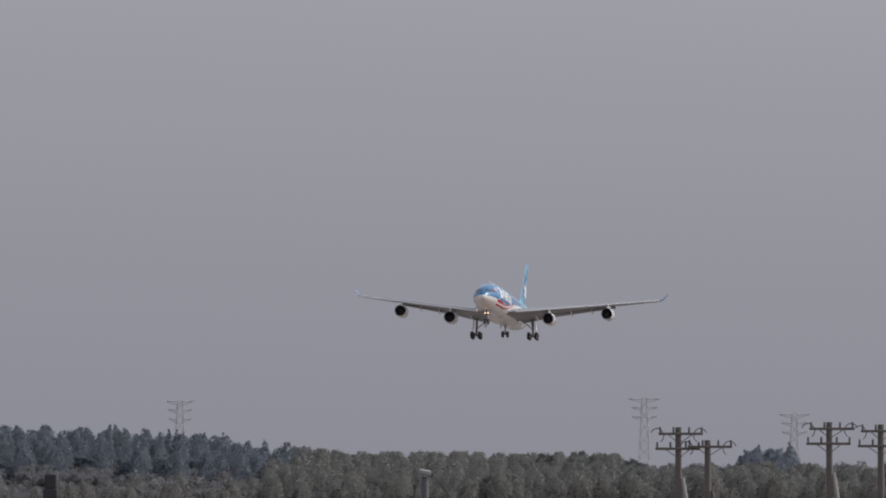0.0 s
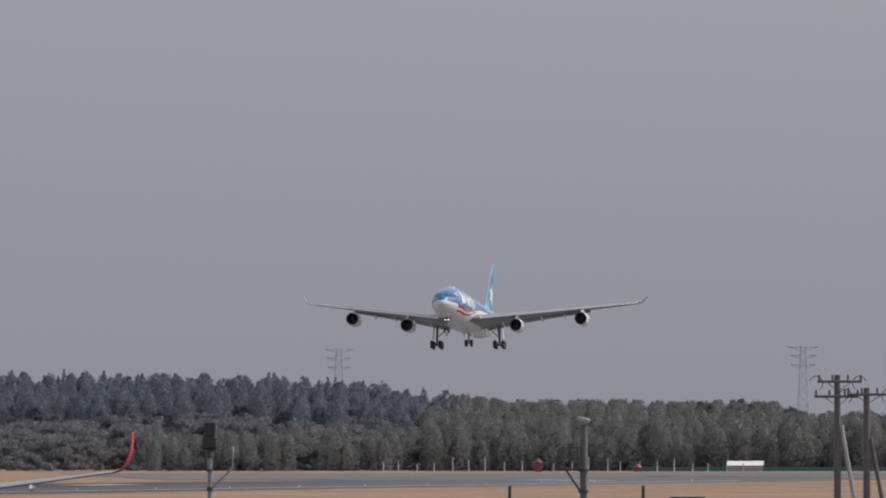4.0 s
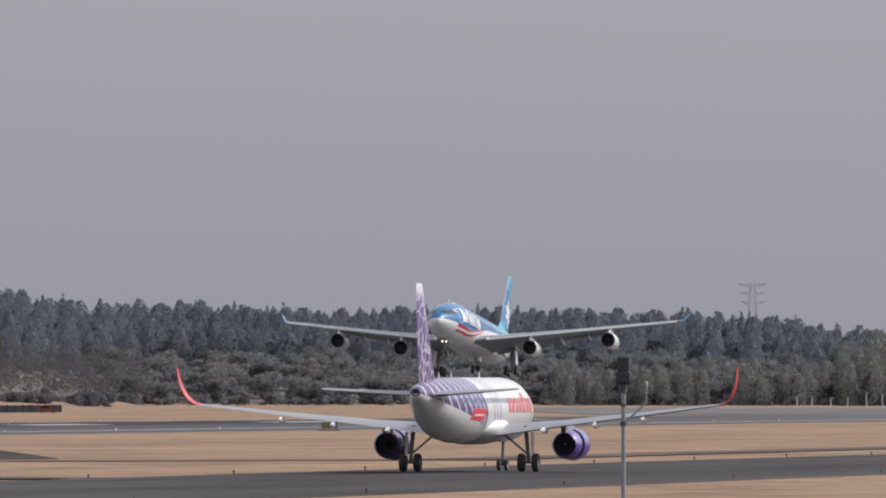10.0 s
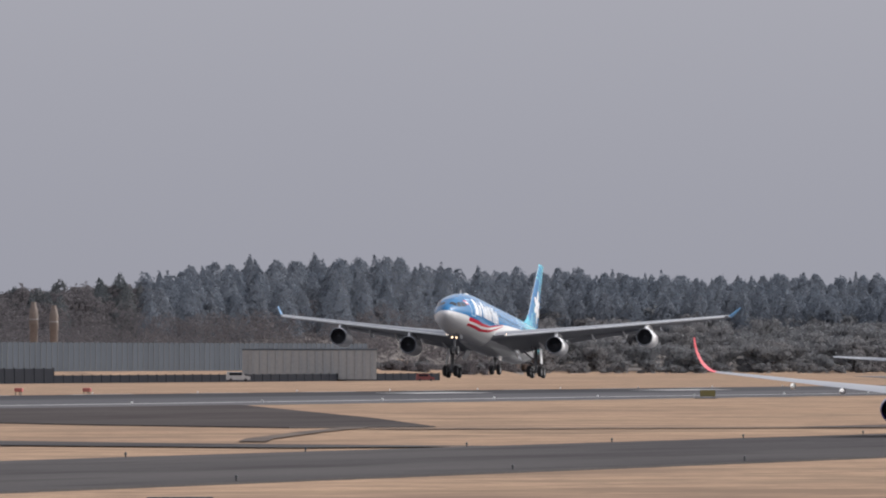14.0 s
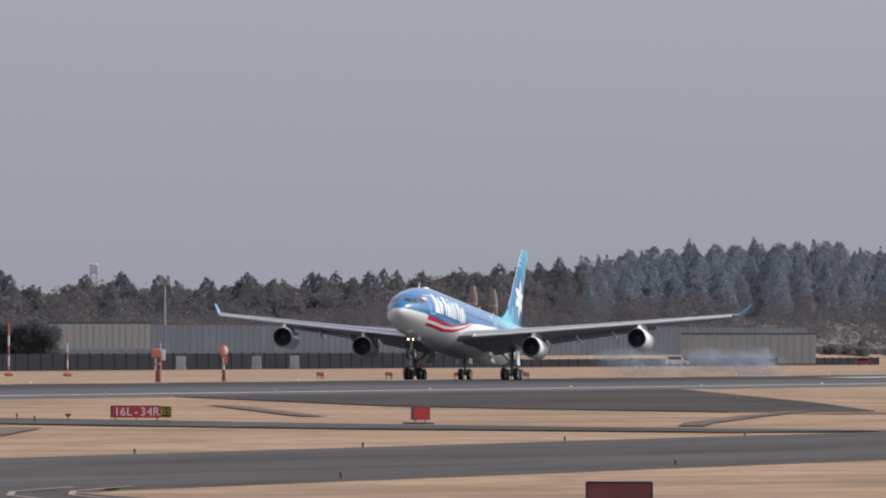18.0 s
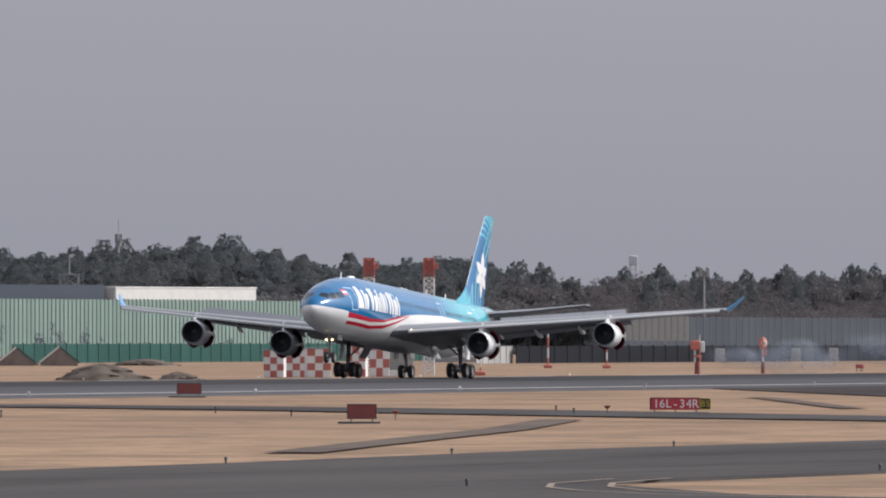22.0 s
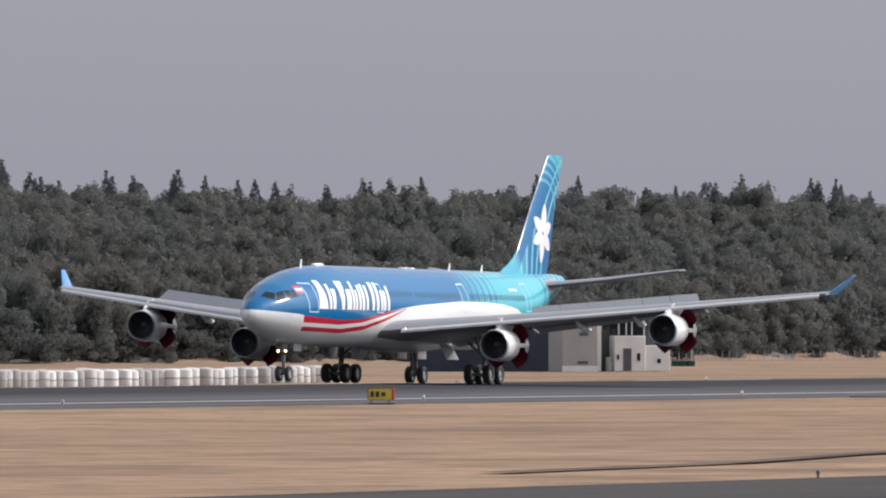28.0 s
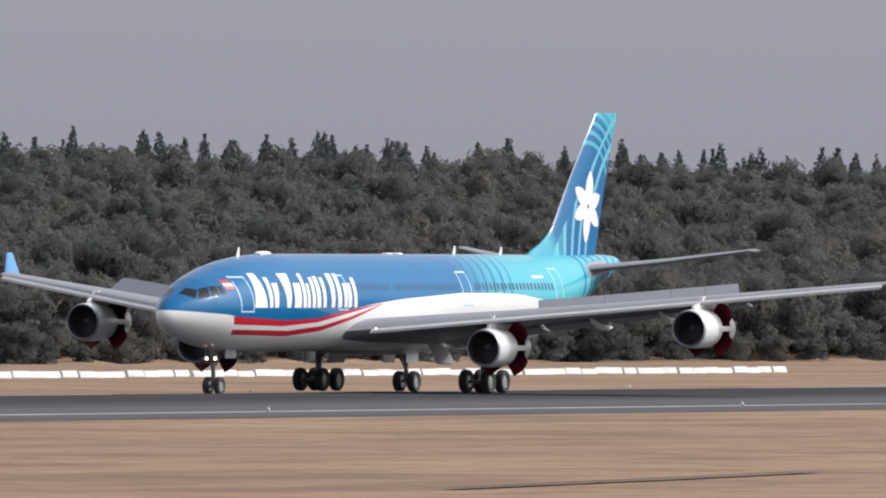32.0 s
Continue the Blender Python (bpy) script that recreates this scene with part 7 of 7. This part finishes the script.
def make_foreground():
    # a black lamp housing on a pole with a side arm
    x, y = spot(9.355, 400)
    z = float(land(x, y))
    t = thing("signal_pole", "grey steel pole carrying a black housing and a side arm", "pole", "", facing(9.355, 400))
    top = 4.01 + 0.92 - z
    part("pole", Geo().tube((0, 0, -0.2), (0, 0, top - 0.95), 0.062, n=14), GREY, t)
    part("neck", Geo().tube((0, 0, top - 1.0), (0, 0, top - 0.72), 0.095, n=14), DARKGREY, t)
    part("housing", Geo().box((0, 0, top - 0.20), (0.34, 0.34, 0.42), None, 0.03), BLACK, t, "black housing")
    part("housing_base", Geo().box((0, 0, top - 0.57), (0.43, 0.40, 0.37), None, 0.05), BLACK, t)
    part("arm", Geo().tube((0.03, 0, top - 1.84), (0.63, 0, top - 1.27), 0.026, n=8).tube((0.63, 0, top - 1.30), (0.63, 0, top - 0.72), 0.024, n=8), GREY, t, "thin side arm")
    for z0, z1 in ((1.92, 1.80), (1.38, 1.30)):
        part("clamp", Geo().tube((0, 0, top - z0), (0, 0, top - z1), 0.09, n=14), DARKGREY, t)
    part("sensor", Geo().lathe([(0.03, top - 0.95), (0.045, top - 0.85), (0.045, top - 0.72), (0.01, top - 0.68)], (0.63, 0, 0), n=10), GREY, t)
    # the camera pole
    x, y = spot(7.873, 400)
    z = float(land(x, y))
    top = 4.01 + 0.95 - z
    t = thing("camera_pole", "stout grey pole with a camera housing and a ladder cage", "pole", "", facing(7.873, 400))
    part("pole", Geo().tube((0, 0, -0.2), (0, 0, top - 0.18), 0.115, 0.10, 16), POLEGREY, t)
    part("collar", Geo().tube((0, 0, top - 0.2), (0, 0, top - 0.12), 0.09, n=12), DARKGREY, t)
    part("camera_housing", Geo().box((0, 0, top), (0.36, 0.22, 0.16), Matrix.Rotation(0.2, 4, "Y"), 0.03), PANELLIGHT, t, "pale weather housing")
    part("lens_hood", Geo().box((0.19, 0, top - 0.04), (0.1, 0.14, 0.1), None, 0.02), BLACK, t)
    cage = Geo()
    for dx in (-0.55, -0.15):
        for dz in (-0.75, -1.35):
            cage.tube((dx, -0.15, top + dz), (dx, 0.15, top + dz), 0.026, n=6)
        for dy in (-0.15, 0.15):
            cage.tube((dx, dy, top - 0.75), (dx, dy, top - 1.35), 0.026, n=6)
    for dz in (-0.75, -1.05, -1.35):
        for dy in (-0.15, 0.15):
            cage.tube((-0.55, dy, top + dz), (-0.1, dy, top + dz), 0.026, n=6)
    part("cage", cage, DARKGREY, t, "thin metal cage")
    part("strut", Geo().tube((-0.5, 0, top - 1.35), (-0.1, 0, top - 1.95), 0.03, n=8), DARKGREY, t)
    for z0, z1 in ((1.42, 1.34), (2.0, 1.92)):
        part("clamp", Geo().tube((0, 0, top - z0), (0, 0, top - z1), 0.15, n=14), DARKGREY, t)
    part("floodlight", Geo().box((-0.22, -0.1, top - 2.45), (0.46, 0.26, 0.24), Matrix.Rotation(0.25, 4, "Y"), 0.04), BLACK, t, "black floodlight")
    for az in (7.637, 8.166):
        x, y = spot(az, 400)
        z = float(land(x, y))
        t = thing("beacon_post", "dark post with a round silver lamp", "post", "lamp posts", facing(az, 400))
        h = 4.01 - 0.86 - z
        part("post", Geo().tube((0, 0, -0.2), (0, 0, h), 0.05, 0.045, 10), BLACK, t)
        part("lamp", Geo().lathe([(0.01, -0.2), (0.13, -0.15), (0.19, 0), (0.13, 0.15), (0.01, 0.2)], (0.06, -0.02, h - 0.98), n=16), DARKGREY, t, "dark round lamp")
        part("reflector", Geo().lathe([(0.01, -0.1), (0.1, -0.07), (0.13, 0)], (0.16, -0.12, h - 0.95), "y", 14), GREY, t, "grey reflector")
    # wooden-looking utility poles with cross arms
    for az, up, arms, brace in ((6.867, 3.30, 2, 1), (6.751, 2.76, 1, 1), (6.269, 3.50, 2, 1), (6.065, 3.40, 2, 0)):
        x, y = spot(az, 600)
        z = float(land(x, y))
        h = 4.01 + up - z
        t = thing("utility_pole", "dark utility pole with cross arms and insulators", "pole", "utility poles", facing(az, 600, 0, 6))
        part("pole", Geo().tube((0, 0, -0.3), (0, 0, h), 0.17, 0.13, 12), WOODPOLE, t)
        for k in range(arms):
            za = h - 0.28 - 0.62 * k
            off = (0.08, -0.05)[k]
            arm = part("cross_arm", Geo().box((off, -0.15, za), (1.85, 0.09, 0.11), None, 0.015), WOODPOLE, t)
            for xx in (-0.85, -0.3, 0.35, 0.88):
                part("insulator", Geo().lathe([(0.02, 0), (0.05, 0.03), (0.035, 0.08), (0.055, 0.12), (0.035, 0.17), (0.05, 0.21), (0.01, 0.24)], (off + xx, -0.15, za + 0.05), n=10), DARKGREY, arm)
            part("arm_brace", Geo().tube((off - 0.55, -0.15, za), (0, -0.13, za - 0.4), 0.018, n=6).tube((off + 0.55, -0.15, za), (0, -0.13, za - 0.4), 0.018, n=6), WOODPOLE, t)
        for s in (-1, 1):
            loop = Geo()
            pts = [(s * 0.9 + 0.28 * math.sin(a) * -s, -0.15, h - 0.35 + 0.3 * math.cos(a)) for a in np.linspace(-1.2, 2.6, 9)]
            for p, q in zip(pts, pts[1:]):
                loop.tube(p, q, 0.02, n=5)
            part("jumper_cable", loop, BLACK, t)
        if brace:
            part("brace_pole", Geo().tube((0.16, 0, h - 2.1), (1.35, 0, -0.3), 0.09, 0.1, 10), PANELLIGHT if up > 3.1 else WOODPOLE, t, "leaning brace pole")


def make_worksite():
    """Earth heaps, machines and small vehicles beyond the runway."""
    rng = np.random.default_rng(8)

    def heap(az, d, w, h, deep, seed, label):
        g = np.random.default_rng(seed)
        n, k = 28, 10
        rs = []
        for j in range(k + 1):
            q = j / k
            ring = []
            for i in range(n):
                a = 2 * math.pi * i / n
                r = (1 - q) ** 0.8 * (1 + 0.18 * math.sin(3 * a + seed) + 0.10 * g.normal())
                ring.append((w / 2 * r * math.cos(a), deep / 2 * r * math.sin(a), h * (1 - (1 - q) ** 1.5) + 0.06 * g.normal()))
            rs.append(ring)
        ob = part("earth_mound", Geo().rings(rs), EARTH, smooth=60, at=facing(az, d, -0.1))
        tagged(ob, label, "heap", "earth heaps")
    heap(16.81, 1470, 9.5, 1.7, 5, 1, "low brown heap of earth and scrub")
    heap(16.50, 1500, 4.5, 0.8, 3, 2, "small heap of brown rubble")
    heap(17.30, 2170, 16, 1.8, 8, 3, "brown earth heap on a work site")
    heap(16.62, 2160, 10, 1.0, 6, 5, "low brown earth heap on a work site")
    heap(16.83, 1520, 4.0, 1.0, 3, 6, "small heap of brown rubble")

    def hut(az, w, h, name_label):
        t = thing("gabled_hut", name_label, "hut", "gabled huts", facing(az, 2150, -0.1))
        gable = [(-w * 0.5, 0.4), (0, h), (w * 0.5, 0.4), (w * 0.5, 0), (-w * 0.5, 0)]
        part("end_wall", Geo().rings([[(x, y, z) for x, z in gable] for y in (-3.0, 3.0)]), TAN, t, "dull brown walls")
        for s, m in ((-1, RENDERWHITE), (1, DARKGREY)):
            part("bargeboard", Geo().rings([[(s * w * 0.53, y, 0.38), (0, y, h + 0.02), (0, y, h + 0.34), (s * w * 0.53, y, 0.70)] for y in (-3.15, -2.95)]), m, t, "white gable edge" if s < 0 else "dark gable edge")
            part("roof_slope", Geo().rings([[(s * w * 0.54, y, 0.42), (0, y, h + 0.05), (0, y, h + 0.22), (s * w * 0.54, y, 0.6)] for y in (-2.94, 3.2)]), DARKGREY, t, "dark roof sheet")
    hut(16.97, 5.6, 2.7, "low brown hut with one white gable edge")
    hut(17.14, 5.4, 2.6, "low brown hut with one white gable edge")

    def digger(az, d, turn, s=1.0):
        t = thing("excavator", "orange excavator parked on a work site", "excavator", "excavators", facing(az, d, 0, turn))
        for y in (-1.1, 1.1):
            part("track", Geo().box((0, y * s, 0.45 * s), (4.0 * s, 0.6 * s, 0.9 * s), None, 0.3 * s), DARKGREY, t)
        part("body", Geo().box((-0.3 * s, 0, 1.6 * s), (3.2 * s, 2.4 * s, 1.3 * s), None, 0.15 * s), ORANGE, t)
        part("cab", Geo().box((0.7 * s, -0.7 * s, 2.5 * s), (1.3 * s, 1.0 * s, 1.5 * s), None, 0.1 * s), ORANGE, t)
        part("cab_glass", Geo().box((0.75 * s, -1.22 * s, 2.65 * s), (1.0 * s, 0.04, 0.9 * s)), GLASS, t)
        part("boom", Geo().tube((1.0 * s, 0.2, 2.0 * s), (3.4 * s, 0.2, 4.4 * s), 0.28 * s, 0.24 * s, 8), ORANGE, t)
        part("stick", Geo().tube((3.4 * s, 0.2, 4.4 * s), (5.4 * s, 0.2, 2.2 * s), 0.22 * s, 0.18 * s, 8), ORANGE, t)
        part("bucket", Geo().box((5.4 * s, 0.2, 1.7 * s), (0.9 * s, 1.1 * s, 1.0 * s), Matrix.Rotation(0.5, 4, "Y"), 0.2 * s), DARKGREY, t)
    digger(17.60, 2120, 10, 0.75)
    digger(17.42, 2140, 170, 0.8)
    digger(11.31, 4092, 165, 1.5)
    digger(11.22, 4096, 15, 1.3)

    def van(az, d, turn, body, label, lift=0.0, s=1.0):
        t = thing("vehicle", label, "vehicle", "parked vehicles", facing(az, d, lift, turn))
        part("body", Geo().rings([[(-2.3 * s, y * 0.85 * s, 0.35 * s), (2.3 * s, y * 0.85 * s, 0.35 * s), (2.3 * s, y * 0.85 * s, 0.95 * s), (1.4 * s, y * 0.82 * s, 1.1 * s), (0.8 * s, y * 0.72 * s, 1.85 * s), (-2.2 * s, y * 0.72 * s, 1.9 * s), (-2.3 * s, y * 0.85 * s, 1.1 * s)] for y in (-1, 1)]), body, t)
        part("side_window", Geo().box((-0.5 * s, -0.80 * s, 1.45 * s), (2.4 * s, 0.06, 0.5 * s)), GLASS, t)
        for x in (-1.4, 1.4):
            part("wheel", Geo().lathe([(0.05, -0.1), (0.3 * s, -0.1), (0.33 * s, 0), (0.3 * s, 0.1), (0.05, 0.1)], (x * s, -0.75 * s, 0.33 * s), "y", 14), TYRE, t)
    van(12.381, 2760, 0, PLASTIC, "white van parked before a grey fence", 0.2)
    van(11.64, 2930, 5, SIGNBACK, "red vehicle parked beside a low dark wall", 0.0, 0.8)
    van(13.43, 2650, 0, SIGNBACK, "red vehicle parked before a grey fence", 0.2)
    van(15.62, 2580, 0, PLASTIC, "white van beside a green barrier", 0.0, 1.1)
    # posts and cones before the far woods
    for i in range(22):
        az = 8.67 - i * 0.068 + rng.uniform(-0.01, 0.01)
        m = facing(az, 4020 + rng.uniform(-40, 40))
        h = rng.uniform(1.8, 4.2)
        t = thing("light_post", "pale approach light post far off", "post", "approach light posts", m)
        part("post", Geo().tube((0, 0, -0.3), (0, 0, h), 0.14, 0.10, 8), MASTWHITE, t)
        part("lamp", Geo().box((0, 0, h), (0.5, 0.4, 0.3), None, 0.08), RENDERGREY, t)
    for az, h in ((8.054, 2.6), (7.66, 1.2)):
        t = thing("red_marker_hut", "small red marker hut far off", "hut", "red marker huts", facing(az, 3990))
        part("wall", Geo().box((0, 0, h / 2), (2.0, 2.0, h), None, 0.1), SIGNBACK, t)
        part("roof", Geo().lathe([(1.3, h), (0.7, h + 0.5), (0.3, h + 0.9), (0.01, h + 1.0)], n=8), SIGNBACK, t)
    panel_run("teal_fence", "low teal sheet fence far off", "fence", spot(7.66, 4060), spot(6.6, 4060), 12, 1.2, -0.7, TEAL, TEAL, 0.3)


SMOKE_BITS = []


def make_smoke():
    """Tyre smoke: faint ragged puffs that lift off the runway where the wheels touch down."""
    m, nt, p = base_mat("tyre_smoke")
    p.inputs["Base Color"].default_value = (0.66, 0.72, 0.82, 1)
    p.inputs["Roughness"].default_value = 1.0
    p.inputs["Specular IOR Level"].default_value = 0.0
    tc = nt.nodes.new("ShaderNodeTexCoord")
    n = texn(nt, 0.4, 4, 0.65, tc.outputs["Object"])
    # each sheet thins out towards its rim
    mid = nt.nodes.new("ShaderNodeVectorMath")
    mid.operation = "SUBTRACT"
    mid.inputs[1].default_value = (0.0, 0.5, 0.5)
    nt.links.new(tc.outputs["Generated"], mid.inputs[0])
    flat = nt.nodes.new("ShaderNodeVectorMath")
    flat.operation = "MULTIPLY"
    flat.inputs[1].default_value = (0.0, 2.0, 2.0)
    nt.links.new(mid.outputs[0], flat.inputs[0])
    lw = nt.nodes.new("ShaderNodeVectorMath")
    lw.operation = "LENGTH"
    nt.links.new(flat.outputs[0], lw.inputs[0])
    rim = ramp(nt, lw.outputs["Value"], [(0.15, 1.0), (0.95, 0.0)], True)
    body = mth(nt, "MULTIPLY", ramp(nt, n, [(0.25, 0.1), (0.75, 1.0)]), 0.52)
    nt.links.new(mth(nt, "MULTIPLY", rim, body), p.inputs["Alpha"])
    rng = np.random.default_rng(11)
    t = thing("tyre_smoke", "thin pale tyre smoke drifting over the runway", "smoke")
    for x0, t0, count in ((1662, 16.1, 11), (1478, 18.7, 9)):
        for i in range(count):
            r = rng.uniform(1.8, 3.2)
            ang = rng.uniform(-2.0, 2.0)
            rs = [[(r * math.sin(a) * math.sin(b) * (1 + 0.2 * math.sin(2 * b)), r * 1.9 * math.sin(a) * math.cos(b) * (1 + 0.2 * math.sin(3 * b + i)), r * 0.75 * math.cos(a)) for b in (math.pi * (1 + k / 12) for k in range(13))] for a in (0.08, 0.5, 1.0, 1.5, 2.1, 2.6, 3.06)]
            ob = part("puff", Geo().rings(rs, False, False, False), m, t, smooth=80)
            x = x0 + (-45 + 57 * (i + rng.uniform(0, 1)) / count)
            y = 357 + rng.choice([-5.4, 5.4]) + rng.uniform(-1, 1)
            SMOKE_BITS.append((ob, x, y, t0 + (x0 - x) / 66, rng.uniform(0.7, 2.6), rng.uniform(-2, 3), ang))


make_smoke()
make_signs()
make_lights()
make_masts()
make_far_masts()
make_fences()
make_buildings()
make_rows_of_white()
make_foreground()
make_worksite()


# ---- what moves ----
def motions():
    walk(BIG_PARTS["thing"], [(t, pose(x, y, z, -bank, -pitch, 180 + head)) for t, x, y, z, pitch, bank, head in LANDING])
    # wings bend up in flight and settle on the ground
    lift = ((0, 3.0), (13, 2.9), (16.5, 2.4), (19, 1.7), (22, 0.3), (24, 0.0), (32, 0.0))
    for w, pivot, side in BIG_PARTS["wing"]:
        walk(w, [(t, Matrix.Translation(pivot) @ pose(0, 0, 0, side * a, 0, 0)) for t, a in lift])
    for e, c, flex in BIG_PARTS["engine"]:
        walk(e, [(t, Matrix.Translation(c + Vector((0, 0, a / 3.0 * 1.4 * flex)))) for t, a in lift])
    for s, base in BIG_PARTS["spoiler"]:
        walk(s, [(t, base @ pose(0, 0, 0, 0, a, 0)) for t, a in ((0, 0), (19.3, 0), (20.3, 36), (32, 36))])
    for d, base in BIG_PARTS["door"]:
        walk(d, [(t, base @ pose(0, 0, 0, 0, 0, a)) for t, a in ((0, 0), (21.4, 0), (22.6, 60), (32, 60))])
    # oleos stretch in flight
    for leg in BIG_PARTS["leg"]:
        walk(leg, [(t, pose(0, 0, z)) for t, z in ((0, -0.45), (13, -0.42), (16.4, -0.3), (19, -0.05), (21, 0), (32, 0))])
    for puff, x, y, t0, rise, drift, ang in SMOKE_BITS:
        a = math.degrees(ang) * 0.1
        walk(puff, [(t, pose(x + dx, y + dy, z, 0, 0, a + k)) for t, dx, dy, z, k in
                    ((0, 0, 0, -3.5, 0), (t0, 0, 0, -3.5, 0), (t0 + 0.35, -1.0, 0, rise * 0.35, 6), (t0 + 2.2, drift, 3, rise, 20), (t0 + 5, drift * 2, 9, rise * 1.7, 40), (32, drift * 6, 50, rise * 4.5, 80))])
    walk(JET, [(t, pose(889.6 + 12.22 * (t - 9), 158.4 + 0.054 * (t - 9), -1.17, 0, 0, 0.25)) for t in (0, 8, 16, 24, 32)])


motions()
